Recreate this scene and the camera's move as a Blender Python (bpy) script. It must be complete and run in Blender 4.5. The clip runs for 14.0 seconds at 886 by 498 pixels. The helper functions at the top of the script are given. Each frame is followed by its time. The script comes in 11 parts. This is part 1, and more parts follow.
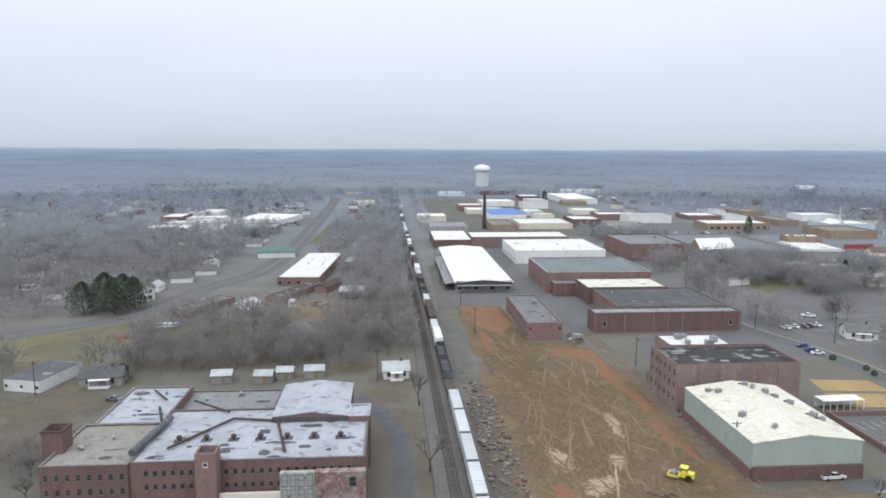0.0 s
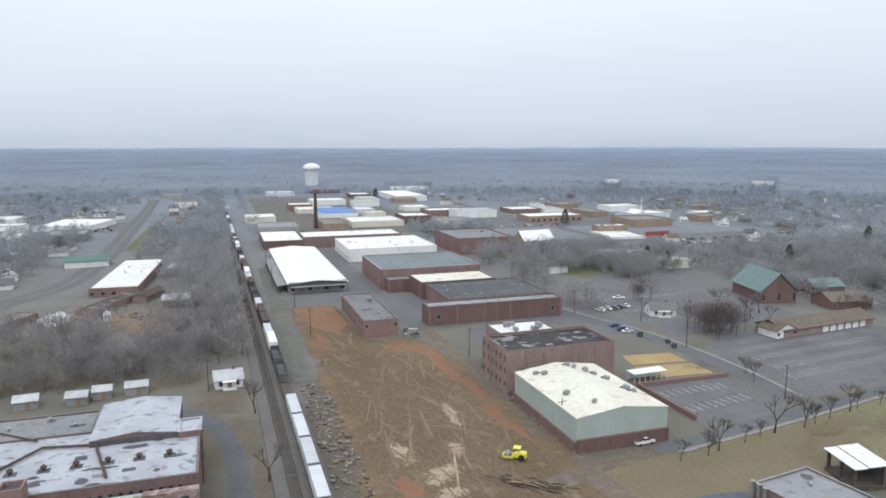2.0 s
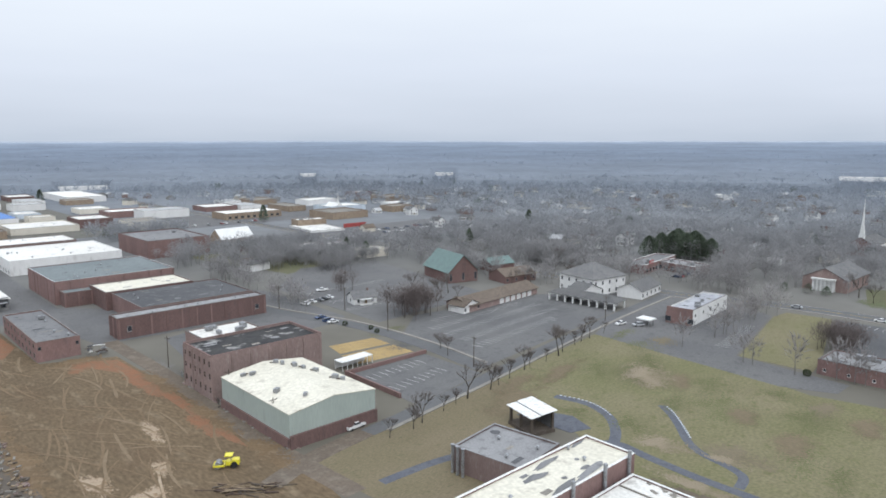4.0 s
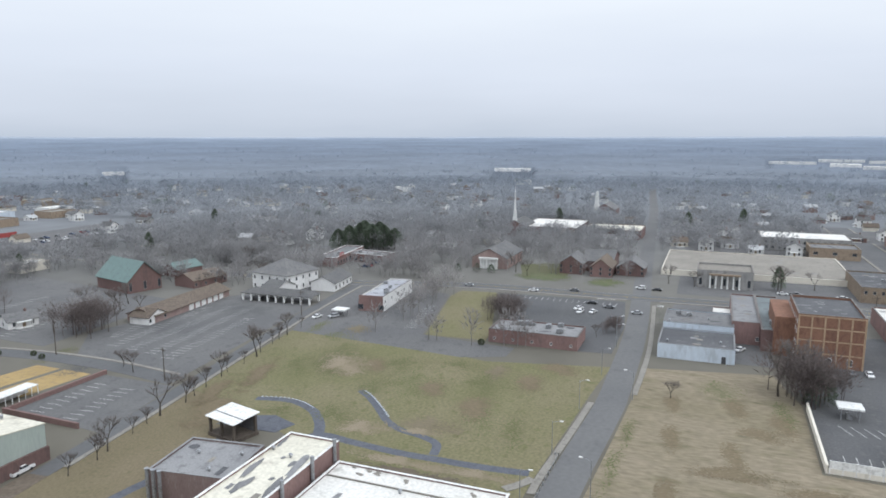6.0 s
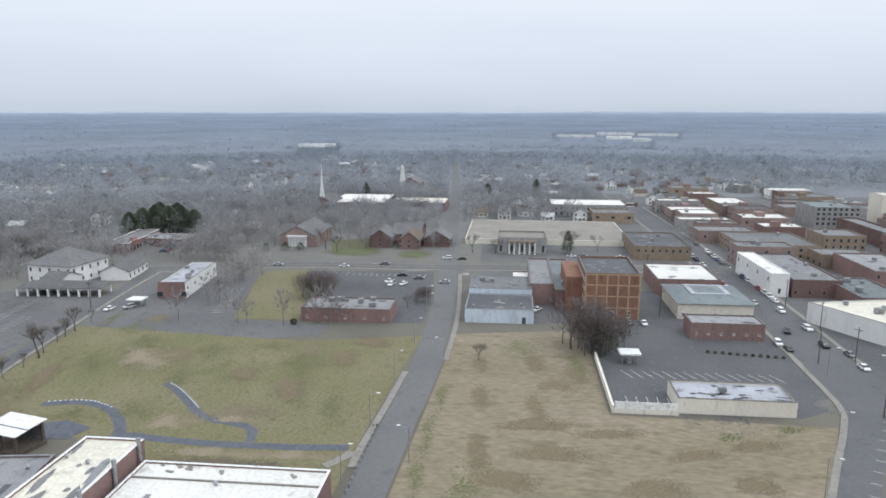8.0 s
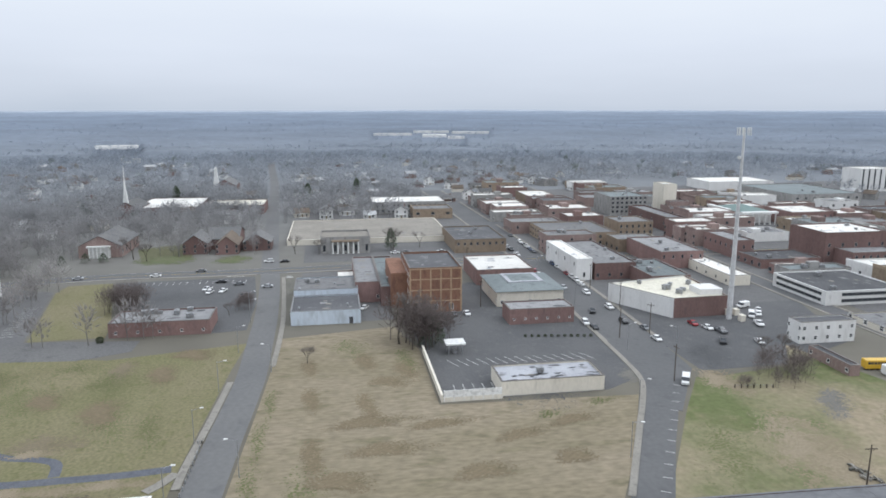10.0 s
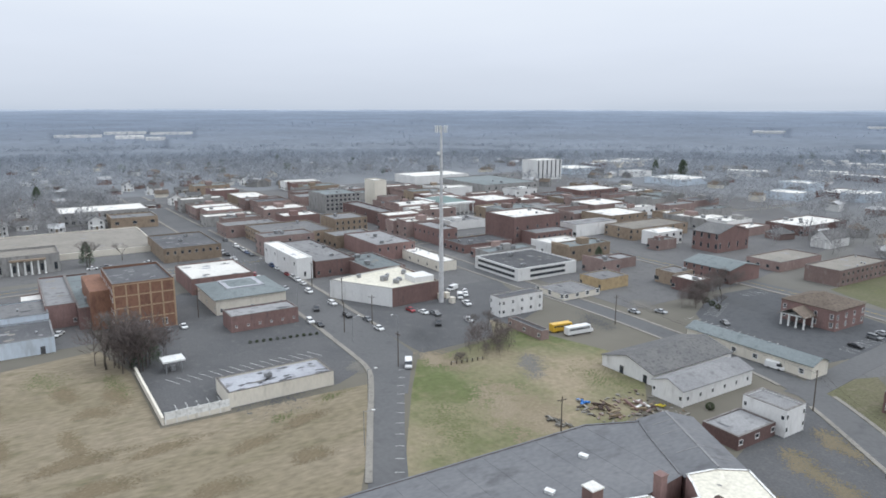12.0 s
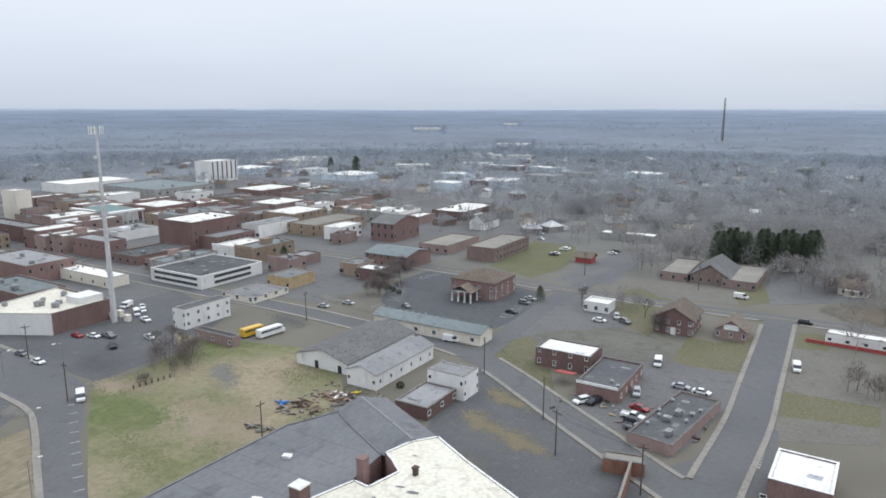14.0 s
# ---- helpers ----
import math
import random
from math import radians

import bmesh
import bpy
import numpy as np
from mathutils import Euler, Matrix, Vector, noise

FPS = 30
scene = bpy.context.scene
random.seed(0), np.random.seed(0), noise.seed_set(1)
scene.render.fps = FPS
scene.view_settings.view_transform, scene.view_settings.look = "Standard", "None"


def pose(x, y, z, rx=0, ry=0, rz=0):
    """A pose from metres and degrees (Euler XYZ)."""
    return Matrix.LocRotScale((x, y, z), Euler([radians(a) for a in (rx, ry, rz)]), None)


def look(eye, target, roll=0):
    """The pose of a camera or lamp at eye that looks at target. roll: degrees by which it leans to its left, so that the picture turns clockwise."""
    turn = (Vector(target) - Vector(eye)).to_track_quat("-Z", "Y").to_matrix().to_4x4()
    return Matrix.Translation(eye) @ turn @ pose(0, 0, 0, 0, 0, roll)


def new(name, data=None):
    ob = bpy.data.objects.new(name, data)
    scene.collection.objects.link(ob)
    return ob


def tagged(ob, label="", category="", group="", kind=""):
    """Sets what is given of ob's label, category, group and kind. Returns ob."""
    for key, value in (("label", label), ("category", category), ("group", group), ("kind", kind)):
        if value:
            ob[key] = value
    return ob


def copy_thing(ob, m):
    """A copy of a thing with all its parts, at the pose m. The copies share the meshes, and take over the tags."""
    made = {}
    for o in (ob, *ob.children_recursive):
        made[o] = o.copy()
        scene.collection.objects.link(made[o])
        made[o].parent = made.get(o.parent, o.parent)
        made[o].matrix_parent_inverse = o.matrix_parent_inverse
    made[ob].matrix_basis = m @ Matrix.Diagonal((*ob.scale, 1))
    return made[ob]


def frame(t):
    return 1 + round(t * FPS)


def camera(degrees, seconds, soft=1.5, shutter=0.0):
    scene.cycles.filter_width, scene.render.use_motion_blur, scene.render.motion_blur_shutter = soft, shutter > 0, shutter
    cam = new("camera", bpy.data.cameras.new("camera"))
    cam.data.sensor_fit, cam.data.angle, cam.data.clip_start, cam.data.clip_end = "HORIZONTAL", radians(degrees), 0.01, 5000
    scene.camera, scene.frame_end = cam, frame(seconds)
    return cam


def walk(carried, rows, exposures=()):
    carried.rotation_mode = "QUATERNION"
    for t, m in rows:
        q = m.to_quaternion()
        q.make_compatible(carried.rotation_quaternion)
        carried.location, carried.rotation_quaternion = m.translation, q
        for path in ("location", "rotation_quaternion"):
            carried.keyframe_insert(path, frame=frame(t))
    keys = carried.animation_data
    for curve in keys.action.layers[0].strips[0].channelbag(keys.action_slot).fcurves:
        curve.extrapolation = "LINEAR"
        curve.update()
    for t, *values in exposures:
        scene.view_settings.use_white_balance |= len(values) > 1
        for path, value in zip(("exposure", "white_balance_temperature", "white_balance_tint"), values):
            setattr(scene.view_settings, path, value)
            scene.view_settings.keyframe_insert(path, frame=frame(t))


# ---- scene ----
cam = camera(65.35, 14.0, soft=1.75)
PATH = [
    (0, pose(0, 0, 72, 81.67, -0.22, -4.17)),
    (0.5, pose(0, 0, 72, 81.67, -0.18, -5.56)),
    (1, pose(0, 0, 72, 81.66, -0.11, -8.59)),
    (1.5, pose(0, 0, 72, 81.60, -0.04, -13.18)),
    (2, pose(0, 0, 72, 81.54, 0.03, -18.12)),
    (2.2, pose(0, 0, 72, 81.50, 0.06, -20.41)),
    (4.3, pose(0, 0, 72, 81.02, 0.06, -47.55)),
    (4.5, pose(0, 0, 72, 80.98, 0.08, -50.83)),
    (5, pose(0, 0, 72, 80.89, 0.12, -57.09)),
    (5.5, pose(0, 0, 72, 80.81, 0.10, -62.87)),
    (6, pose(0, 0, 72, 80.74, 0.06, -68.31)),
    (6.5, pose(0, 0, 72, 80.64, 0.07, -73.00)),
    (7, pose(0, 0, 72, 79.85, 0.01, -77.17)),
    (7.5, pose(0, 0, 72, 78.77, 0.00, -80.86)),
    (8, pose(0, 0, 72, 78.71, -0.02, -84.25)),
    (8.5, pose(0, 0, 72, 78.69, 0.00, -88.63)),
    (8.7, pose(0, 0, 72, 78.68, 0.00, -90.58)),
    (10.8, pose(0, 0, 72, 78.58, 0.04, -106.65)),
    (11, pose(0, 0, 72, 78.58, 0.04, -109.43)),
    (11.5, pose(0, 0, 72, 78.56, 0.02, -115.67)),
    (12, pose(0, 0, 72, 78.55, -0.04, -122.52)),
    (12.5, pose(0, 0, 72, 78.53, -0.03, -129.95)),
    (13, pose(0, 0, 72, 78.53, 0.03, -135.82)),
    (13.5, pose(0, 0, 72, 78.53, -0.02, -141.72)),
    (14, pose(0, 0, 72, 78.48, -0.05, -148.74)),
]
walk(cam, PATH)

# ---- sky, light, exposure ----
scene.view_settings.exposure = 0.0


def build_sky():
    world = bpy.data.worlds.new("overcast_sky")
    scene.world = world
    world.use_nodes = True
    nt = world.node_tree
    nt.nodes.clear()
    out = nt.nodes.new("ShaderNodeOutputWorld")
    bg = nt.nodes.new("ShaderNodeBackground")
    sky = nt.nodes.new("ShaderNodeTexSky")
    sky.sky_type = "NISHITA"
    sky.sun_disc = False
    sky.sun_elevation = radians(38)
    sky.sun_rotation = radians(200)
    sky.air_density, sky.dust_density, sky.ozone_density = 1.2, 4.0, 1.5
    dim = nt.nodes.new("ShaderNodeMix")
    dim.data_type = "RGBA"
    dim.blend_type = "MULTIPLY"
    dim.inputs[0].default_value = 1.0
    nt.links.new(sky.outputs[0], dim.inputs[6])
    dim.inputs[7].default_value = (0.12, 0.12, 0.12, 1)
    # cloud deck: paler overhead, greyer and bluer low down, with soft drifts
    co = nt.nodes.new("ShaderNodeTexCoord")
    sep = nt.nodes.new("ShaderNodeSeparateXYZ")
    nt.links.new(co.outputs["Generated"], sep.inputs[0])
    mp = nt.nodes.new("ShaderNodeMapping")
    mp.inputs["Scale"].default_value = (1.4, 1.4, 9.0)
    nt.links.new(co.outputs["Generated"], mp.inputs[0])
    nz = nt.nodes.new("ShaderNodeTexNoise")
    nz.inputs["Scale"].default_value = 1.5
    nz.inputs["Detail"].default_value = 5
    nt.links.new(mp.outputs[0], nz.inputs[0])
    ma = nt.nodes.new("ShaderNodeMath")
    ma.operation = "MULTIPLY_ADD"
    ma.inputs[1].default_value = 0.085
    nt.links.new(nz.outputs[0], ma.inputs[0])
    nt.links.new(sep.outputs[2], ma.inputs[2])
    ramp = nt.nodes.new("ShaderNodeValToRGB")
    el = ramp.color_ramp.elements
    el[0].position, el[0].color = 0.03, SKY_LOW
    el[1].position, el[1].color = 0.7, (1.48, 1.6, 1.78, 1)
    for p, c in ((0.055, SKY_BAND), (0.13, SKY_MID), (0.24, SKY_TOP)):
        e = el.new(p)
        e.color = c
    nt.links.new(ma.outputs[0], ramp.inputs[0])
    mix = nt.nodes.new("ShaderNodeMix")
    mix.data_type = "RGBA"
    mix.inputs[0].default_value = 0.95
    nt.links.new(dim.outputs[2], mix.inputs[6])
    nt.links.new(ramp.outputs[0], mix.inputs[7])
    nt.links.new(mix.outputs[2], bg.inputs[0])
    bg.inputs[1].default_value = 1.0
    nt.links.new(bg.outputs[0], out.inputs[0])


SKY_LOW = (0.555, 0.632, 0.745, 1)
SKY_BAND = (0.632, 0.702, 0.815, 1)
SKY_MID = (0.752, 0.822, 0.945, 1)
SKY_TOP = (0.89, 0.956, 1.045, 1)
build_sky()
sun = new("sun", bpy.data.lights.new("sun", "SUN"))
sun.data.energy, sun.data.angle, sun.data.color = 1.0, radians(35), (0.96, 0.98, 1.0)
sun.matrix_world = look((0, 0, 60), (20, 45, 0))


# ---- materials ----
def surface(name, a, b, c=None, rough=0.85, coarse=0.05, fine=1.5, metal=0.0, bump=0.0, streak=1.0, spread=0.0, wear=0.5, run=1.0, grain=0.14, fade=0.0):
    """Two-scale procedural surface: a and b mix in broad patches, c shows in small worn spots; spread varies by object."""
    m = bpy.data.materials.new(name)
    m.use_nodes = True
    nt = m.node_tree
    p = nt.nodes["Principled BSDF"]
    p.inputs["Roughness"].default_value, p.inputs["Metallic"].default_value = rough, metal
    p.inputs["Specular IOR Level"].default_value = 0.2 if rough >= 0.8 else 0.5
    co = nt.nodes.new("ShaderNodeTexCoord")
    mp = nt.nodes.new("ShaderNodeMapping")
    mp.inputs["Scale"].default_value = (1, 1 / run, 1 / streak)
    nt.links.new(co.outputs["Object"], mp.inputs[0])
    n1 = nt.nodes.new("ShaderNodeTexNoise")
    n1.inputs["Scale"].default_value, n1.inputs["Detail"].default_value, n1.inputs["Roughness"].default_value = coarse, 6, 0.6
    n2 = nt.nodes.new("ShaderNodeTexNoise")
    n2.inputs["Scale"].default_value, n2.inputs["Detail"].default_value = fine, 4
    for n in (n1, n2):
        nt.links.new(mp.outputs[0], n.inputs[0])
    r1 = nt.nodes.new("ShaderNodeMapRange")
    r1.inputs[1].default_value, r1.inputs[2].default_value = 0.38, 0.62
    nt.links.new(n1.outputs[0], r1.inputs[0])
    mix = nt.nodes.new("ShaderNodeMix")
    mix.data_type = "RGBA"
    mix.inputs[6].default_value, mix.inputs[7].default_value = (*a, 1), (*b, 1)
    nt.links.new(r1.outputs[0], mix.inputs[0])
    last = mix.outputs[2]
    r2 = nt.nodes.new("ShaderNodeMapRange")
    r2.inputs[1].default_value, r2.inputs[2].default_value = wear, wear + 0.16
    nt.links.new(n2.outputs[0], r2.inputs[0])
    mix2 = nt.nodes.new("ShaderNodeMix")
    mix2.data_type = "RGBA"
    c = c or tuple(0.8 * v for v in a)
    mix2.inputs[7].default_value = (*c, 1)
    nt.links.new(r2.outputs[0], mix2.inputs[0])
    nt.links.new(last, mix2.inputs[6])
    last = mix2.outputs[2]
    n3 = nt.nodes.new("ShaderNodeTexNoise")
    n3.inputs["Scale"].default_value, n3.inputs["Detail"].default_value = fine * 4.3, 3
    nt.links.new(mp.outputs[0], n3.inputs[0])
    r4 = nt.nodes.new("ShaderNodeMapRange")
    r4.inputs[1].default_value, r4.inputs[2].default_value, r4.inputs[3].default_value, r4.inputs[4].default_value = 0.3, 0.7, 1 - grain, 1 + grain
    nt.links.new(n3.outputs[0], r4.inputs[0])
    hs = nt.nodes.new("ShaderNodeHueSaturation")
    nt.links.new(r4.outputs[0], hs.inputs["Value"])
    nt.links.new(last, hs.inputs["Color"])
    last = hs.outputs[0]
    if spread:
        oi = nt.nodes.new("ShaderNodeObjectInfo")
        r3 = nt.nodes.new("ShaderNodeMapRange")
        r3.inputs[3].default_value, r3.inputs[4].default_value = 1 - spread, 1 + spread
        nt.links.new(oi.outputs["Random"], r3.inputs[0])
        hsv = nt.nodes.new("ShaderNodeHueSaturation")
        nt.links.new(r3.outputs[0], hsv.inputs["Value"])
        nt.links.new(last, hsv.inputs["Color"])
        last = hsv.outputs[0]
    nt.links.new(last, p.inputs["Base Color"])
    if bump:
        bp = nt.nodes.new("ShaderNodeBump")
        bp.inputs["Strength"].default_value, bp.inputs["Distance"].default_value = bump, 0.1
        nt.links.new(n2.outputs[0], bp.inputs["Height"])
        nt.links.new(bp.outputs[0], p.inputs["Normal"])
    if fade:
        # thins out towards its ragged rim, like worn or thin grass
        sub = nt.nodes.new("ShaderNodeVectorMath")
        sub.operation = "SUBTRACT"
        sub.inputs[1].default_value = (0.5, 0.5, 0.5)
        nt.links.new(co.outputs["Generated"], sub.inputs[0])
        flat = nt.nodes.new("ShaderNodeVectorMath")
        flat.operation = "MULTIPLY"
        flat.inputs[1].default_value = (2, 2, 0)
        nt.links.new(sub.outputs[0], flat.inputs[0])
        ln = nt.nodes.new("ShaderNodeVectorMath")
        ln.operation = "LENGTH"
        nt.links.new(flat.outputs[0], ln.inputs[0])
        n4 = nt.nodes.new("ShaderNodeTexNoise")
        n4.inputs["Scale"].default_value, n4.inputs["Detail"].default_value, n4.inputs["Roughness"].default_value = 0.16, 7, 0.7
        nt.links.new(mp.outputs[0], n4.inputs[0])
        add = nt.nodes.new("ShaderNodeMath")
        add.operation = "MULTIPLY_ADD"
        add.inputs[1].default_value = 2.2
        nt.links.new(n4.outputs[0], add.inputs[0])
        nt.links.new(ln.outputs["Value"], add.inputs[2])
        al = nt.nodes.new("ShaderNodeMapRange")
        al.inputs[1].default_value, al.inputs[2].default_value, al.inputs[3].default_value, al.inputs[4].default_value = 1.35, 2.0, fade, 0.0
        nt.links.new(add.outputs[0], al.inputs[0])
        rim = nt.nodes.new("ShaderNodeMapRange")
        rim.inputs[1].default_value, rim.inputs[2].default_value, rim.inputs[3].default_value, rim.inputs[4].default_value = 0.7, 0.95, 1.0, 0.0
        nt.links.new(ln.outputs["Value"], rim.inputs[0])
        mu = nt.nodes.new("ShaderNodeMath")
        mu.operation = "MULTIPLY"
        nt.links.new(al.outputs[0], mu.inputs[0])
        nt.links.new(rim.outputs[0], mu.inputs[1])
        tuft = nt.nodes.new("ShaderNodeTexNoise")
        tuft.inputs["Scale"].default_value, tuft.inputs["Detail"].default_value, tuft.inputs["Roughness"].default_value = 1.4, 4, 0.7
        nt.links.new(co.outputs["Object"], tuft.inputs[0])
        lift = nt.nodes.new("ShaderNodeMapRange")
        lift.inputs[1].default_value, lift.inputs[2].default_value = 0.32, 0.68
        nt.links.new(tuft.outputs[0], lift.inputs[0])
        cut = nt.nodes.new("ShaderNodeMath")
        cut.operation = "GREATER_THAN"
        nt.links.new(mu.outputs[0], cut.inputs[0])
        nt.links.new(lift.outputs[0], cut.inputs[1])
        nt.links.new(cut.outputs[0], p.inputs["Alpha"])
    return m


def island_surface(name, dark, pale, rough=0.95, extra=None):
    """Foliage and twigs: colour varies from piece to piece."""
    m = bpy.data.materials.new(name)
    m.use_nodes = True
    nt = m.node_tree
    p = nt.nodes["Principled BSDF"]
    p.inputs["Roughness"].default_value = rough
    p.inputs["Specular IOR Level"].default_value = 0.1
    ge = nt.nodes.new("ShaderNodeNewGeometry")
    ra = nt.nodes.new("ShaderNodeValToRGB")
    ra.color_ramp.elements[0].color, ra.color_ramp.elements[1].color = (*dark, 1), (*pale, 1)
    if extra:
        e = ra.color_ramp.elements.new(0.55)
        e.color = (*extra, 1)
    nt.links.new(ge.outputs["Random Per Island"], ra.inputs[0])
    nt.links.new(ra.outputs[0], p.inputs["Base Color"])
    tr = nt.nodes.new("ShaderNodeBsdfTranslucent")
    nt.links.new(ra.outputs[0], tr.inputs[0])
    ms = nt.nodes.new("ShaderNodeMixShader")
    ms.inputs[0].default_value = 0.45
    nt.links.new(p.outputs[0], ms.inputs[1])
    nt.links.new(tr.outputs[0], ms.inputs[2])
    nt.links.new(ms.outputs[0], nt.nodes["Material Output"].inputs["Surface"])
    return m


def hazed_landscape(name, haze_stops, twigs=False, vary=0.14):
    """Woodland and its floor: brown near, painted blue-grey with distance to stand in for haze."""
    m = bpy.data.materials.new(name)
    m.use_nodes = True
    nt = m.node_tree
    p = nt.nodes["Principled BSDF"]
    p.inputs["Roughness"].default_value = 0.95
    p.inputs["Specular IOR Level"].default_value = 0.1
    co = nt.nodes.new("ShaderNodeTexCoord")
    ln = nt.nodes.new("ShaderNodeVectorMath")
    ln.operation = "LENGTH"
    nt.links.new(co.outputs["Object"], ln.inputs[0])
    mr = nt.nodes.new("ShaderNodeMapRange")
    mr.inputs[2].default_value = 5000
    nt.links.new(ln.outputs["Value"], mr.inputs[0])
    # haze put into the base colour, one stop per distance from the origin
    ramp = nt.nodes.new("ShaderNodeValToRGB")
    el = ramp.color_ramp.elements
    el[0].position, el[0].color = haze_stops[0][0] / 5000, (*haze_stops[0][1], 1)
    el[1].position, el[1].color = haze_stops[-1][0] / 5000, (*haze_stops[-1][1], 1)
    for d, c in haze_stops[1:-1]:
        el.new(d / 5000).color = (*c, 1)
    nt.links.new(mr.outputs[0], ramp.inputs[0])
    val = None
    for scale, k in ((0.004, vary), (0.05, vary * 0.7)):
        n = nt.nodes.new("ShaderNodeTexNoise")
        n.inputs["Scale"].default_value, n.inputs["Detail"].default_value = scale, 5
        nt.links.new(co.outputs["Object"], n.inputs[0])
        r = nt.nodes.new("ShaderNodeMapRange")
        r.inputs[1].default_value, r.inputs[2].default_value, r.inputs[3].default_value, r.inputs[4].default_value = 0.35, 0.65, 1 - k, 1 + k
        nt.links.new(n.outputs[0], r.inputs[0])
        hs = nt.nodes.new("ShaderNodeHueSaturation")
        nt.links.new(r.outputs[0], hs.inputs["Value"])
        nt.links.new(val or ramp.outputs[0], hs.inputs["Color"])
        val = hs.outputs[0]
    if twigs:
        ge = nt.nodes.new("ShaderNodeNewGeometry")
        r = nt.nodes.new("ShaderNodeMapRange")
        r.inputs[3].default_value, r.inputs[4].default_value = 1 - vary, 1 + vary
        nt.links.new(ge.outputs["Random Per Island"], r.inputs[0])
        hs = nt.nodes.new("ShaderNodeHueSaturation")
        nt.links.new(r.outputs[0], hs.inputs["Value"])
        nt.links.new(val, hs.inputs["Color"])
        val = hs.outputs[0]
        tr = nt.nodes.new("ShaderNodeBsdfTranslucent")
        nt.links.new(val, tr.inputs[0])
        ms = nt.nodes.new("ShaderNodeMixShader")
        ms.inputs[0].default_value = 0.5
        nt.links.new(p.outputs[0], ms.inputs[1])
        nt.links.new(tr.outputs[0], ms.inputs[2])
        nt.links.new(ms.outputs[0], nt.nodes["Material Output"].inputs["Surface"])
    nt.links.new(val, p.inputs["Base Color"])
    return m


def glass_surface(name, tint, rough=0.15):
    m = bpy.data.materials.new(name)
    m.use_nodes = True
    p = m.node_tree.nodes["Principled BSDF"]
    p.inputs["Base Color"].default_value = (*tint, 1)
    p.inputs["Roughness"].default_value = rough
    p.inputs["Specular IOR Level"].default_value = 0.6
    return m


M = {}
# painted haze: the ground's stops turn bluer and paler towards the rim
M["ground"] = hazed_landscape("hazed_winter_ground", ((0, (0.12, 0.107, 0.082)), (250, (0.14, 0.131, 0.111)), (600, (0.168, 0.174, 0.18)), (1100, (0.16, 0.178, 0.202)), (2300, (0.155, 0.178, 0.211)), (3500, (0.172, 0.2, 0.242)), (4850, (0.215, 0.25, 0.302))), vary=0.1)
M["field"] = surface("mown_field_grass", (0.142, 0.136, 0.07), (0.172, 0.152, 0.092), (0.128, 0.126, 0.062), 0.95, 0.022, 0.3, bump=0.12, wear=0.55, grain=0.2)
M["dormant"] = surface("dormant_brown_grass", (0.168, 0.138, 0.09), (0.15, 0.126, 0.078), (0.132, 0.116, 0.07), 0.95, 0.03, 0.3, bump=0.12, wear=0.56, run=0.5, grain=0.18)
M["lawn"] = surface("green_lawn", (0.1, 0.104, 0.058), (0.122, 0.117, 0.07), (0.134, 0.122, 0.082), 0.95, 0.04, 0.2, bump=0.2, wear=0.56)
M["scrub"] = surface("scruffy_lot_grass", (0.105, 0.122, 0.052), (0.25, 0.208, 0.145), (0.165, 0.152, 0.085), 0.95, 0.028, 0.16, bump=0.2, wear=0.56)
M["dry"] = surface("dry_grass_lot", (0.222, 0.187, 0.135), (0.184, 0.157, 0.106), (0.15, 0.132, 0.084), 0.95, 0.03, 0.22, bump=0.15, wear=0.55, run=2.6, grain=0.2)
M["dirt"] = surface("graded_brown_clay", (0.142, 0.102, 0.062), (0.114, 0.083, 0.051), (0.172, 0.13, 0.084), 0.95, 0.035, 0.3, bump=0.3, wear=0.55, run=2.5, grain=0.26)
M["red_clay"] = surface("raw_red_clay", (0.215, 0.105, 0.06), (0.19, 0.108, 0.066), (0.175, 0.11, 0.068), 0.95, 0.09, 0.4, bump=0.5)
M["pale_clay"] = surface("pale_sandy_spoil", (0.36, 0.29, 0.21), (0.29, 0.22, 0.15), (0.22, 0.15, 0.09), 0.95, 0.2, 0.8, bump=0.4)
M["dark_clay"] = surface("damp_dark_clay", (0.12, 0.084, 0.052), (0.14, 0.098, 0.06), (0.17, 0.122, 0.078), 0.95, 0.08, 0.4, bump=0.3, run=2.0, fade=0.5)
M["pale_patch"] = surface("sandy_spoil", (0.34, 0.27, 0.195), (0.28, 0.21, 0.145), (0.22, 0.15, 0.09), 0.95, 0.2, 0.8, bump=0.4, fade=1.0)
M["red_patch"] = surface("red_clay_stain", (0.215, 0.105, 0.06), (0.19, 0.108, 0.066), (0.175, 0.11, 0.068), 0.95, 0.09, 0.4, fade=0.9)
M["tan_patch"] = surface("thin_tan_grass", (0.165, 0.138, 0.094), (0.145, 0.122, 0.08), (0.125, 0.11, 0.07), 0.95, 0.06, 0.3, wear=0.56, fade=0.75)
M["leaf_litter"] = surface("brown_leaf_litter", (0.125, 0.102, 0.076), (0.105, 0.088, 0.066), (0.142, 0.12, 0.09), 0.95, 0.1, 0.5, wear=0.54, fade=0.9)
M["gravel_patch"] = surface("worn_gravel", (0.155, 0.147, 0.132), (0.135, 0.128, 0.115), (0.115, 0.109, 0.096), 0.95, 0.1, 0.5, wear=0.56, fade=0.75)
M["tar_patch"] = surface("dark_asphalt_patch", (0.075, 0.077, 0.08), (0.09, 0.091, 0.093), (0.1, 0.1, 0.1), 0.9, 0.1, 0.6, fade=0.5)
M["umber"] = surface("brown_matted_grass", (0.165, 0.132, 0.086), (0.148, 0.12, 0.076), (0.13, 0.11, 0.066), 0.95, 0.06, 0.4, wear=0.56, run=2.4, fade=0.75, grain=0.18)
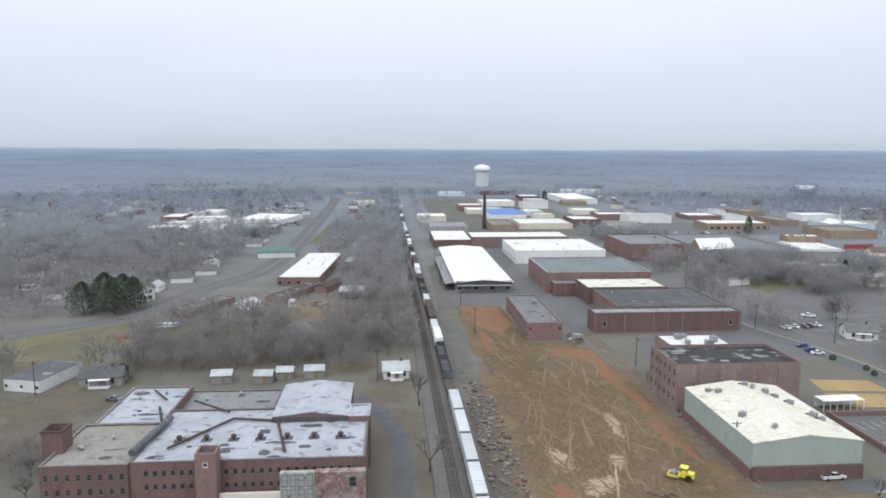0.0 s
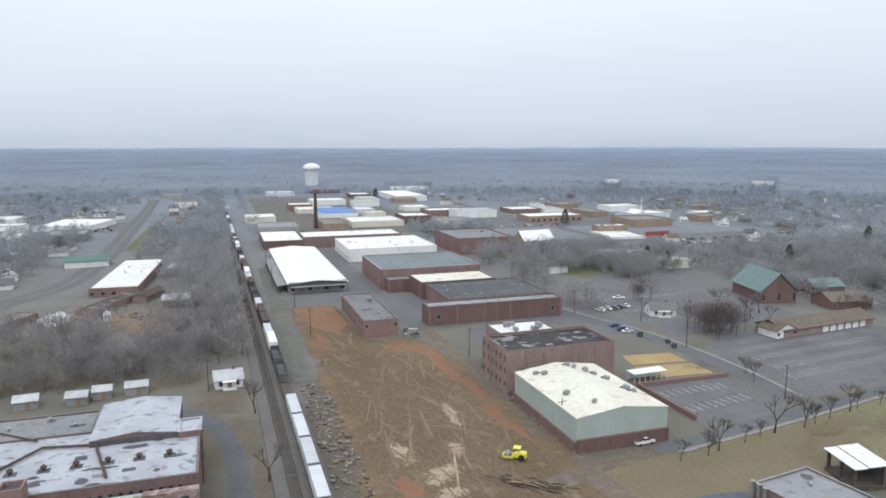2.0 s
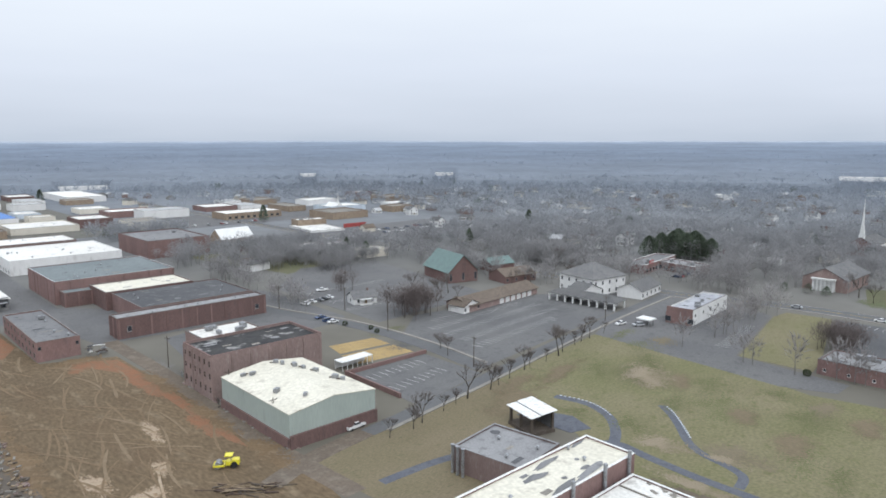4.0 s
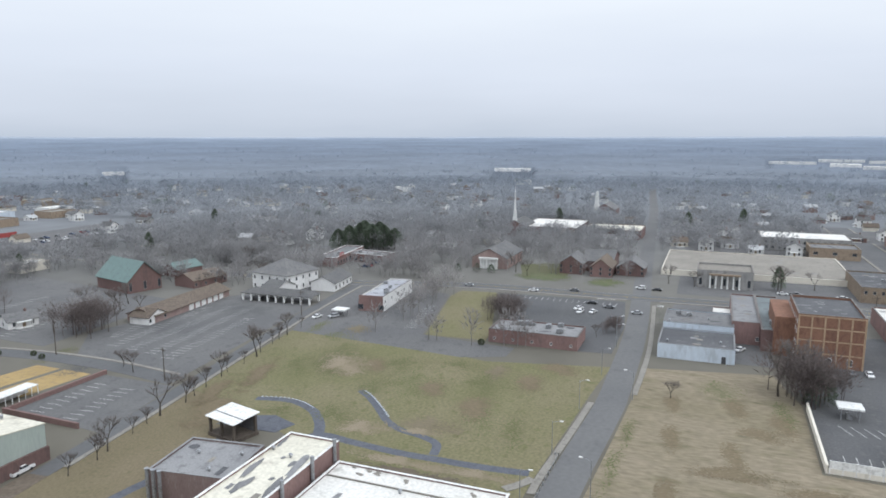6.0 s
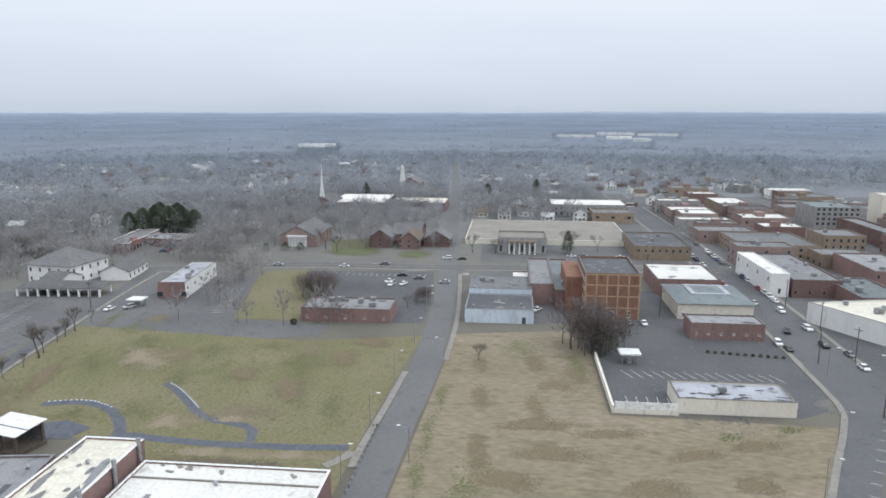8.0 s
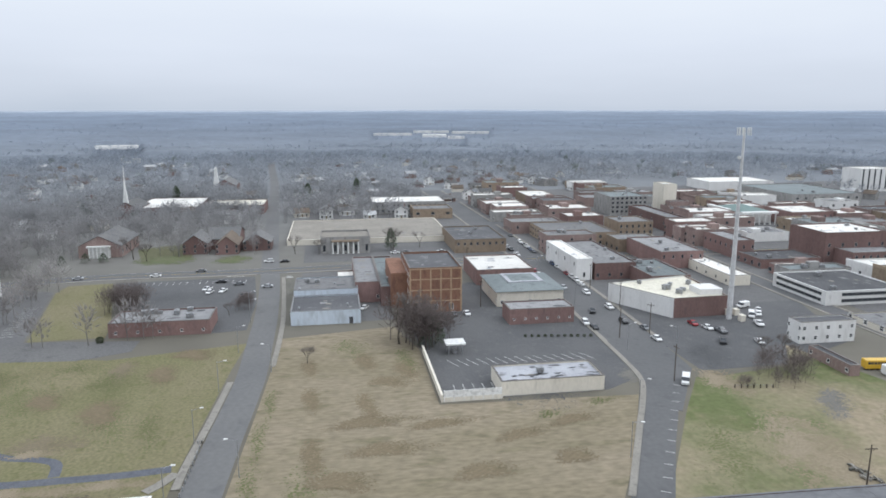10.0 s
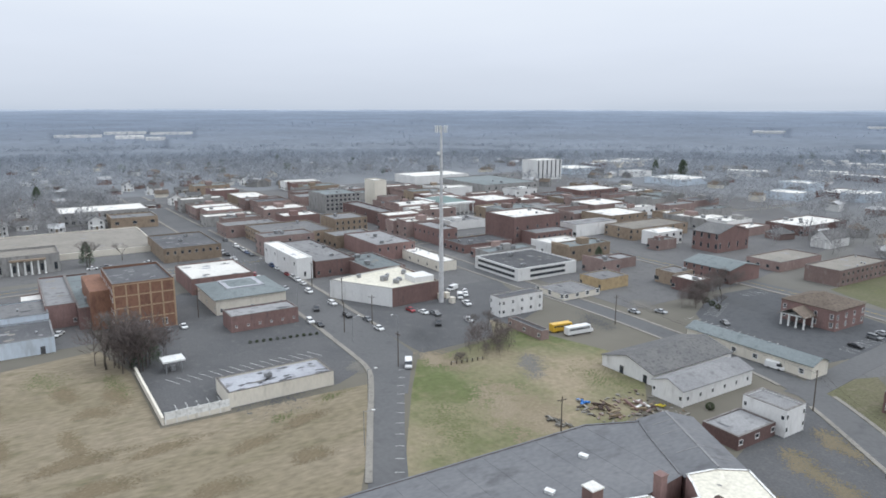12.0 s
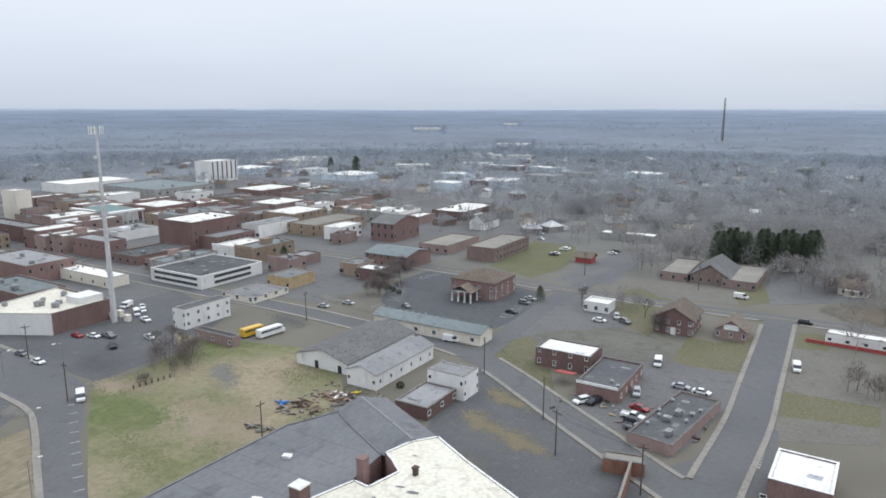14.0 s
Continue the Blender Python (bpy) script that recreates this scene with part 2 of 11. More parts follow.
M["scrub_green"] = surface("dull_green_grass", (0.108, 0.116, 0.052), (0.128, 0.128, 0.064), (0.15, 0.136, 0.08), 0.95, 0.06, 0.4, bump=0.1, wear=0.55, fade=0.5, grain=0.18)
M["bleached"] = surface("bleached_worn_grass", (0.235, 0.196, 0.14), (0.2, 0.166, 0.112), (0.165, 0.142, 0.09), 0.95, 0.06, 0.3, bump=0.15, wear=0.56, fade=0.8)
M["church_lawn"] = surface("damp_green_lawn", (0.098, 0.115, 0.058), (0.115, 0.125, 0.068), (0.13, 0.125, 0.078), 0.95, 0.06, 0.3, fade=1.0)
M["lane"] = surface("dirt_lane", (0.142, 0.114, 0.088), (0.12, 0.098, 0.078), (0.165, 0.138, 0.11), 0.95, 0.06, 0.35, bump=0.15)
M["dirt_patch"] = surface("spread_clay", (0.16, 0.11, 0.064), (0.132, 0.092, 0.055), (0.185, 0.135, 0.086), 0.95, 0.08, 0.35, fade=0.95)
M["sand"] = surface("tan_sand_bed", (0.36, 0.26, 0.12), (0.30, 0.215, 0.10), (0.27, 0.2, 0.11), 0.95, 0.1, 0.6)
M["rubble"] = surface("grey_rubble", (0.094, 0.081, 0.068), (0.116, 0.098, 0.08), (0.235, 0.217, 0.19), 0.95, 0.12, 0.6, bump=0.3, wear=0.64)
M["ballast"] = surface("railway_ballast", (0.118, 0.111, 0.104), (0.145, 0.135, 0.125), (0.09, 0.086, 0.08), 0.95, 0.05, 2.0, bump=0.4)
M["gravel"] = surface("pale_gravel", (0.112, 0.108, 0.095), (0.135, 0.128, 0.112), (0.1, 0.1, 0.078), 0.95, 0.04, 0.2, bump=0.15)
M["asphalt"] = surface("worn_asphalt", (0.113, 0.112, 0.113), (0.132, 0.13, 0.128), (0.096, 0.095, 0.096), 0.88, 0.04, 0.3, bump=0.1, wear=0.55)
M["asphalt_dark"] = surface("sealed_asphalt", (0.086, 0.087, 0.09), (0.102, 0.102, 0.104), (0.118, 0.117, 0.116), 0.88, 0.05, 0.4, wear=0.57)
M["gravel_yard"] = surface("rolled_pale_gravel", (0.152, 0.144, 0.126), (0.132, 0.125, 0.109), (0.112, 0.106, 0.088), 0.95, 0.04, 0.25, bump=0.15, wear=0.56)
M["dull_grass"] = surface("dull_winter_grass", (0.126, 0.116, 0.074), (0.11, 0.108, 0.062), (0.142, 0.124, 0.088), 0.95, 0.04, 0.3, bump=0.12, wear=0.56, grain=0.2)
M["yard_clay"] = surface("trampled_clay", (0.178, 0.132, 0.094), (0.158, 0.122, 0.09), (0.14, 0.114, 0.088), 0.95, 0.06, 0.4, bump=0.2, wear=0.56)
M["asphalt_fresh"] = surface("fresh_asphalt", (0.076, 0.079, 0.084), (0.086, 0.088, 0.092), (0.066, 0.069, 0.074), 0.88, 0.05, 0.4, bump=0.05)
M["road"] = surface("street_asphalt", (0.104, 0.105, 0.107), (0.118, 0.118, 0.119), (0.09, 0.091, 0.093), 0.88, 0.04, 0.2, bump=0.05, wear=0.58, grain=0.07)
M["road_pale"] = surface("worn_pale_asphalt", (0.126, 0.126, 0.126), (0.142, 0.141, 0.139), (0.11, 0.11, 0.111), 0.88, 0.04, 0.2, bump=0.05, wear=0.58, grain=0.07)
M["blue_path"] = surface("blue_grey_path", (0.092, 0.099, 0.118), (0.108, 0.114, 0.13), (0.08, 0.086, 0.102), 0.85, 0.1, 0.6)
M["concrete"] = surface("grey_concrete", (0.24, 0.226, 0.2), (0.205, 0.193, 0.171), (0.155, 0.147, 0.13), 0.9, 0.1, 0.8, wear=0.55)
M["paint"] = surface("road_paint", (0.55, 0.55, 0.53), (0.45, 0.45, 0.43), (0.3, 0.3, 0.3), 0.8, 0.2, 2.0)
M["yellow_line"] = surface("yellow_road_paint", (0.45, 0.33, 0.06), (0.36, 0.27, 0.06), (0.2, 0.17, 0.08), 0.8, 0.2, 2.0)
M["brick"] = surface("weathered_red_brick", (0.2, 0.129, 0.118), (0.168, 0.109, 0.1), (0.146, 0.102, 0.096), 0.9, 0.12, 0.7, streak=3, spread=0.25, wear=0.55)
M["brick_pale"] = surface("faded_red_brick", (0.25, 0.185, 0.168), (0.215, 0.156, 0.142), (0.285, 0.23, 0.21), 0.9, 0.15, 0.9, streak=3, spread=0.2, wear=0.56)
M["brick_orange"] = surface("orange_brick", (0.235, 0.128, 0.088), (0.205, 0.112, 0.078), (0.165, 0.09, 0.066), 0.9, 0.12, 0.8, streak=2)
M["brick_tan"] = surface("tan_brick", (0.28, 0.222, 0.165), (0.245, 0.19, 0.142), (0.2, 0.155, 0.118), 0.9, 0.12, 0.8, streak=2, spread=0.15)
M["orange_trim"] = surface("sand_concrete_frame", (0.4, 0.285, 0.19), (0.36, 0.255, 0.17), (0.3, 0.215, 0.145), 0.9, 0.2, 1.0)
M["peeled"] = surface("peeling_painted_brick", (0.30, 0.24, 0.23), (0.17, 0.10, 0.085), (0.40, 0.35, 0.34), 0.9, 0.35, 1.2, wear=0.54)
M["curtain"] = surface("weathered_green_white_paint", (0.4, 0.43, 0.38), (0.3, 0.31, 0.28), (0.2, 0.16, 0.13), 0.8, 0.25, 0.9, wear=0.54)
M["white_wall"] = surface("white_painted_wall", (0.68, 0.675, 0.66), (0.62, 0.615, 0.6), (0.5, 0.49, 0.475), 0.85, 0.1, 0.5, streak=3, spread=0.08, wear=0.58, grain=0.06)
M["cream_wall"] = surface("cream_block_wall", (0.64, 0.60, 0.52), (0.58, 0.54, 0.465), (0.46, 0.43, 0.37), 0.85, 0.1, 0.5, streak=3, spread=0.06, wear=0.6, grain=0.06)
M["blue_wall"] = surface("pale_blue_metal_siding", (0.52, 0.58, 0.64), (0.47, 0.53, 0.59), (0.4, 0.44, 0.48), 0.6, 0.12, 0.6, streak=4, grain=0.06)
M["green_wall"] = surface("pale_green_metal_siding", (0.34, 0.39, 0.355), (0.305, 0.35, 0.32), (0.26, 0.28, 0.25), 0.6, 0.12, 0.5, streak=5, wear=0.6, grain=0.06)
M["grey_wall"] = surface("grey_render", (0.30, 0.295, 0.285), (0.26, 0.255, 0.245), (0.2, 0.195, 0.19), 0.9, 0.1, 0.6, streak=3, spread=0.12)
M["yellow_wall"] = surface("ochre_painted_wall", (0.42, 0.32, 0.19), (0.37, 0.28, 0.165), (0.3, 0.225, 0.135), 0.85, 0.15, 0.6)
M["red_paint"] = surface("faded_red_panel", (0.36, 0.06, 0.055), (0.3, 0.055, 0.05), (0.22, 0.05, 0.05), 0.6, 0.2, 1.0)
M["blue_paint"] = surface("bright_blue_panel", (0.03, 0.17, 0.47), (0.03, 0.14, 0.4), (0.03, 0.1, 0.3), 0.5, 0.2, 1.0)
M["mem_white"] = surface("white_roof_membrane", (0.66, 0.645, 0.605), (0.585, 0.57, 0.53), (0.41, 0.395, 0.36), 0.7, 0.05, 0.35, spread=0.08, wear=0.58)
M["mem_cream"] = surface("cream_roof_coating", (0.62, 0.59, 0.495), (0.55, 0.52, 0.43), (0.4, 0.365, 0.3), 0.75, 0.06, 0.3, wear=0.58)
M["mem_silver"] = surface("patchy_silver_roof_coating", (0.36, 0.37, 0.395), (0.285, 0.292, 0.315), (0.135, 0.134, 0.138), 0.7, 0.12, 0.45, wear=0.56)
M["mem_grey"] = surface("grey_gravel_roof", (0.225, 0.225, 0.225), (0.185, 0.185, 0.188), (0.14, 0.138, 0.14), 0.9, 0.06, 0.5, spread=0.25, wear=0.55)
M["mill_roof"] = surface("weathered_mill_roof", (0.135, 0.138, 0.145), (0.165, 0.167, 0.172), (0.108, 0.109, 0.114), 0.85, 0.07, 0.35, run=2.0, wear=0.56, grain=0.1)
M["mem_teal"] = surface("teal_grey_roof", (0.175, 0.198, 0.2), (0.148, 0.17, 0.173), (0.115, 0.13, 0.132), 0.85, 0.06, 0.5, spread=0.15, wear=0.56)
M["mem_black"] = surface("black_tar_roof", (0.078, 0.079, 0.084), (0.1, 0.101, 0.105), (0.16, 0.16, 0.16), 0.85, 0.06, 0.35, spread=0.15, wear=0.58)
M["burnt"] = surface("charred_roof", (0.035, 0.035, 0.037), (0.06, 0.058, 0.056), (0.42, 0.41, 0.39), 0.9, 0.08, 0.22, bump=0.5, wear=0.59)
M["mem_tan"] = surface("tan_gravel_roof", (0.24, 0.222, 0.195), (0.205, 0.19, 0.166), (0.155, 0.145, 0.128), 0.9, 0.07, 0.4, spread=0.1, wear=0.56)
M["copper"] = surface("green_copper_roof", (0.12, 0.185, 0.17), (0.105, 0.165, 0.155), (0.09, 0.135, 0.13), 0.6, 0.15, 0.8)
M["green_roof"] = surface("green_metal_roof", (0.06, 0.155, 0.12), (0.055, 0.13, 0.105), (0.05, 0.1, 0.085), 0.6, 0.15, 0.8)
M["shingle"] = surface("grey_roof_shingles", (0.125, 0.125, 0.125), (0.155, 0.152, 0.148), (0.09, 0.09, 0.092), 0.9, 0.15, 1.2, spread=0.3)
M["shingle_brown"] = surface("brown_roof_shingles", (0.155, 0.125, 0.10), (0.13, 0.105, 0.085), (0.1, 0.08, 0.066), 0.9, 0.15, 1.2, spread=0.2)
M["tin"] = surface("galvanised_tin", (0.42, 0.43, 0.43), (0.34, 0.34, 0.34), (0.25, 0.21, 0.18), 0.5, 0.2, 0.8, metal=0.3, streak=1, spread=0.1, wear=0.6)
M["steel"] = surface("grey_steel", (0.32, 0.33, 0.34), (0.26, 0.27, 0.28), (0.2, 0.19, 0.18), 0.5, 0.3, 2.0, metal=0.5)
M["rust"] = surface("rusted_steel", (0.082, 0.058, 0.048), (0.065, 0.05, 0.044), (0.1, 0.068, 0.052), 0.85, 0.4, 2.0)
M["pole_white"] = surface("pale_galvanised_pole", (0.58, 0.58, 0.58), (0.50, 0.50, 0.50), (0.42, 0.42, 0.42), 0.5, 0.2, 1.0, metal=0.2)
M["tin_pale"] = surface("pale_grey_container_paint", (0.50, 0.51, 0.52), (0.45, 0.46, 0.47), (0.38, 0.37, 0.36), 0.5, 0.2, 1.0, streak=2, spread=0.12, wear=0.6)
M["trim_white"] = surface("white_trim", (0.72, 0.72, 0.70), (0.64, 0.64, 0.62), (0.5, 0.5, 0.48), 0.7, 0.3, 1.5)
M["sash"] = surface("grey_window_trim", (0.3, 0.3, 0.29), (0.26, 0.26, 0.25), (0.2, 0.2, 0.2), 0.8, 0.3, 1.5, spread=0.4)
M["coping"] = surface("dark_parapet_coping", (0.13, 0.12, 0.115), (0.165, 0.15, 0.14), (0.21, 0.2, 0.19), 0.8, 0.2, 0.8, spread=0.2)
M["glass"] = glass_surface("window_glass", (0.035, 0.04, 0.047))
M["glass_pale"] = glass_surface("boarded_pale_glass", (0.30, 0.33, 0.33), 0.4)
M["timber"] = surface("creosoted_timber", (0.085, 0.07, 0.058), (0.11, 0.092, 0.075), (0.06, 0.05, 0.043), 0.95, 0.4, 3.0, streak=4)
M["plank"] = surface("weathered_lumber", (0.28, 0.22, 0.15), (0.22, 0.17, 0.115), (0.17, 0.13, 0.09), 0.9, 0.5, 3.0)
M["rail"] = surface("worn_rail_steel", (0.19, 0.17, 0.155), (0.15, 0.13, 0.12), (0.1, 0.075, 0.06), 0.5, 0.3, 2.0, metal=0.6)
M["tyre"] = surface("black_rubber", (0.022, 0.022, 0.023), (0.03, 0.03, 0.03), (0.04, 0.038, 0.035), 0.9, 1.0, 5.0)
M["bark"] = island_surface("winter_bark", (0.1, 0.087, 0.076), (0.155, 0.137, 0.12))
# far stops of twigs, tree tops and needles are tinted to imitate haze
M["twig"] = hazed_landscape("hazed_bare_twigs", ((0, (0.2, 0.178, 0.165)), (300, (0.285, 0.27, 0.262)), (600, (0.318, 0.328, 0.342)), (1100, (0.27, 0.3, 0.34)), (2300, (0.215, 0.25, 0.3)), (3500, (0.205, 0.242, 0.295))), True, 0.1)
M["crowns"] = hazed_landscape("hazed_tree_tops", ((900, (0.165, 0.184, 0.208)), (1600, (0.15, 0.174, 0.209)), (2300, (0.143, 0.171, 0.213)), (3500, (0.158, 0.191, 0.24)), (4300, (0.2, 0.236, 0.288)), (4840, (0.33, 0.372, 0.43))), vary=0.1)
M["needle"] = hazed_landscape("hazed_dark_conifer", ((0, (0.13, 0.16, 0.115)), (300, (0.135, 0.16, 0.132)), (700, (0.19, 0.215, 0.2)), (1500, (0.225, 0.255, 0.272)), (3000, (0.26, 0.29, 0.33))), True, 0.2)
M["twig_near"] = island_surface("brown_twigs", (0.135, 0.112, 0.105), (0.2, 0.172, 0.162))
M["shrub"] = island_surface("clipped_evergreen_shrub", (0.06, 0.075, 0.045), (0.1, 0.12, 0.07))
for key, col in (("car_white", (0.70, 0.70, 0.69)), ("car_silver", (0.36, 0.37, 0.38)), ("car_black", (0.02, 0.021, 0.023)),
                 ("car_red", (0.28, 0.02, 0.025)), ("car_blue", (0.04, 0.07, 0.15)), ("car_grey", (0.14, 0.145, 0.15)),
                 ("bus_yellow", (0.62, 0.38, 0.04)), ("roller_yellow", (0.70, 0.62, 0.04)), ("slide_yellow", (0.72, 0.60, 0.03))):
    M[key] = surface(key + "_paint", col, tuple(0.9 * v for v in col), tuple(0.75 * v for v in col), 0.3, 0.5, 3.0, wear=0.62)


# ---- mesh helpers ----
def part(name, bm, material, parent, label=""):
    """One bmesh becomes one mesh object under parent; material may be a list."""
    me = bpy.data.meshes.new(name)
    bm.to_mesh(me)
    bm.free()
    for m in material if isinstance(material, (list, tuple)) else [material]:
        me.materials.append(m)
    ob = new(name, me)
    if parent is not None:
        ob.parent = parent
    if label:
        ob["label"] = label
    return ob


def share(name, me, parent, m):
    ob = new(name, me)
    ob.parent = parent
    ob.matrix_basis = m
    return ob


def thing(name, x, y, rot=0.0, z=0.0, label="", category="", group="", kind=""):
    ob = new(name)
    ob.empty_display_size = 0.5
    ob.matrix_basis = pose(x, y, z, 0, 0, rot)
    return tagged(ob, label, category, group, kind)


def box(bm, x0, x1, y0, y1, z0, z1, mi=0, m=None):
    vs = [bm.verts.new((x, y, z)) for z in (z0, z1) for x, y in ((x0, y0), (x1, y0), (x1, y1), (x0, y1))]
    if m is not None:
        for v in vs:
            v.co = m @ v.co
    for q in ((3, 2, 1, 0), (4, 5, 6, 7), (0, 1, 5, 4), (1, 2, 6, 5), (2, 3, 7, 6), (3, 0, 4, 7)):
        bm.faces.new([vs[i] for i in q]).material_index = mi
    return vs


def ring(bm, w, d, t, z0, z1, mi=0):
    """Four walls with thickness t, open above and below."""
    def loop(a, b, z):
        return [bm.verts.new((x, y, z)) for x, y in ((-a, -b), (a, -b), (a, b), (-a, b))]
    o0, o1 = loop(w / 2, d / 2, z0), loop(w / 2, d / 2, z1)
    i0, i1 = loop(w / 2 - t, d / 2 - t, z0), loop(w / 2 - t, d / 2 - t, z1)
    for k in range(4):
        j = (k + 1) % 4
        for q in ((o0[k], o0[j], o1[j], o1[k]), (i0[j], i0[k], i1[k], i1[j]), (o1[k], o1[j], i1[j], i1[k]), (i0[k], i0[j], o0[j], o0[k])):
            bm.faces.new(q).material_index = mi


def tube(bm, a, b, ra, rb, n=6, mi=0, cap=True):
    a, b = Vector(a), Vector(b)
    ax = (b - a)
    if ax.length < 1e-6:
        return
    q = ax.to_track_quat("Z", "Y")
    la, lb = [], []
    for k in range(n):
        v = q @ Vector((math.cos(2 * math.pi * k / n), math.sin(2 * math.pi * k / n), 0))
        la.append(bm.verts.new(a + v * ra))
        lb.append(bm.verts.new(b + v * rb))
    for k in range(n):
        j = (k + 1) % n
        bm.faces.new((la[k], la[j], lb[j], lb[k])).material_index = mi
    if cap and n > 2:
        bm.faces.new(lb).material_index = mi
        bm.faces.new(la[::-1]).material_index = mi


def lathe(bm, profile, n=16, mi=0):
    rows = [[bm.verts.new((r * math.cos(2 * math.pi * k / n), r * math.sin(2 * math.pi * k / n), z)) for k in range(n)] for r, z in profile]
    for a, b in zip(rows, rows[1:]):
        for k in range(n):
            j = (k + 1) % n
            bm.faces.new((a[k], a[j], b[j], b[k])).material_index = mi
    bm.faces.new(rows[-1]).material_index = mi
    bm.faces.new(rows[0][::-1]).material_index = mi


PLATES = []
FOOT = []
ROADS = []
YARDS = []
PAVE = []


def surface_z(x, y):
    """The height of the topmost yard or road at a place."""
    z = 0.0
    for h, pts in YARDS:
        if h > z:
            odd = False
            for (ax, ay), (bx, by) in zip(pts, pts[1:] + pts[:1]):
                if (ay > y) != (by > y) and x < ax + (y - ay) * (bx - ax) / (by - ay):
                    odd = not odd
            if odd:
                z = h
    for px_, py_, half, h in ROADS:
        if h > z and (px_ - x) ** 2 + (py_ - y) ** 2 < half * half:
            z = h
    return z


def next_layer(boxes):
    """A yard, patch or road lies a few millimetres above whatever it overlaps; boxes are x0, x1, y0, y1."""
    z = 0.02
    for a0, a1, c0, c1, h in PLATES:
        if h > z - 0.002 and any(a0 < b1 and b0 < a1 and c0 < d1 and d0 < c1 for b0, b1, d0, d1 in boxes):
            z = h + 0.004
    PLATES.extend((*q, z) for q in boxes)
    return z


def plate_boxes(pts, half):
    """Small boxes along a line, for a road or path."""
    out = []
    for p, q in zip(pts, pts[1:]):
        n = max(1, int(math.dist(p, q) / 40))
        for k in range(n):
            a = [p[i] + (q[i] - p[i]) * k / n for i in (0, 1)]
            b = [p[i] + (q[i] - p[i]) * (k + 1) / n for i in (0, 1)]
            out.append((min(a[0], b[0]) - half, max(a[0], b[0]) + half, min(a[1], b[1]) - half, max(a[1], b[1]) + half))
    return out


def sheet(name, pts, material, z, label, parent=None):
    """A flat yard, lot or lawn laid on the ground, with a thin edge."""
    z = next_layer([(min(q[0] for q in pts), max(q[0] for q in pts), min(q[1] for q in pts), max(q[1] for q in pts))])
    YARDS.append((z, pts))
    bm = bmesh.new()
    top = [bm.verts.new((x, y, z)) for x, y in pts]
    f = bm.faces.new(top)
    f.normal_update()
    if f.normal.z < 0:
        f.normal_flip()
    low = [bm.verts.new((x, y, -0.3)) for x, y in pts]
    for k in range(len(pts)):
        j = (k + 1) % len(pts)
        bm.faces.new((top[k], top[j], low[j], low[k]))
    bmesh.ops.triangulate(bm, faces=[f])
    ob = part(name, bm, material, parent)
    return tagged(ob, label, name.replace("_", " "), kind="structure")


def ragged(name, label, x, y, rx, ry, rot, material, seed):
    """A worn patch of ground that thins out at its rim."""
    c, n = abs(math.cos(radians(rot))), abs(math.sin(radians(rot)))
    ex, ey = 1.35 * (rx * c + ry * n), 1.35 * (rx * n + ry * c)
    z = next_layer([(x - ex, x + ex, y - ey, y + ey)])
    bm = bmesh.new()
    bm.faces.new([bm.verts.new((1.35 * rx * math.cos(2 * math.pi * k / 28), 1.35 * ry * math.sin(2 * math.pi * k / 28), 0)) for k in range(28)])
    ob = part(name, bm, material, None)
    ob.matrix_basis = pose(x, y, z, 0, 0, rot)
    return tagged(ob, label, name.replace("_", " "), kind="structure")


def offset_line(pts, off):
    out = []
    for i, p in enumerate(pts):
        a = Vector(pts[max(i - 1, 0)])
        b = Vector(pts[min(i + 1, len(pts) - 1)])
        t = (b - a).normalized()
        out.append((p[0] - t.y * off, p[1] + t.x * off))
    return out


def smooth(pts, n=6):
    """A rounded line through a few plan points."""
    if len(pts) < 3:
        return pts
    out = []
    ext = [pts[0]] + list(pts) + [pts[-1]]
    for i in range(1, len(ext) - 2):
        p0, p1, p2, p3 = (Vector(ext[i + k]) for k in (-1, 0, 1, 2))
        for k in range(n):
            t = k / n
            v = 0.5 * (2 * p1 + (p2 - p0) * t + (2 * p0 - 5 * p1 + 4 * p2 - p3) * t * t + (3 * p1 - p0 - 3 * p2 + p3) * t ** 3)
            out.append((v.x, v.y))
    out.append(tuple(pts[-1]))
    return out


def strip(bm, pts, o0, o1, z0, z1, mi=0):
    a, b = offset_line(pts, o0), offset_line(pts, o1)
    rows = []
    for p, q in zip(a, b):
        rows.append([bm.verts.new((p[0], p[1], z0)), bm.verts.new((p[0], p[1], z1)), bm.verts.new((q[0], q[1], z1)), bm.verts.new((q[0], q[1], z0))])
    for r, s in zip(rows, rows[1:]):
        for k in range(3):
            bm.faces.new((r[k], s[k], s[k + 1], r[k + 1])).material_index = mi
    bm.normal_update()


def dashes(bm, pts, off, wid, on, gap, z, mi=0):
    line = offset_line(pts, off)
    left, pen = 0.0, True
    for p, q in zip(line, line[1:]):
        p, q = Vector(p), Vector(q)
        ln = (q - p).length
        t = (q - p).normalized()
        nrm = Vector((-t.y, t.x)) * wid / 2
        s = 0.0
        while s < ln:
            e = min(ln, s + (on if pen else gap) - left)
            if pen:
                a, b = p + t * s, p + t * e
                bm.faces.new([bm.verts.new((v.x, v.y, z)) for v in (a - nrm, b - nrm, b + nrm, a + nrm)]).material_index = mi
            left = left + (e - s)
            if left >= (on if pen else gap) - 1e-6:
                left, pen = 0.0, not pen
            s = e


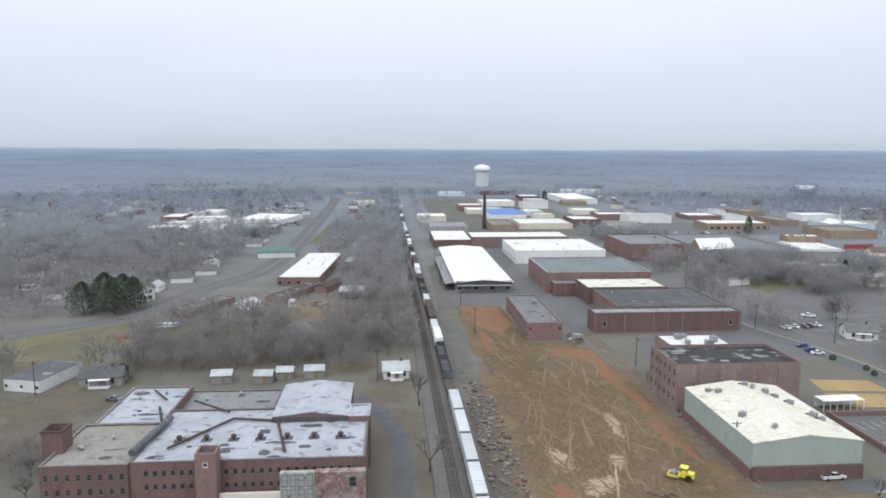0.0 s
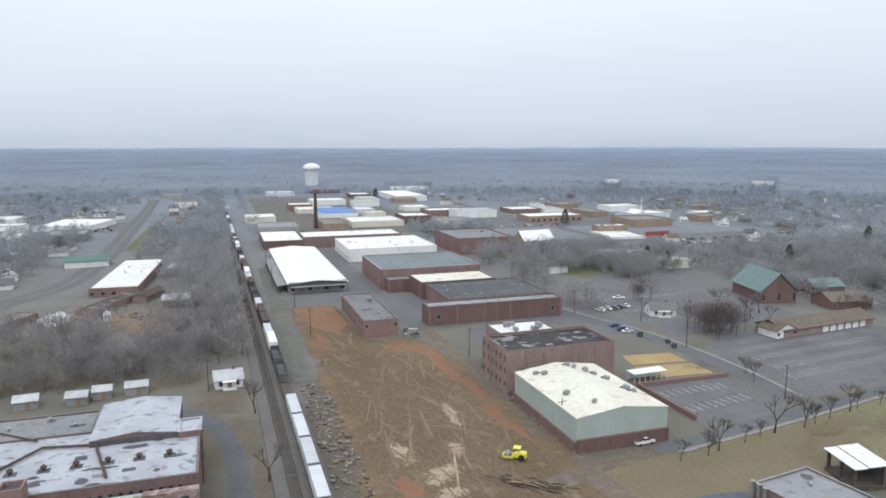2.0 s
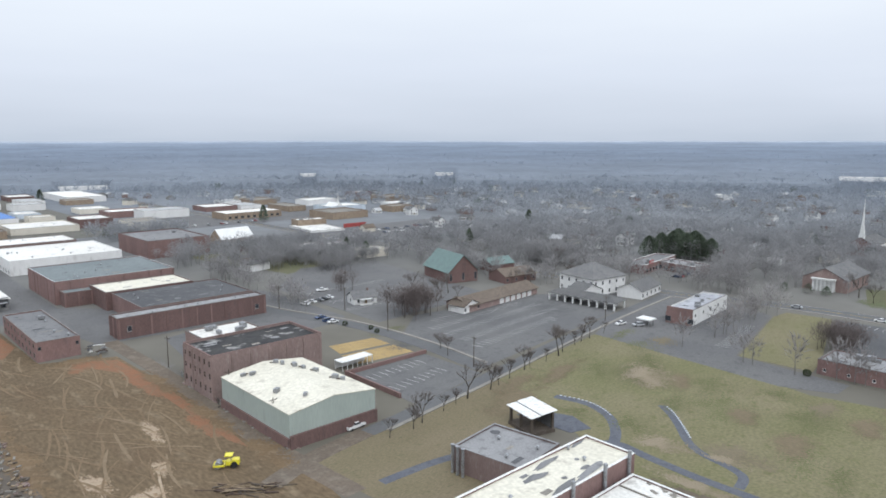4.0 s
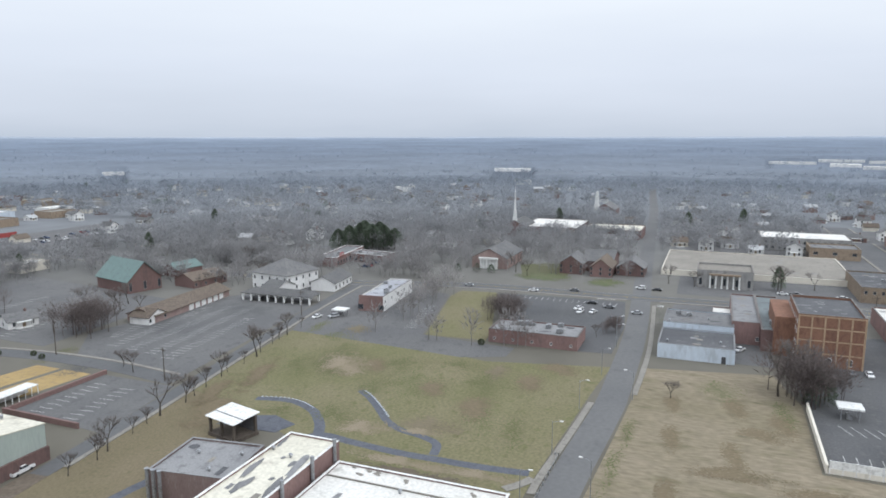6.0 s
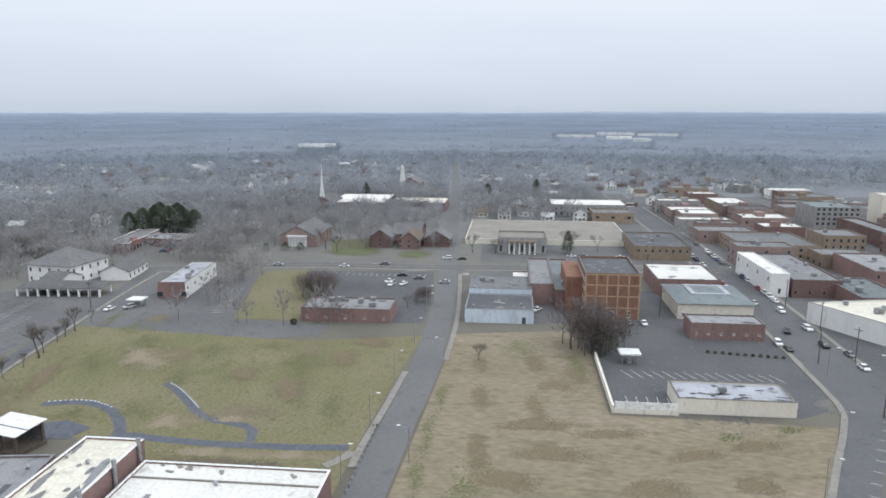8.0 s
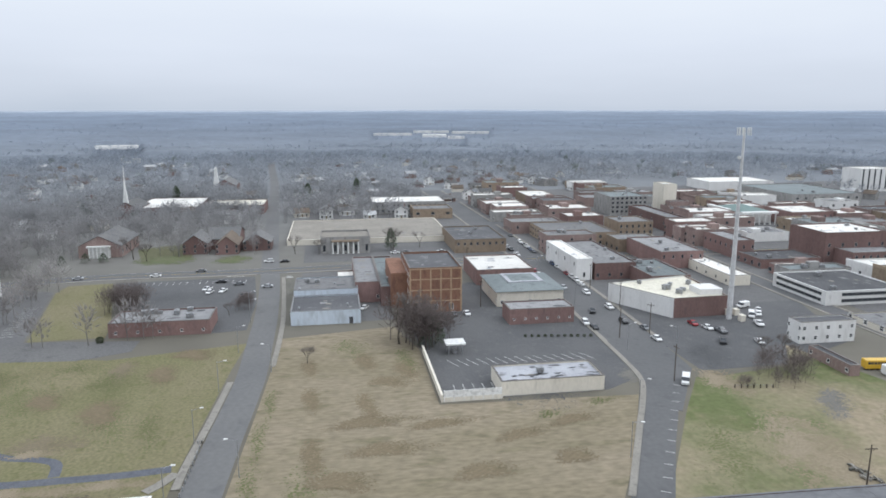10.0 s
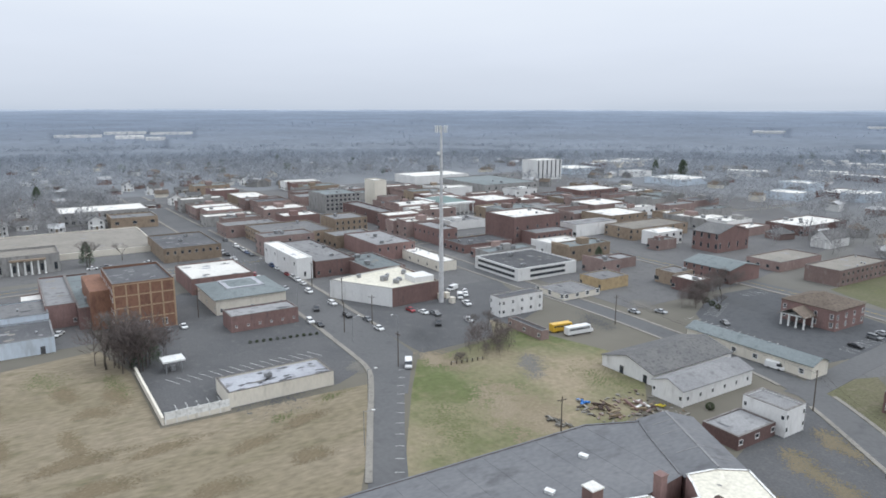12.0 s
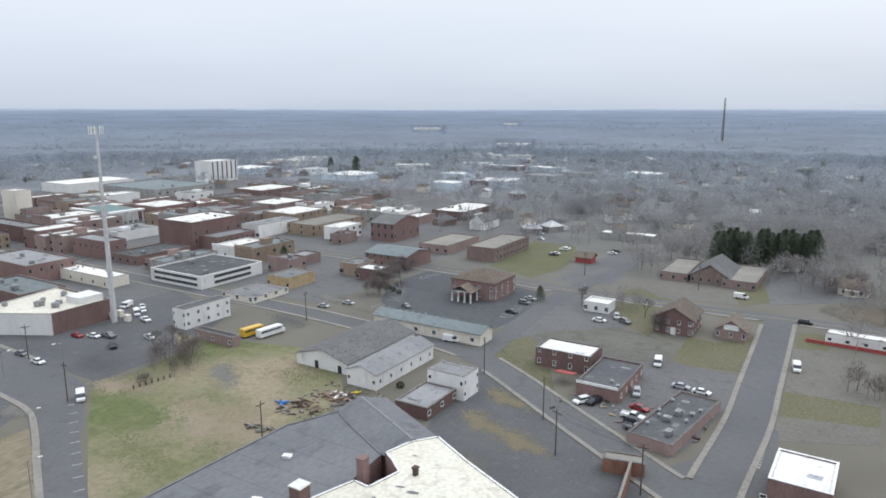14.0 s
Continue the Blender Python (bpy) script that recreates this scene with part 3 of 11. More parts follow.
def street(label, pts, width, z=0.04, kerbs=(0, 0), walk_width=1.6, centre=False, edge=False, mat="road", name="road"):
    """A carriageway with optional raised pavements beyond its kerbs and painted lines."""
    pts = smooth(pts)
    z = next_layer(plate_boxes(pts, width / 2))
    for p, q in zip(pts, pts[1:]):
        for k in range(max(1, int(math.dist(p, q) / 4))):
            f = k * 4 / max(4, math.dist(p, q))
            ROADS.append((p[0] + (q[0] - p[0]) * f, p[1] + (q[1] - p[1]) * f, width / 2, z))
    bm = bmesh.new()
    strip(bm, pts, -width / 2, width / 2, -0.3, z)
    ob = tagged(part(name, bm, M[mat], None), label, "road", kind="structure")
    for side, on in zip((-1, 1), kerbs):
        if on:
            PAVE.append((pts, side, width, walk_width, z))
    if centre or edge:
        bm = bmesh.new()
        if centre:
            dashes(bm, pts, 0.12, 0.13, 400, 1, z + 0.006)
            dashes(bm, pts, -0.12, 0.13, 400, 1, z + 0.006)
        if edge:
            dashes(bm, pts, width / 2 - 0.4, 0.12, 400, 1, z + 0.006, 1)
            dashes(bm, pts, -width / 2 + 0.4, 0.12, 400, 1, z + 0.006, 1)
        part("road_marking", bm, [M["yellow_line"], M["paint"]], ob)
    return ob


def build_pavements():
    """Raised pavements along the kerbs, broken where another street crosses."""
    for pts, side, width, ww, z in PAVE:
        mid = offset_line(pts, side * (width + ww) / 2)
        fine_pts, keep = [], []
        for (p, q), (u, v) in zip(zip(pts, pts[1:]), zip(mid, mid[1:])):
            n = max(1, int(math.dist(p, q) / 3))
            for k in range(n):
                f = k / n
                fine_pts.append((p[0] + (q[0] - p[0]) * f, p[1] + (q[1] - p[1]) * f))
                mx, my = u[0] + (v[0] - u[0]) * f, u[1] + (v[1] - u[1]) * f
                keep.append(math.hypot(mx, my) < 900 and not any((rx - mx) ** 2 + (ry - my) ** 2 < (half + ww * 0.7) ** 2 for rx, ry, half, h in ROADS if abs(h - z) > 0.001))
        run_ = []
        for c, ok in list(zip(fine_pts, keep)) + [((0, 0), False)]:
            if ok:
                run_.append(c)
            else:
                if len(run_) > 3:
                    bm = bmesh.new()
                    o0, o1 = side * width / 2, side * (width / 2 + ww)
                    strip(bm, run_, min(o0, o1), max(o0, o1), -0.3, z + 0.14 + 0.001 * side)
                    tagged(part("pavement", bm, M["concrete"], None), "worn pale concrete pavement with a raised kerb", "pavement", kind="structure")
                run_ = []


def pavement_strip(label, pts, width):
    """A stretch of raised concrete pavement with its own kerb edge."""
    bm = bmesh.new()
    pts = smooth(pts)
    strip(bm, pts, -width / 2, width / 2, -0.3, next_layer(plate_boxes(pts, width / 2)) + 0.13)
    return tagged(part("pavement", bm, M["concrete"], None), label, "pavement", kind="structure")


# ---- building kit ----
KIT = {}


def claim(x, y, w, d, rot):
    """Remembers the ground that a building covers, so that trees and small houses keep off it."""
    c, s = abs(math.cos(radians(rot))), abs(math.sin(radians(rot)))
    FOOT.append((x, y, (w * c + d * s) / 2, (w * s + d * c) / 2))


def free(x, y, rx, ry, road=2.0):
    for fx, fy, a, b in FOOT:
        if abs(x - fx) < a + rx and abs(y - fy) < b + ry:
            return False
    for px_, py_, half, _ in ROADS:
        dx, dy = max(0.0, abs(px_ - x) - rx), max(0.0, abs(py_ - y) - ry)
        if dx * dx + dy * dy < (half + road) ** 2:
            return False
    return True


def lattice(bm, xs, zs, solid, front, back):
    """A flat grid of bars, all of one piece, drawn back to give it depth; open cells may be filled by a pane."""
    vs = [[bm.verts.new((x, front, z)) for z in zs] for x in xs]
    faces = []
    for i in range(len(xs) - 1):
        for j in range(len(zs) - 1):
            k = solid(i, j)
            if k >= 0:
                f = bm.faces.new((vs[i][j], vs[i + 1][j], vs[i + 1][j + 1], vs[i][j + 1]))
                f.material_index = k
                faces.append(f)
    got = bmesh.ops.extrude_face_region(bm, geom=faces)["geom"]
    bmesh.ops.translate(bm, verts=[v for v in got if isinstance(v, bmesh.types.BMVert)], vec=(0, back - front, 0))
    for v in [v for v in bm.verts if not v.link_faces]:
        bm.verts.remove(v)
    bmesh.ops.recalc_face_normals(bm, faces=bm.faces)


def window_mesh(w, h, pale=False, frame_key="trim_white"):
    """Frame and pane meshes of a sash window, its sill at z = 0, facing -y; shared by all windows of the size."""
    key = (round(w, 2), round(h, 2), pale, frame_key)
    if key not in KIT:
        bm = bmesh.new()
        f = min(0.12, w * 0.09)
        nx = max(1, round(w / 1.7))
        xs = [-w / 2, -w / 2 + f]
        for k in range(1, nx):
            c = -w / 2 + w * k / nx
            xs += [c - f / 3, c + f / 3]
        xs += [w / 2 - f, w / 2]
        zs = [-0.1, f] + ([h * 0.5 - f / 3, h * 0.5 + f / 3] if h > 1.2 else []) + [h - f, h]
        lattice(bm, xs, zs, lambda i, j: 0 if i % 2 == 0 or j % 2 == 0 else -1, -0.07, 0.05)
        me = bpy.data.meshes.new("window")
        bm.to_mesh(me)
        bm.free()
        me.materials.append(M[frame_key])
        bm = bmesh.new()
        box(bm, -w / 2 + f, w / 2 - f, -0.015, 0.05, f, h - f)
        pm = bpy.data.meshes.new("pane")
        bm.to_mesh(pm)
        bm.free()
        pm.materials.append(M["glass_pale" if pale else "glass"])
        KIT[key] = (me, pm)
    return KIT[key]


def door_mesh(w, h, key):
    k = ("door", round(w, 2), round(h, 2), key)
    if k not in KIT:
        bm = bmesh.new()
        box(bm, -w / 2, w / 2, -0.05, 0.05, 0, h)
        for j in range(1, max(2, int(h / 0.6))):
            z = h * j / max(2, int(h / 0.6))
            box(bm, -w / 2 + 0.08, w / 2 - 0.08, -0.07, -0.04, z - 0.2, z + 0.2)
        box(bm, -w / 2 - 0.1, -w / 2, -0.09, 0.05, 0, h + 0.1)
        box(bm, w / 2, w / 2 + 0.1, -0.09, 0.05, 0, h + 0.1)
        box(bm, -w / 2, w / 2, -0.09, 0.05, h, h + 0.1)
        me = bpy.data.meshes.new("door")
        bm.to_mesh(me)
        bm.free()
        me.materials.append(M[key])
        KIT[k] = me
    return KIT[k]


def side_pose(side, w, d, s, z):
    """The pose on a wall: s runs from -0.5 to 0.5 along it, facing out."""
    if side == "f":
        return pose(s * w, -d / 2, z)
    if side == "b":
        return pose(-s * w, d / 2, z, 0, 0, 180)
    if side == "r":
        return pose(w / 2, s * d, z, 0, 0, 90)
    return pose(-w / 2, -s * d, z, 0, 0, -90)


def joined_window(w, h):
    key = ("joined", w, h)
    if key not in KIT:
        bm = bmesh.new()
        nx = max(1, round(w / 2.2))
        xs = [-w / 2, -w / 2 + 0.08]
        for k in range(1, nx):
            c = -w / 2 + w * k / nx
            xs += [c - 0.05, c + 0.05]
        xs += [w / 2 - 0.08, w / 2]
        lattice(bm, xs, [-0.12, 0.06, h - 0.06, h], lambda i, j: 0 if i % 2 == 0 or j != 1 else 1, -0.07, 0.05)
        me = bpy.data.meshes.new("window")
        bm.to_mesh(me)
        bm.free()
        me.materials.append(M["sash"])
        me.materials.append(M["glass"])
        KIT[key] = me
    return KIT[key]


def windows(b, w, d, side, cols, zs, ww=1.1, wh=1.6, s0=-0.43, s1=0.43, pale=False, frame_key=""):
    far = b.location.length > 285
    mill = b.name.startswith("mill")
    if not frame_key:
        frame_key = "coping" if mill else "trim_white"
    me, pm = (joined_window(ww, wh), None) if far else window_mesh(ww, wh, pale, frame_key)
    turn = {"f": -90, "r": 0, "b": 90, "l": 180}[side] + math.degrees(b.rotation_euler.z if b.rotation_mode != "QUATERNION" else b.matrix_basis.to_euler().z)
    if b.location.x * math.cos(radians(turn)) + b.location.y * math.sin(radians(turn)) > 0.12 * b.location.length:
        return
    for z in zs:
        for c in range(cols):
            s = 0.5 * (s0 + s1) if cols == 1 else s0 + (s1 - s0) * c / (cols - 1)
            o = share("window", me, b, side_pose(side, w, d, s, z))
            if pm:
                share("pane", pm, o, Matrix())


def door(b, w, d, side, s, ww=1.1, wh=2.1, key="trim_white", z=0.02):
    share("door", door_mesh(ww, wh, key), b, side_pose(side, w, d, s, z))


def unit_mesh():
    if "unit" not in KIT:
        bm = bmesh.new()
        box(bm, -0.9, 0.9, -0.6, 0.6, 0.15, 1.15)
        box(bm, -0.95, 0.95, -0.65, 0.65, 1.15, 1.22)
        for x in (-0.7, 0.7):
            box(bm, x - 0.08, x + 0.08, -0.6, 0.6, 0, 0.15)
        tube(bm, (0.3, 0, 1.22), (0.3, 0, 1.36), 0.42, 0.42, 12)
        box(bm, -0.85, -0.3, -0.66, -0.6, 0.3, 1.0)
        me = bpy.data.meshes.new("rooftop_unit")
        bm.to_mesh(me)
        bm.free()
        me.materials.append(M["steel"])
        bm = bmesh.new()
        tube(bm, (0, 0, 0), (0, 0, 0.5), 0.28, 0.28, 10)
        tube(bm, (0, 0, 0.5), (0, 0, 0.62), 0.28, 0.5, 10)
        tube(bm, (0, 0, 0.62), (0, 0, 0.9), 0.5, 0.22, 10)
        mv = bpy.data.meshes.new("roof_vent")
        bm.to_mesh(mv)
        bm.free()
        mv.materials.append(M["steel"])
        KIT["unit"] = (me, mv)
    return KIT["unit"]


def rooftop(b, w, d, h, n, seed, vents=0):
    me, mv = unit_mesh()
    r = random.Random(seed)
    for k in range(n):
        share("rooftop_unit", me, b, pose(r.uniform(-0.38, 0.38) * w, r.uniform(-0.36, 0.36) * d, h, 0, 0, r.choice((0, 90, 3))) @ Matrix.Scale(r.uniform(0.8, 1.4), 4))
    for k in range(vents):
        share("roof_vent", mv, b, pose(r.uniform(-0.42, 0.42) * w, r.uniform(-0.42, 0.42) * d, h))


def flat_building(name, label, x, y, w, d, h, rot, wall="brick", roof="mem_grey", par=0.5, units=0, vents=0, coping="coping", group="", category="building", piers=""):
    """A flat-roofed block with parapets; x, y is its middle and its front faces -y before it is turned."""
    b = thing(name, x, y, rot, 0, label, category, group)
    claim(x, y, w, d, rot)
    bm = bmesh.new()
    ring(bm, w, d, 0.35, -0.4, h + par)
    for side in piers:
        ln = w if side in "fb" else d
        n = max(2, int(ln / 5.5))
        pb = bmesh.new()
        box(pb, -0.3, 0.3, -0.16, -0.003, -0.3, h + par - 0.5)
        first = part("pier", pb, M[wall], b)
        first.matrix_basis = side_pose(side, w, d, -0.49, 0)
        for k in range(1, n + 1):
            share("pier", first.data, b, side_pose(side, w, d, -0.49 + 0.98 * k / n, 0))
    part("wall", bm, M[wall], b)
    bm = bmesh.new()
    nx, ny = max(1, int(w / 6)), max(1, int(d / 6))
    r = random.Random(int(abs(x * 13 + y * 7)))
    gv = [[bm.verts.new(((-0.5 + i / nx) * (w - 0.7), (-0.5 + j / ny) * (d - 0.7), h - r.uniform(0, 0.06))) for j in range(ny + 1)] for i in range(nx + 1)]
    for i in range(nx):
        for j in range(ny):
            bm.faces.new((gv[i][j], gv[i + 1][j], gv[i + 1][j + 1], gv[i][j + 1]))
    box(bm, -w / 2 + 0.35, w / 2 - 0.35, -d / 2 + 0.35, d / 2 - 0.35, h - 0.4, h - 0.1)
    spots = int(min(9, w * d / 90)) if min(w, d) > 6 else 0
    for k in range(spots):
        cx, cy, sx, sy = r.uniform(-0.4, 0.4) * w, r.uniform(-0.4, 0.4) * d, r.uniform(0.5, 2.6), r.uniform(0.4, 1.5)
        cx, cy = max(-w / 2 + 3.4, min(w / 2 - 3.4, cx)), max(-d / 2 + 2.6, min(d / 2 - 2.6, cy))
        n = r.choice((4, 4, 9))
        a0 = 0.785 if n == 4 else 0.0
        bm.faces.new([bm.verts.new((cx + sx * math.cos(a0 + 6.283 * q / n) * r.uniform(0.8, 1.15), cy + sy * math.sin(a0 + 6.283 * q / n) * r.uniform(0.8, 1.15), h + 0.012 + 0.004 * k)) for q in range(n)]).material_index = r.choice((1, 1, 2))
    part("roof", bm, [M[roof], M["mem_black" if roof in ("mem_grey", "mem_teal", "mem_silver") else "mem_grey"], M["mem_tan" if roof != "mem_white" else "mem_silver"]], b)
    bm = bmesh.new()
    ring(bm, w + 0.1, d + 0.1, 0.5, h + par + 0.002, h + par + 0.1)
    part("coping", bm, M[coping], b)
    rooftop(b, w, d, h, units, int(abs(x * 3 + y)), vents)
    return b


def gable_building(name, label, x, y, w, d, h, rise, rot, wall="white_wall", roof="shingle", along="y", over=0.35, hip=False, group="", category="building", thick=0.18):
    """A pitched-roof block: the ridge runs along its local x or y; hip turns the ends in."""
    b = thing(name, x, y, rot, 0, label, category, group)
    claim(x, y, w, d, rot)
    bm = bmesh.new()
    W, D = (w, d) if along == "y" else (d, w)
    turn = Matrix() if along == "y" else Matrix.Rotation(radians(90), 4, "Z")
    ring(bm, W, D, 0.25, -0.4, h)
    if not hip:
        for s in (-1, 1):
            yo, yi = s * D / 2, s * (D / 2 - 0.25)
            tri = [[bm.verts.new(v) for v in ((-W / 2, yy, h), (W / 2, yy, h), (0, yy, h + rise))] for yy in (yo, yi)]
            bm.faces.new(tri[0])
            bm.faces.new(tri[1][::-1])
            for k in range(3):
                j = (k + 1) % 3
                bm.faces.new((tri[0][k], tri[1][k], tri[1][j], tri[0][j]))
        bmesh.ops.recalc_face_normals(bm, faces=bm.faces)
    bm.transform(turn)
    part("wall", bm, M[wall], b)
    bm = bmesh.new()
    a, c = W / 2 + over, D / 2 + over
    drop = rise * over / (W / 2)
    in_y = D / 2 - W / 2 if hip else c
    if hip and in_y < 0.2:
        in_y = 0.2
    low = [(-a, -c), (a, -c), (a, c), (-a, c)]
    lv = [bm.verts.new((px_, py_, h - drop)) for px_, py_ in low]
    uv = [bm.verts.new((px_, py_, h - drop + thick)) for px_, py_ in low]
    r0, r1 = bm.verts.new((0, -in_y, h + rise + thick)), bm.verts.new((0, in_y, h + rise + thick))
    bm.faces.new((uv[0], r0, r1, uv[3]))
    bm.faces.new((uv[1], uv[2], r1, r0))
    bm.faces.new((uv[0], uv[1], r0))
    bm.faces.new((uv[2], uv[3], r1))
    if hip:
        bm.faces.new((lv[3], lv[2], lv[1], lv[0]))
    else:
        q0, q1 = bm.verts.new((0, -in_y, h + rise)), bm.verts.new((0, in_y, h + rise))
        bm.faces.new((lv[3], q1, q0, lv[0]))
        bm.faces.new((lv[1], q0, q1, lv[2]))
    for k in range(4):
        j = (k + 1) % 4
        if hip or k in (1, 3):
            bm.faces.new((lv[k], lv[j], uv[j], uv[k]))
    if not hip:
        for s in (0, 1):
            i, j = (0, 1) if s == 0 else (2, 3)
            # open gable end: remove the flat triangle, leave the rake edges
            ra, rb = (r0, q0) if s == 0 else (r1, q1)
            bm.faces.new((lv[i], uv[i], ra, rb))
            bm.faces.new((lv[j], rb, ra, uv[j]))
        bm.faces.ensure_lookup_table()
        bmesh.ops.delete(bm, geom=[bm.faces[2], bm.faces[3]], context="FACES_ONLY")
    bmesh.ops.recalc_face_normals(bm, faces=bm.faces)
    bm.transform(turn)
    part("roof", bm, M[roof], b)
    return b


def chimney(b, x, y, z0, z1, s=0.7, key="brick"):
    bm = bmesh.new()
    box(bm, x - s / 2, x + s / 2, y - s / 2, y + s / 2, z0, z1)
    box(bm, x - s / 2 - 0.08, x + s / 2 + 0.08, y - s / 2 - 0.08, y + s / 2 + 0.08, z1, z1 + 0.15)
    box(bm, x - s / 5, x + s / 5, y - s / 5, y + s / 5, z1 + 0.15, z1 + 0.4)
    part("chimney", bm, M[key], b)


def house(label, x, y, w, d, rot, wall="white_wall", roof="shingle", h=3.0, rise=2.2, along="x", hip=False, porch=True, floors=1, group="houses in the town"):
    b = gable_building("house", label, x, y, w, d, h, rise, rot, wall, roof, along, 0.45, hip, group, "house")
    zs = [0.9 + 2.8 * k for k in range(floors)]
    for side in "fblr":
        windows(b, w, d, side, 2 if (w if side in "fb" else d) < 9 else 3, zs, 0.95, 1.4, -0.33, 0.33)
    door(b, w, d, "f", 0.08, 1.0, 2.05, "plank")
    chimney(b, w * 0.2, d * 0.12, h * 0.8, h + rise + 0.7)
    if porch:
        bm = bmesh.new()
        box(bm, -w * 0.3, w * 0.3, -d / 2 - 1.9, -d / 2 - 0.01, 2.3, 2.5)
        box(bm, -w * 0.3, w * 0.3, -d / 2 - 1.8, -d / 2 - 0.01, -0.2, 0.3)
        part("porch", bm, M[roof], b)
        for s in (-1, 0, 1):
            bm = bmesh.new()
            box(bm, s * w * 0.27 - 0.08, s * w * 0.27 + 0.08, -d / 2 - 1.75, -d / 2 - 1.59, 0.3, 2.3)
            part("porch_post", bm, M["trim_white"], b)
    return b

# ---- ground, roads and yards ----
def terrain(x, y):
    """The land is flat under the town and rises to wooded hills, raised to fit the camera's skyline."""
    r = math.hypot(x, y)
    if r < 1000:
        return 0.0
    a = math.atan2(x, y)
    return 57.0 * ((r - 1000) / 3850) ** 1.35 * (1 + 0.035 * math.sin(5 * a + r * 0.001) + 0.025 * math.sin(11 * a + 1.3))


def build_ground():
    bm = bmesh.new()
    rings = [0, 150, 300, 500, 750, 1000] + list(range(1150, 4950, 185))
    n = 120
    rows = []
    for r in rings:
        if r == 0:
            rows.append([bm.verts.new((0, 0, 0))])
        else:
            ps = [(r * math.cos(2 * math.pi * k / n), r * math.sin(2 * math.pi * k / n)) for k in range(n)]
            rows.append([bm.verts.new((x, y, terrain(x, y))) for x, y in ps])
    for k in range(n):
        bm.faces.new((rows[0][0], rows[1][k], rows[1][(k + 1) % n]))
    for i in range(1, len(rows) - 1):
        for k in range(n):
            j = (k + 1) % n
            bm.faces.new((rows[i][k], rows[i + 1][k], rows[i + 1][j], rows[i][j])).smooth = True
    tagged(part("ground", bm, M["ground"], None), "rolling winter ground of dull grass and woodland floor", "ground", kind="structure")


build_ground()
sheet("yard", [(29, 310), (49, 309), (50.5, 249), (72, 240), (74, 190), (74, 152), (76.5, 132), (74, 110), (30, 110), (28.5, 193), (29, 240)], M["dirt"], 0.02, "graded brown clay of a cleared mill site")
sheet("yard", [(70.9, 236), (72.8, 200), (72.3, 157), (71.4, 145), (69.6, 152), (69.4, 195.7), (67, 222), (58, 240), (60, 243)], M["red_clay"], 0.03, "raw red clay bank at the edge of the site")
sheet("yard", [(30, 308), (47, 307), (49, 275), (43, 262), (37, 268), (31, 280)], M["red_clay"], 0.03, "raw red clay at the end of the site")
sheet("yard", [(17, 110), (30, 110), (28.7, 193), (24, 205), (20, 180)], M["rubble"], 0.03, "strip of grey rubble beside the tracks")
sheet("yard", [(20, 205), (28, 200), (29, 306), (28, 420), (21, 420)], M["gravel"], 0.025, "gravel strip beside the tracks")
sheet("lawn", [(214, 146), (212, 93), (205, 67), (214, 28), (190, 30), (134, 33), (118, 33), (118, 58), (128, 84), (146, 118), (150, 138)], M["field"], 0.03, "mown yellow-green festival field")
sheet("lawn", [(77, 127), (150, 138.5), (146, 118.5), (129, 105), (100, 95), (80, 92)], M["dormant"], 0.02, "strip of dormant brown grass along the tree row")
sheet("lawn", [(224, -19), (200, -24.5), (159, -24.5), (157.5, -70), (157, -78), (131, -64), (104, -48), (90, 23.5), (117, 22.4), (142, 21), (165, 19.8), (188, 18.8), (217, 17.5)], M["dry"], 0.02, "vacant lot of dry tan grass")
sheet("parking_lot", [(199, -25.5), (161, -25.5), (161.5, -70), (170, -84), (188, -88.5), (216, -88.5), (260, -88.5), (280, -88), (280, -55), (272, -46), (272, -22), (226, -24)], M["asphalt_dark"], 0.035, "dark asphalt parking lot inside a white wall")
sheet("parking_lot", [(302, 92), (305, 35), (262, 30), (228, 30), (226, 43), (244, 46), (246, 74), (262, 76)], M["asphalt_dark"], 0.03, "dark asphalt parking lot behind the brick bar")
sheet("parking_lot", [(300, 163), (300, 136), (290, 112), (226, 98), (222, 62), (212, 62), (206, 76), (213, 146), (230, 152)], M["asphalt"], 0.03, "patched asphalt yard round the white shop")
sheet("lawn", [(300, 110), (302, 93), (240, 76), (227, 74), (226, 97), (289, 111)], M["field"], 0.045, "small pale grass plot by the street")
sheet("parking_lot", [(160, 195), (157, 148), (246, 160), (292, 182), (250, 204), (182, 214)], M["asphalt"], 0.03, "large striped asphalt parking lot of the funeral home")
sheet("parking_lot", [(226, -100), (170, -101), (171, -128), (186, -160), (262, -185), (300, -185), (300, -101)], M["asphalt_dark"], 0.03, "asphalt parking lot beside the monopole tower")
sheet("parking_lot", [(88, -166), (38, -131), (30, -125), (20, -106), (50, -98), (79, -122), (86, -145)], M["asphalt_dark"], 0.03, "cracked dark asphalt yard with weeds")
sheet("lawn", [(165, -101), (170, -128), (186, -138), (141, -150), (128, -150), (107, -128), (100, -100), (99.8, -60), (112, -62.5), (122, -68.5), (146, -83.5), (166, -97)], M["scrub"], 0.03, "scruffy vacant lot of green and tan grass")
sheet("parking_lot", [(92, 250), (88, 222), (148, 226), (160, 232), (160, 300), (140, 330), (140, 262), (112, 257)], M["asphalt"], 0.03, "grey asphalt mill parking lot")
sheet("parking_lot", [(72, 258), (140, 256), (140, 262), (76, 330), (76, 560), (62, 560), (60, 330), (64, 300)], M["asphalt"], 0.032, "grey asphalt yard between the mill buildings")
sheet("parking_lot", [(28, 312), (62, 312), (62, 341), (28, 341)], M["asphalt"], 0.034, "asphalt apron before the loading shed")
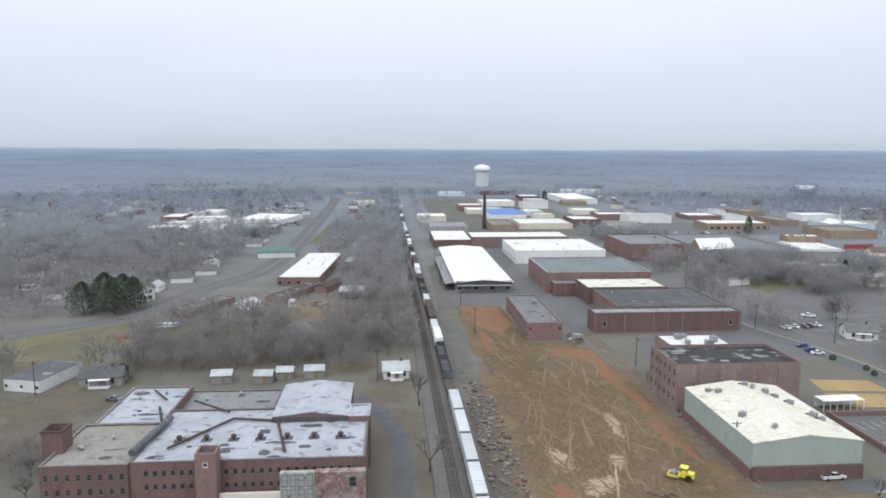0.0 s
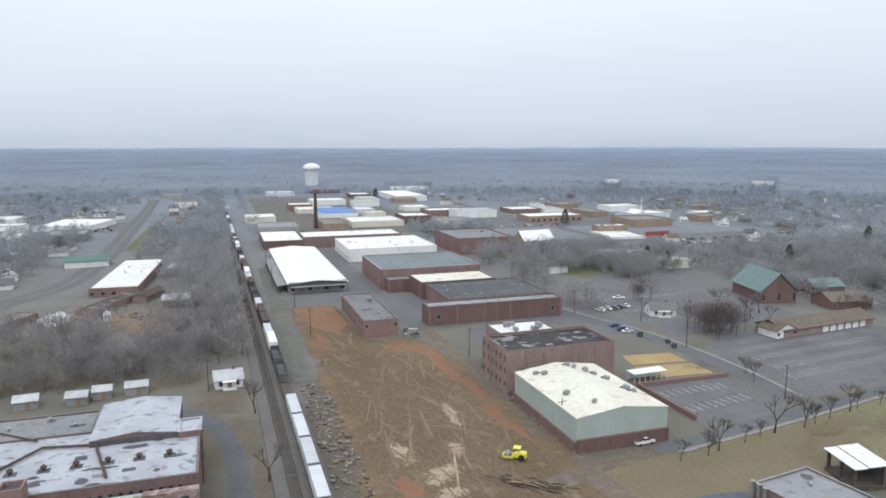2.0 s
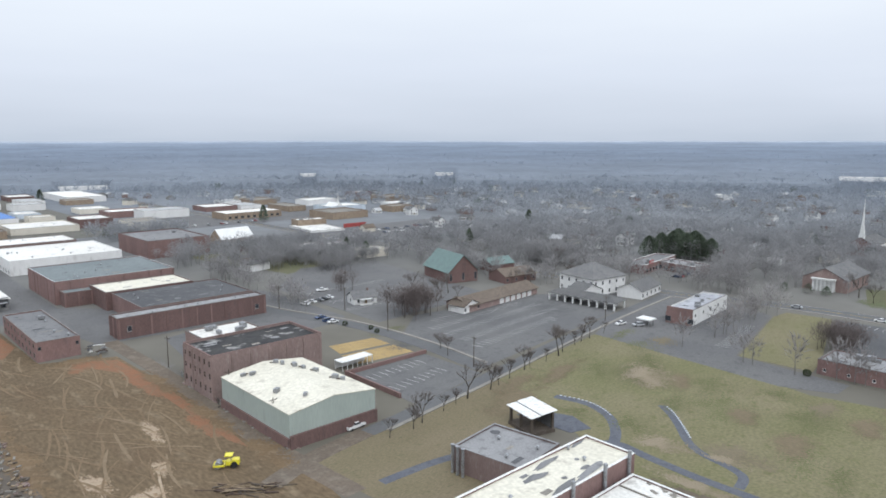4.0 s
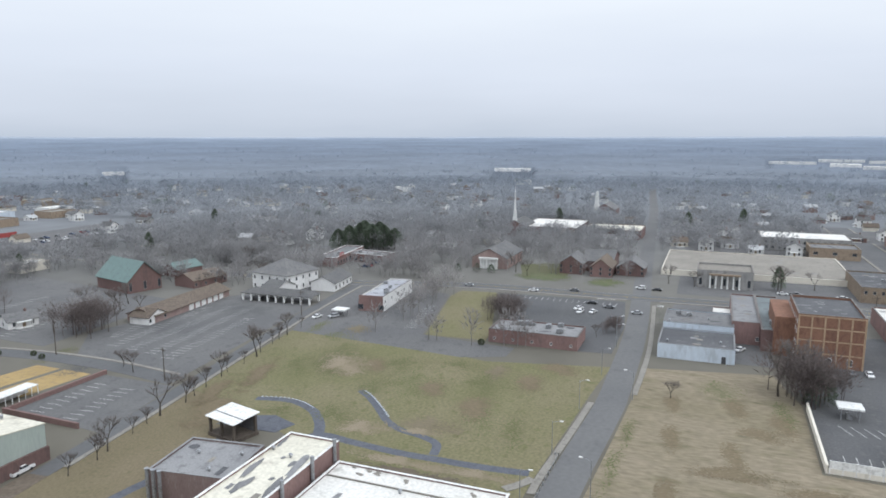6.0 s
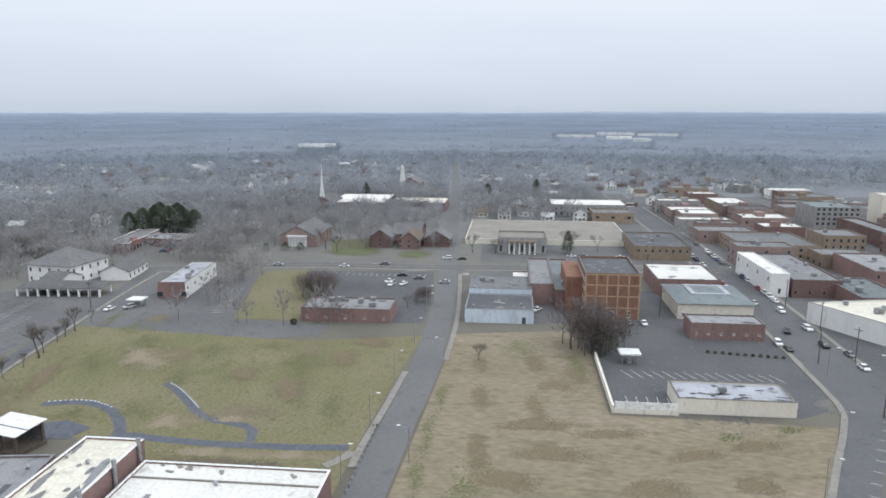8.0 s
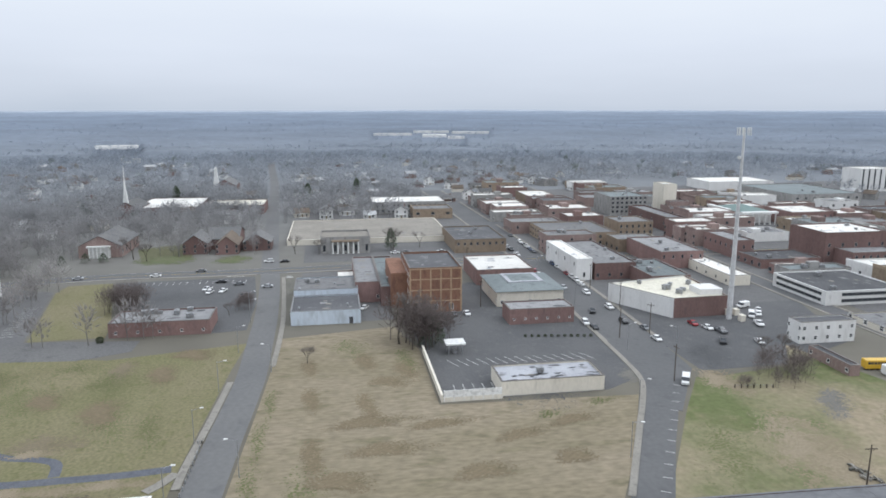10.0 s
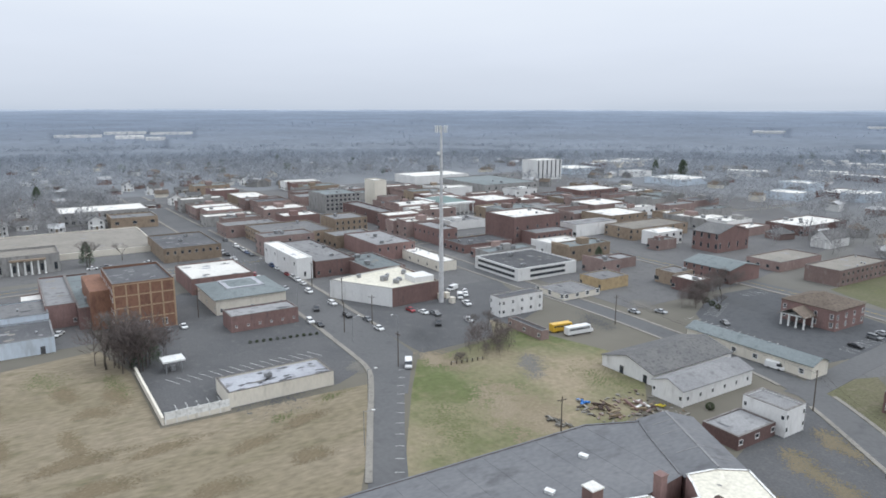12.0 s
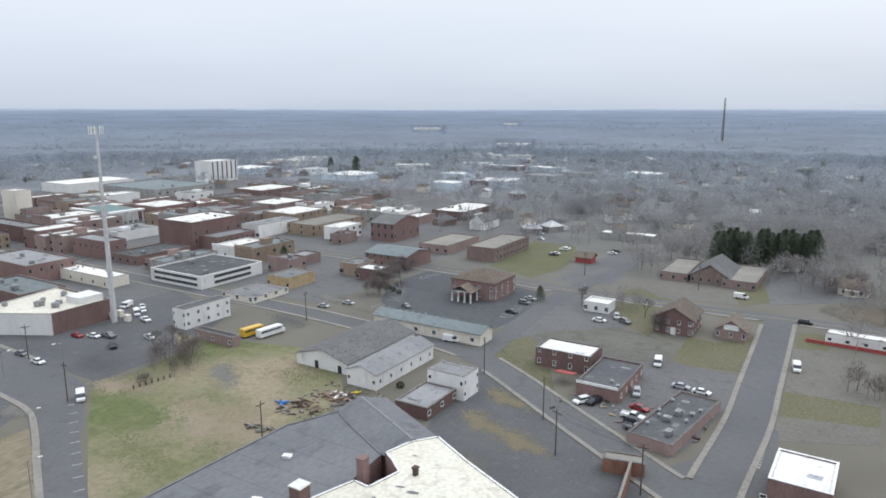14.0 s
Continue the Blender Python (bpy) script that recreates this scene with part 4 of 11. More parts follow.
sheet("parking_lot", [(152.3, -205), (160, -220), (164.5, -238), (163, -256), (150, -257), (118.7, -252), (101.6, -247), (98, -207), (100.5, -191), (137, -191.5)], M["asphalt_fresh"], 0.03, "dark asphalt parking lot round the brick bank")
sheet("lawn", [(137, -276), (118, -268.5), (113, -290), (118, -325), (126, -343), (150, -372), (152, -345), (146, -312), (145, -280)], M["lawn"], 0.03, "green lawn beside the brick school")
sheet("lawn", [(190, 330), (172, 420), (220, 430), (250, 350)], M["lawn"], 0.02, "green grass slope behind the mill")
sheet("lawn", [(-150, 235), (-60, 262), (-58, 300), (-100, 292), (-150, 268)], M["field"], 0.02, "pale grass verge by the highway")
sheet("lawn", [(-64, 520), (-42, 520), (-38, 640), (-60, 650)], M["lawn"], 0.02, "bright grass lot beside the highway")
sheet("yard", [(-104.9, 284.8), (-101.5, 336.3), (-77.3, 343.1), (-57.3, 350.8), (-24.5, 353.6), (-11.7, 305.9), (-28.4, 278.3), (-78.3, 278.2)], M["gravel_yard"], 0, "pale trampled ground of the builder's yard")
sheet("yard", [(-47.2, 317.7), (-23.4, 336.1), (-15.4, 308.4), (-29.3, 287.4), (-46.9, 284.3)], M["yard_clay"], 0.02, "bare red-brown clay in the builder's yard")
sheet("lawn", [(-132.1, 249.2), (-125.5, 271.6), (-104.1, 291.9), (-83.5, 274.4), (-101.2, 260.4), (-100.0, 225.3), (-121.0, 227.1)], M["dull_grass"], 0, "dull grass verge below the highway")
sheet("yard", [(135.5, -178.5), (135.5, -171.5), (116.9, -170.6), (96.5, -170.5), (92.5, -184), (95, -186.5), (95.8, -178.7)], M["gravel_yard"], 0, "pale concrete apron before the long metal-roofed building")
sheet("parking_lot", [(160, -350), (150, -348), (128, -345), (150, -372), (175, -400), (190, -390), (176, -352)], M["asphalt"], 0, "asphalt lot behind the brick school")
sheet("lawn", [(376, 102), (391, 78), (368, 71), (345, 71), (340, 91)], M["lawn"], 0, "green lawn before the brick church")
sheet("yard", [(127, 178), (149, 176), (149, 187), (128, 189)], M["sand"], 0.04, "tan volleyball sand court")
sheet("yard", [(129, 191), (149, 189), (149, 199), (131, 201)], M["sand"], 0.04, "tan volleyball sand court")
sheet("parking_lot", [(118, 138), (150, 144), (150, 172), (120, 174)], M["asphalt"], 0.03, "old asphalt pad beside the tree row")
sheet("parking_lot", [(164, 215), (235, 222), (250, 330), (204, 340), (166, 300)], M["asphalt"], 0.028, "asphalt parking lot by the street")
sheet("parking_lot", [(230, 400), (420, 400), (430, 480), (330, 480), (250, 470)], M["asphalt"], 0.028, "large supermarket parking lot full of cars")
sheet("parking_lot", [(195, 560), (430, 560), (440, 660), (200, 660)], M["asphalt"], 0.026, "wide commercial parking lot")
sheet("lawn", [(93.5, -180.1), (85.6, -205.0), (72.7, -179.2), (63.3, -160.7), (54.0, -148.6), (75.7, -162.9), (88.6, -168.9)], M["dull_grass"], 0, "rough grass beside the brick shops")
sheet("yard", [(89.0, -199.2), (63.9, -220.3), (40.3, -211.4), (40.3, -187.1), (61.6, -186.3), (79.6, -189.1)], M["gravel"], 0, "bare stony ground behind the brick shops")
sheet("parking_lot", [(60.3, -187.2), (43.1, -195.5), (22.8, -195.0), (21.8, -175.0), (26.5, -144.8), (29.0, -138.0), (40.6, -145.0), (56.3, -150.8), (58.5, -168.3)], M["asphalt"], 0, "grey stained yard of the corner garage")
sheet("lawn", [(42.7, -222.4), (33.9, -220.4), (24.2, -234.3), (22.7, -198.9), (38.5, -195.8), (42.0, -198.9)], M["dull_grass"], 0, "worn lawn beside the small brick house")
sheet("lawn", [(79.2, -259.1), (74.6, -277.6), (54.1, -261.1), (53.3, -215.5), (65.4, -225.2)], M["dull_grass"], 0, "grass plot beside the white-roofed kiosk")
sheet("parking_lot", [(97.2, -179.6), (96.9, -216.5), (95.6, -239.0), (91.1, -258.4), (75.1, -243.1), (62.5, -222.0), (84.4, -202.2), (92.0, -182.9)], M["asphalt"], 0, "dark asphalt lot round the service kiosk")
sheet("parking_lot", [(109.1, -268.7), (108.3, -305.2), (103.4, -338.9), (88.2, -345.4), (83.8, -277.1), (94.0, -265.0)], M["asphalt"], 0, "asphalt lot of the drive-in kiosk")
sheet("yard", [(75.9, -282.2), (57.7, -291.7), (40.0, -289.4), (33.9, -269.7), (62.3, -265.1)], M["gravel_yard"], 0, "pale gravel forecourt of the church")
sheet("lawn", [(39.7, -287.6), (31.4, -310.9), (24.7, -280.1), (33.7, -268.1)], M["dull_grass"], 0, "green grass beside the church wing")
sheet("parking_lot", [(31.0, -316.8), (23.0, -346.7), (-4.8, -339.9), (-5.2, -299.4), (24.3, -275.9)], M["asphalt"], 0, "worn asphalt yard beside the church")
sheet("lawn", [(12.6, -245.1), (3.2, -247.8), (3.2, -230.6), (11.9, -228.5)], M["dull_grass"], 0, "tan grass before the office trailer")
sheet("parking_lot", [(12.7, -228.0), (-10.2, -227.2), (-9.8, -187.8), (11.2, -186.6)], M["gravel_yard"], 0, "pale gravel lot across the street")
sheet("lawn", [(11.5, -189.8), (-9.8, -191.5), (-9.7, -175.8), (11.0, -170.1)], M["dull_grass"], 0, "grass strip between the gravel lots")
sheet("parking_lot", [(11.3, -172.8), (-9.7, -178.1), (-9.6, -168.0), (10.9, -158.4)], M["gravel_yard"], 0, "pale gravel lot beside the white-roofed store")
sheet("parking_lot", [(-140, 640), (-70, 640), (-72, 720), (-150, 720)], M["asphalt"], 0.026, "truck yard by the white industrial buildings")
sheet("parking_lot", [(100, 560), (190, 560), (190, 1000), (40, 1000), (40, 620)], M["gravel"], 0.024, "pale industrial yards round the water tower")
sheet("downtown_ground", [(232, -102), (345, -102), (600, -95), (640, -520), (330, -520), (200, -400), (170, -262), (168, -190), (232, -190)], M["asphalt"], 0.02, "downtown paving between the blocks")
sheet("downtown_ground", [(330, -88), (640, -80), (640, 20), (330, 15)], M["asphalt"], 0.02, "downtown paving along the main street")
sheet("downtown_ground", [(232, -20), (318, -20), (318, 15), (232, 14)], M["asphalt"], 0.028, "back lane paving behind the shops")


ragged("yard", "pale sandy spoil scraped over the clay", 45, 137, 6, 4, 30, M["pale_patch"], 31)
ragged("yard", "pale sandy spoil scraped over the clay", 39, 150, 3, 7, 10, M["pale_patch"], 32)
ragged("yard", "pale sandy spoil scraped over the clay", 52, 148, 2.5, 5, 0, M["pale_patch"], 33)
ragged("yard", "pale sandy spoil scraped over the clay", 58, 170, 2, 9, -5, M["pale_patch"], 34)
ragged("yard", "pale sandy spoil scraped over the clay", 44, 128, 4, 3, 0, M["pale_patch"], 35)
ragged("yard", "raw red clay patch on the cleared site", 69, 165, 2.4, 11, 0, M["red_patch"], 36)
ragged("yard", "raw red clay patch on the cleared site", 68.5, 205, 2.6, 16, 4, M["red_patch"], 37)
ragged("yard", "raw red clay patch on the cleared site", 40, 288, 7, 11, 0, M["red_patch"], 38)
ragged("yard", "raw red clay patch on the cleared site", 36, 130, 3, 11, 0, M["red_patch"], 39)
ragged("yard", "raw red clay patch on the cleared site", 60, 235, 8, 4, 30, M["red_patch"], 40)
ragged("yard", "raw red clay patch on the cleared site", 35, 250, 3, 18, 0, M["red_patch"], 41)
ragged("yard", "churned darker clay patch", 48, 180, 6, 22, 5, M["dark_clay"], 42)
ragged("yard", "churned darker clay patch", 42, 215, 6, 22, -3, M["dark_clay"], 43)
ragged("yard", "churned darker clay patch", 56, 125, 10, 6, 10, M["dark_clay"], 44)
ragged("yard", "churned darker clay patch", 60, 195, 4, 18, 0, M["dark_clay"], 45)
ragged("yard", "churned darker clay patch", 50, 155, 9, 10, 0, M["dark_clay"], 46)
ragged("lawn", "greener patch of mown grass", 178, 80, 16, 12, 0, M["scrub_green"], 55)
ragged("lawn", "greener patch of mown grass", 185, 112, 16, 9, 20, M["scrub_green"], 56)
ragged("lawn", "greener patch of mown grass", 160, 52, 12, 7, 0, M["scrub_green"], 57)
ragged("lawn", "worn tan patch in the grass", 152, 64, 6, 10, 0, M["tan_patch"], 49)
ragged("lawn", "worn tan patch in the grass", 196, 60, 9, 5, -10, M["tan_patch"], 48)
ragged("lawn", "dull green patch in the dry grass", 118, 8, 22, 6, -8, M["scrub_green"], 61)
ragged("lawn", "dull green patch in the dry grass", 205, -4, 12, 8, 0, M["scrub_green"], 64)
ragged("lawn", "green grass band along the street", 127.5, -83.6, 24, 8, -30, M["scrub_green"], 72)
ragged("lawn", "worn tan centre of the vacant lot", 123.3, -100.8, 24, 11, -15, M["bleached"], 73)
ragged("lawn", "green grass beside the white shed", 125.5, -133.1, 16, 10, -10, M["scrub_green"], 74)
ragged("yard", "pale gravel track into the lot", 145.3, -123.0, 13, 5, -40, M["gravel_patch"], 75)
ragged("lawn", "tan grass corner of the lot", 162.1, -102.9, 12, 7, 0, M["bleached"], 76)
ragged("lawn", "weedy tan patch on the old asphalt", 69.6, -133.2, 12, 5, -35, M["tan_patch"], 77)
ragged("lawn", "weedy tan patch on the old asphalt", 57.6, -129.2, 9, 5, -35, M["tan_patch"], 78)
ragged("lawn", "weedy tan patch on the old asphalt", 64.7, -114.0, 7, 5, -35, M["tan_patch"], 79)
ragged("lawn", "weedy tan patch on the old asphalt", 71.2, -148.5, 10, 5, -35, M["tan_patch"], 80)
ragged("lawn", "mottled rough ground beside the side street", 28.4, -257.2, 16, 9, 0, M["scrub_green"], 90)
ragged("lawn", "mottled rough ground beside the side street", -7.5, -279.2, 16, 14, 0, M["leaf_litter"], 92)
ragged("lawn", "green lawn beside the brick school", 125.3, -300.7, 16, 18, 0, M["scrub_green"], 93)
ragged("lawn", "pale grass verge by the highway", -125.1, 235.3, 16, 10, 20, M["tan_patch"], 94)
ragged("lawn", "pale grass verge by the highway", -122.8, 263.1, 14, 8, 20, M["tan_patch"], 95)
ragged("lawn", "pale grass verge by the highway", -109.0, 270.4, 14, 6, 20, M["tan_patch"], 96)
ragged("yard", "leaf-strewn rough ground beside the mill", 0.4, 170.3, 10, 16, 0, M["leaf_litter"], 97)
ragged("yard", "leaf-strewn rough ground beside the mill", 8.0, 147.5, 4, 14, 0, M["leaf_litter"], 98)
ragged("yard", "leaf-strewn rough ground beside the mill", -95.6, 192.1, 22, 12, 0, M["leaf_litter"], 99)
ragged("yard", "leaf-strewn rough ground beside the mill", -93.0, 169.3, 14, 16, 0, M["leaf_litter"], 100)
ragged("yard", "leaf-strewn rough ground beside the mill", -1.2, 200.0, 8, 14, 0, M["leaf_litter"], 101)
ragged("yard", "leaf-strewn rough ground beside the mill", -14.3, 222.4, 14, 8, 0, M["leaf_litter"], 102)
ragged("yard", "leaf-strewn rough ground beside the mill", -56.7, 231.1, 40, 10, 0, M["leaf_litter"], 103)
ragged("yard", "leaf-strewn rough ground beside the mill", -85.8, 210.2, 16, 8, 0, M["scrub_green"], 104)
ragged("yard", "leaf-strewn rough ground beside the mill", -97.2, 205.9, 8, 6, 0, M["tan_patch"], 105)
ragged("yard", "leaf-strewn rough ground beside the mill", 9.4, 255.3, 4, 18, 0, M["gravel_patch"], 106)
ragged("yard", "leaf-strewn rough ground beside the mill", 28.5, 226.0, 3, 26, 0, M["gravel_patch"], 107)
ragged("yard", "leaf-strewn rough ground beside the mill", -23.3, 292.9, 14, 14, 0, M["red_patch"], 108)
ragged("yard", "leaf-strewn rough ground beside the mill", -52.4, 294.6, 18, 14, 0, M["leaf_litter"], 109)
ragged("yard", "leaf-strewn rough ground beside the mill", 79.5, 216.7, 4, 18, 0, M["gravel_patch"], 110)
ragged("yard", "mottled worn surface of the lots", 199.3, 193.8, 14, 16, 0, M["tar_patch"], 111)
ragged("yard", "mottled worn surface of the lots", 232.3, 184.2, 14, 18, 0, M["tar_patch"], 112)
ragged("yard", "mottled worn surface of the lots", 251.9, 128.5, 10, 12, 0, M["tar_patch"], 113)
ragged("yard", "mottled worn surface of the lots", 274.3, 60.6, 12, 16, 0, M["tar_patch"], 114)
ragged("yard", "mottled worn surface of the lots", 155.5, 184.9, 14, 8, 0, M["tar_patch"], 115)
ragged("yard", "mottled worn surface of the lots", 212.0, 126.0, 9, 9, 0, M["scrub_green"], 116)
ragged("yard", "mottled worn surface of the lots", 223.8, 123.3, 6, 6, 0, M["tan_patch"], 117)
ragged("yard", "mottled worn surface of the lots", 221.2, 139.1, 14, 4, 0, M["scrub_green"], 118)
ragged("yard", "mottled worn surface of the lots", 161.9, 271.6, 16, 18, 0, M["tar_patch"], 119)
ragged("yard", "mottled worn surface of the lots", 159.7, 202.7, 12, 6, 0, M["scrub_green"], 120)
ragged("yard", "dark patched asphalt of the parking lots", 169.5, -56.2, 22, 12, -30, M["tar_patch"], 121)
ragged("yard", "dark patched asphalt of the parking lots", 182.6, -109.7, 14, 8, -30, M["tar_patch"], 122)
ragged("yard", "dark patched asphalt of the parking lots", 165.3, -168.8, 14, 8, -30, M["tar_patch"], 123)
ragged("yard", "dark patched asphalt of the parking lots", 153.8, -230.3, 12, 10, -30, M["tar_patch"], 124)
ragged("yard", "dark patched asphalt of the parking lots", 169.8, -198.0, 10, 7, -30, M["gravel_patch"], 125)
ragged("yard", "dark patched asphalt of the parking lots", 169.8, -79.9, 6, 4, -30, M["gravel_patch"], 126)

ragged("lawn", "green lawn before the brick church", 346.6, 81.0, 16, 11, 90, M["church_lawn"], 1)
ragged("lawn", "green lawn beside the brick houses", 342.7, 49.9, 10, 10, 90, M["church_lawn"], 2)
sheet("road", [(20.4, -176.8), (24.0, -141.3), (30.4, -130.4), (22.1, -125.3), (7.8, -134.0), (10.2, -163.9)], M["road"], 0, "wide worn asphalt junction of two streets")
street("downtown cross street between the shop rows", [(431, -96), (431, -260), (428, -420)], 8.0, 0.04)
street("downtown cross street farther out", [(543, -92), (543, -260), (540, -420)], 8.0, 0.04)

street("long grey two-lane street running to the horizon", [(40, 30.5), (118, 27), (145, 25.8), (172, 24.3), (187, 23.8), (214, 24.2), (245, 24.9), (290, 27.4), (363, 33), (450, 39), (680, 55), (885, 74), (1400, 120)], 8.2, 0.05, mat="road_pale")
pavement_strip("pale concrete pavement along the festival field", [(128, 31.9), (137, 31.7), (157, 30.3), (182, 28.9)], 1.7)
pavement_strip("pale concrete pavement past the blue building", [(192, 18.6), (212, 18.3), (238, 18.6), (270, 20.4), (302, 22.6)], 1.6)
pavement_strip("concrete walk from the path to the street", [(128, 37.5), (131, 35), (134.5, 33)], 2.2)
street("grey downtown street with marked kerbside parking bays", [(40, -21.5), (121, -63.2), (141, -74), (158, -83.5), (172, -90.5)], 8.0, 0.05)
sheet("road", [(152, -75.6), (160, -79.6), (167, -82), (178, -83.4), (204, -84.8), (204, -101.2), (184, -100.2), (172, -99), (146, -82.4)], M["road"], 0, "widening asphalt where the street meets downtown")
pavement_strip("pale concrete pavement at the street bend", [(112, -54.2), (139, -68.1), (156, -76.9), (166.5, -81.2), (178, -82.6), (204, -83.8)], 1.5)
street("wide grey downtown street with parking on both sides", [(198, -92.8), (226, -93.6), (262, -95.0), (346, -95.2), (620, -88)], 16.4, 0.05, (1, 1), 1.6)
street("wide cross street with crossings", [(300, -520), (322, -300), (322, -95), (315, 35), (314, 100), (305, 139), (297, 172), (292, 274), (302, 367), (290, 468), (290, 900)], 11.0, 0.045, (0, 1), 1.6, centre=True, edge=True)
street("worn back street past the corner shops", [(-10, -104), (24, -126), (55, -147), (88, -169), (111, -176), (138, -177), (172, -179), (230, -179), (330, -179), (640, -179)], 8.2, 0.055, (1, 1), 1.2)
street("side street climbing away from the crossing", [(91, -166), (95, -216), (95.7, -257), (85, -347), (70, -520)], 7.6, 0.05, (0, 0))
street("broad side street running off behind the shops", [(18, -90), (18.4, -126), (17.0, -163), (17.6, -190), (18.6, -230), (19.6, -262)], 8.6, 0.052, (1, 1), 1.3)
street("main road with turn lane", [(640, -262), (420, -262), (180, -262), (131, -261), (98, -257), (34, -258), (-12, -260), (-300, -265)], 9.0, 0.046, (1, 0), 1.6, centre=True)
street("four-lane highway beside the railway", [(-215.0, 225.0), (-142.2, 271.5), (-120.7, 289.7), (-106.9, 313.9), (-96.2, 355.3), (-85.2, 379.4), (-75.9, 409.1), (-70.7, 497.8), (-72.6, 636.2), (-74, 760), (-82, 1070), (-104, 1534), (-150, 2300)], 13.0, 0.04, centre=True)
street("narrow curved asphalt driveway", [(1, 110), (1.5, 135), (2, 151), (-0.5, 172), (-7.6, 190), (-20, 196)], 5.0, 0.04, mat="asphalt_dark")
street("brown dirt lane beside the mills", [(77.5, 110), (75.5, 150), (77, 205), (76, 260)], 5.4, 0.045, mat="lane")
street("town street curving past the mills", [(139, 330), (141, 270), (154, 221), (157, 181), (154, 147)], 7.0, 0.05, (0, 1), 1.4)
street("dirt end of the tree-lined lane", [(66, 125), (78, 129.5), (92, 132.3), (100, 133.4)], 5.6, mat="lane")
street("tree-lined lane", [(97, 132.6), (107, 134), (146, 140), (197, 149), (249, 157), (302, 163)], 5.0, 0.05, (1, 0), 1.3)
street("residential street", [(340, 252), (420, 235), (560, 220), (800, 190)], 6.0, 0.03)
street("residential street", [(-126, 314), (-180, 322), (-300, 335), (-460, 350)], 6.0, 0.03)
street("blue-grey curved festival path", [(151.1, 116.2), (152.9, 109.4), (152.7, 103.7), (149.2, 96.5), (142.7, 90.6), (137.3, 87.6)], 2.7, 0.06, mat="blue_path", name="footpath")
street("blue-grey curved festival path", [(167.1, 92), (163.2, 87), (157.2, 81.2), (150.6, 75.4), (146.9, 69.9), (144.9, 62.4), (142.4, 58.4), (137, 57)], 2.2, 0.06, mat="blue_path", name="footpath")
street("blue-grey curved festival path", [(131, 91), (137, 87), (136.2, 77.6), (135.2, 65.1), (135.3, 55.6), (135.4, 47.7), (135.9, 40.4), (136.6, 34.4)], 2.7, 0.064, mat="blue_path", name="footpath")
street("blue-grey curved festival path", [(84, 110), (97, 109.5), (111, 107.5), (129, 108)], 2.6, 0.06, mat="blue_path", name="footpath")


ragged("lawn", "greener patch of mown grass", 199, 114, 11, 7, 20, M["scrub_green"], 300)
ragged("lawn", "greener patch of mown grass", 193, 90, 10, 8, 0, M["scrub_green"], 301)
ragged("lawn", "greener patch of mown grass", 180, 121, 14, 6, 20, M["scrub_green"], 302)
ragged("lawn", "greener patch of mown grass", 199, 72, 6, 9, 0, M["scrub_green"], 303)
ragged("lawn", "greener patch of mown grass", 150, 90, 8, 7, 30, M["scrub_green"], 304)
ragged("lawn", "greener patch of mown grass", 171, 90, 9, 6, 0, M["scrub_green"], 305)
ragged("lawn", "greener patch of mown grass", 156, 43, 14, 4, 5, M["scrub_green"], 306)
ragged("lawn", "greener patch of mown grass", 146, 104, 6, 8, 0, M["scrub_green"], 307)
ragged("lawn", "greener patch of mown grass", 186, 60, 12, 9, 0, M["scrub_green"], 308)
ragged("lawn", "dormant brown patch of mown grass", 189, 98, 9, 4, 20, M["umber"], 309)
ragged("lawn", "dormant brown patch of mown grass", 167, 57, 10, 6, 0, M["umber"], 310)
ragged("lawn", "dormant brown patch of mown grass", 206, 42, 6, 8, 0, M["umber"], 311)
ragged("lawn", "dormant brown patch of mown grass", 176, 73, 7, 5, 10, M["umber"], 312)
ragged("lawn", "dormant brown patch of mown grass", 191, 48, 9, 5, 0, M["umber"], 313)
ragged("lawn", "dormant brown patch of mown grass", 169, 128, 16, 4, 10, M["umber"], 314)
ragged("lawn", "dormant brown patch of mown grass", 140, 122, 16, 6, 8, M["umber"], 315)
ragged("lawn", "dormant brown patch of mown grass", 152, 131, 14, 4, 8, M["umber"], 316)
ragged("lawn", "brown matted patch in the dry grass", 189.5, 8, 9, 3, 0, M["umber"], 317)
ragged("lawn", "brown matted patch in the dry grass", 192, -8, 9, 4, 0, M["umber"], 318)
ragged("lawn", "brown matted patch in the dry grass", 184, -19, 10, 4, 0, M["umber"], 319)
ragged("lawn", "brown matted patch in the dry grass", 167, 7, 10, 3, 0, M["umber"], 320)
ragged("lawn", "brown matted patch in the dry grass", 161, -7, 13, 3, 5, M["umber"], 321)
ragged("lawn", "brown matted patch in the dry grass", 149, -25, 3, 12, 10, M["umber"], 322)
ragged("lawn", "brown matted patch in the dry grass", 141, -42, 3, 9, 20, M["umber"], 323)
ragged("lawn", "brown matted patch in the dry grass", 146.6, -56, 3, 9, 20, M["umber"], 324)
ragged("lawn", "brown matted patch in the dry grass", 138, -11, 4, 12, 5, M["umber"], 325)
ragged("lawn", "brown matted patch in the dry grass", 137, 6, 12, 3, 0, M["umber"], 326)
ragged("lawn", "brown matted patch in the dry grass", 126, -1, 5, 9, 0, M["umber"], 327)
ragged("lawn", "brown matted patch in the dry grass", 126, -30, 4, 9, 15, M["umber"], 328)
ragged("lawn", "brown matted patch in the dry grass", 129, -50, 4, 6, 20, M["umber"], 329)
ragged("lawn", "brown matted patch in the dry grass", 152, -8, 4, 13, 8, M["umber"], 330)
ragged("lawn", "brown matted patch in the dry grass", 176, -14, 5, 7, 0, M["umber"], 331)
ragged("lawn", "dull green band in the dry grass", 193, -20, 13, 4, 0, M["scrub_green"], 332)
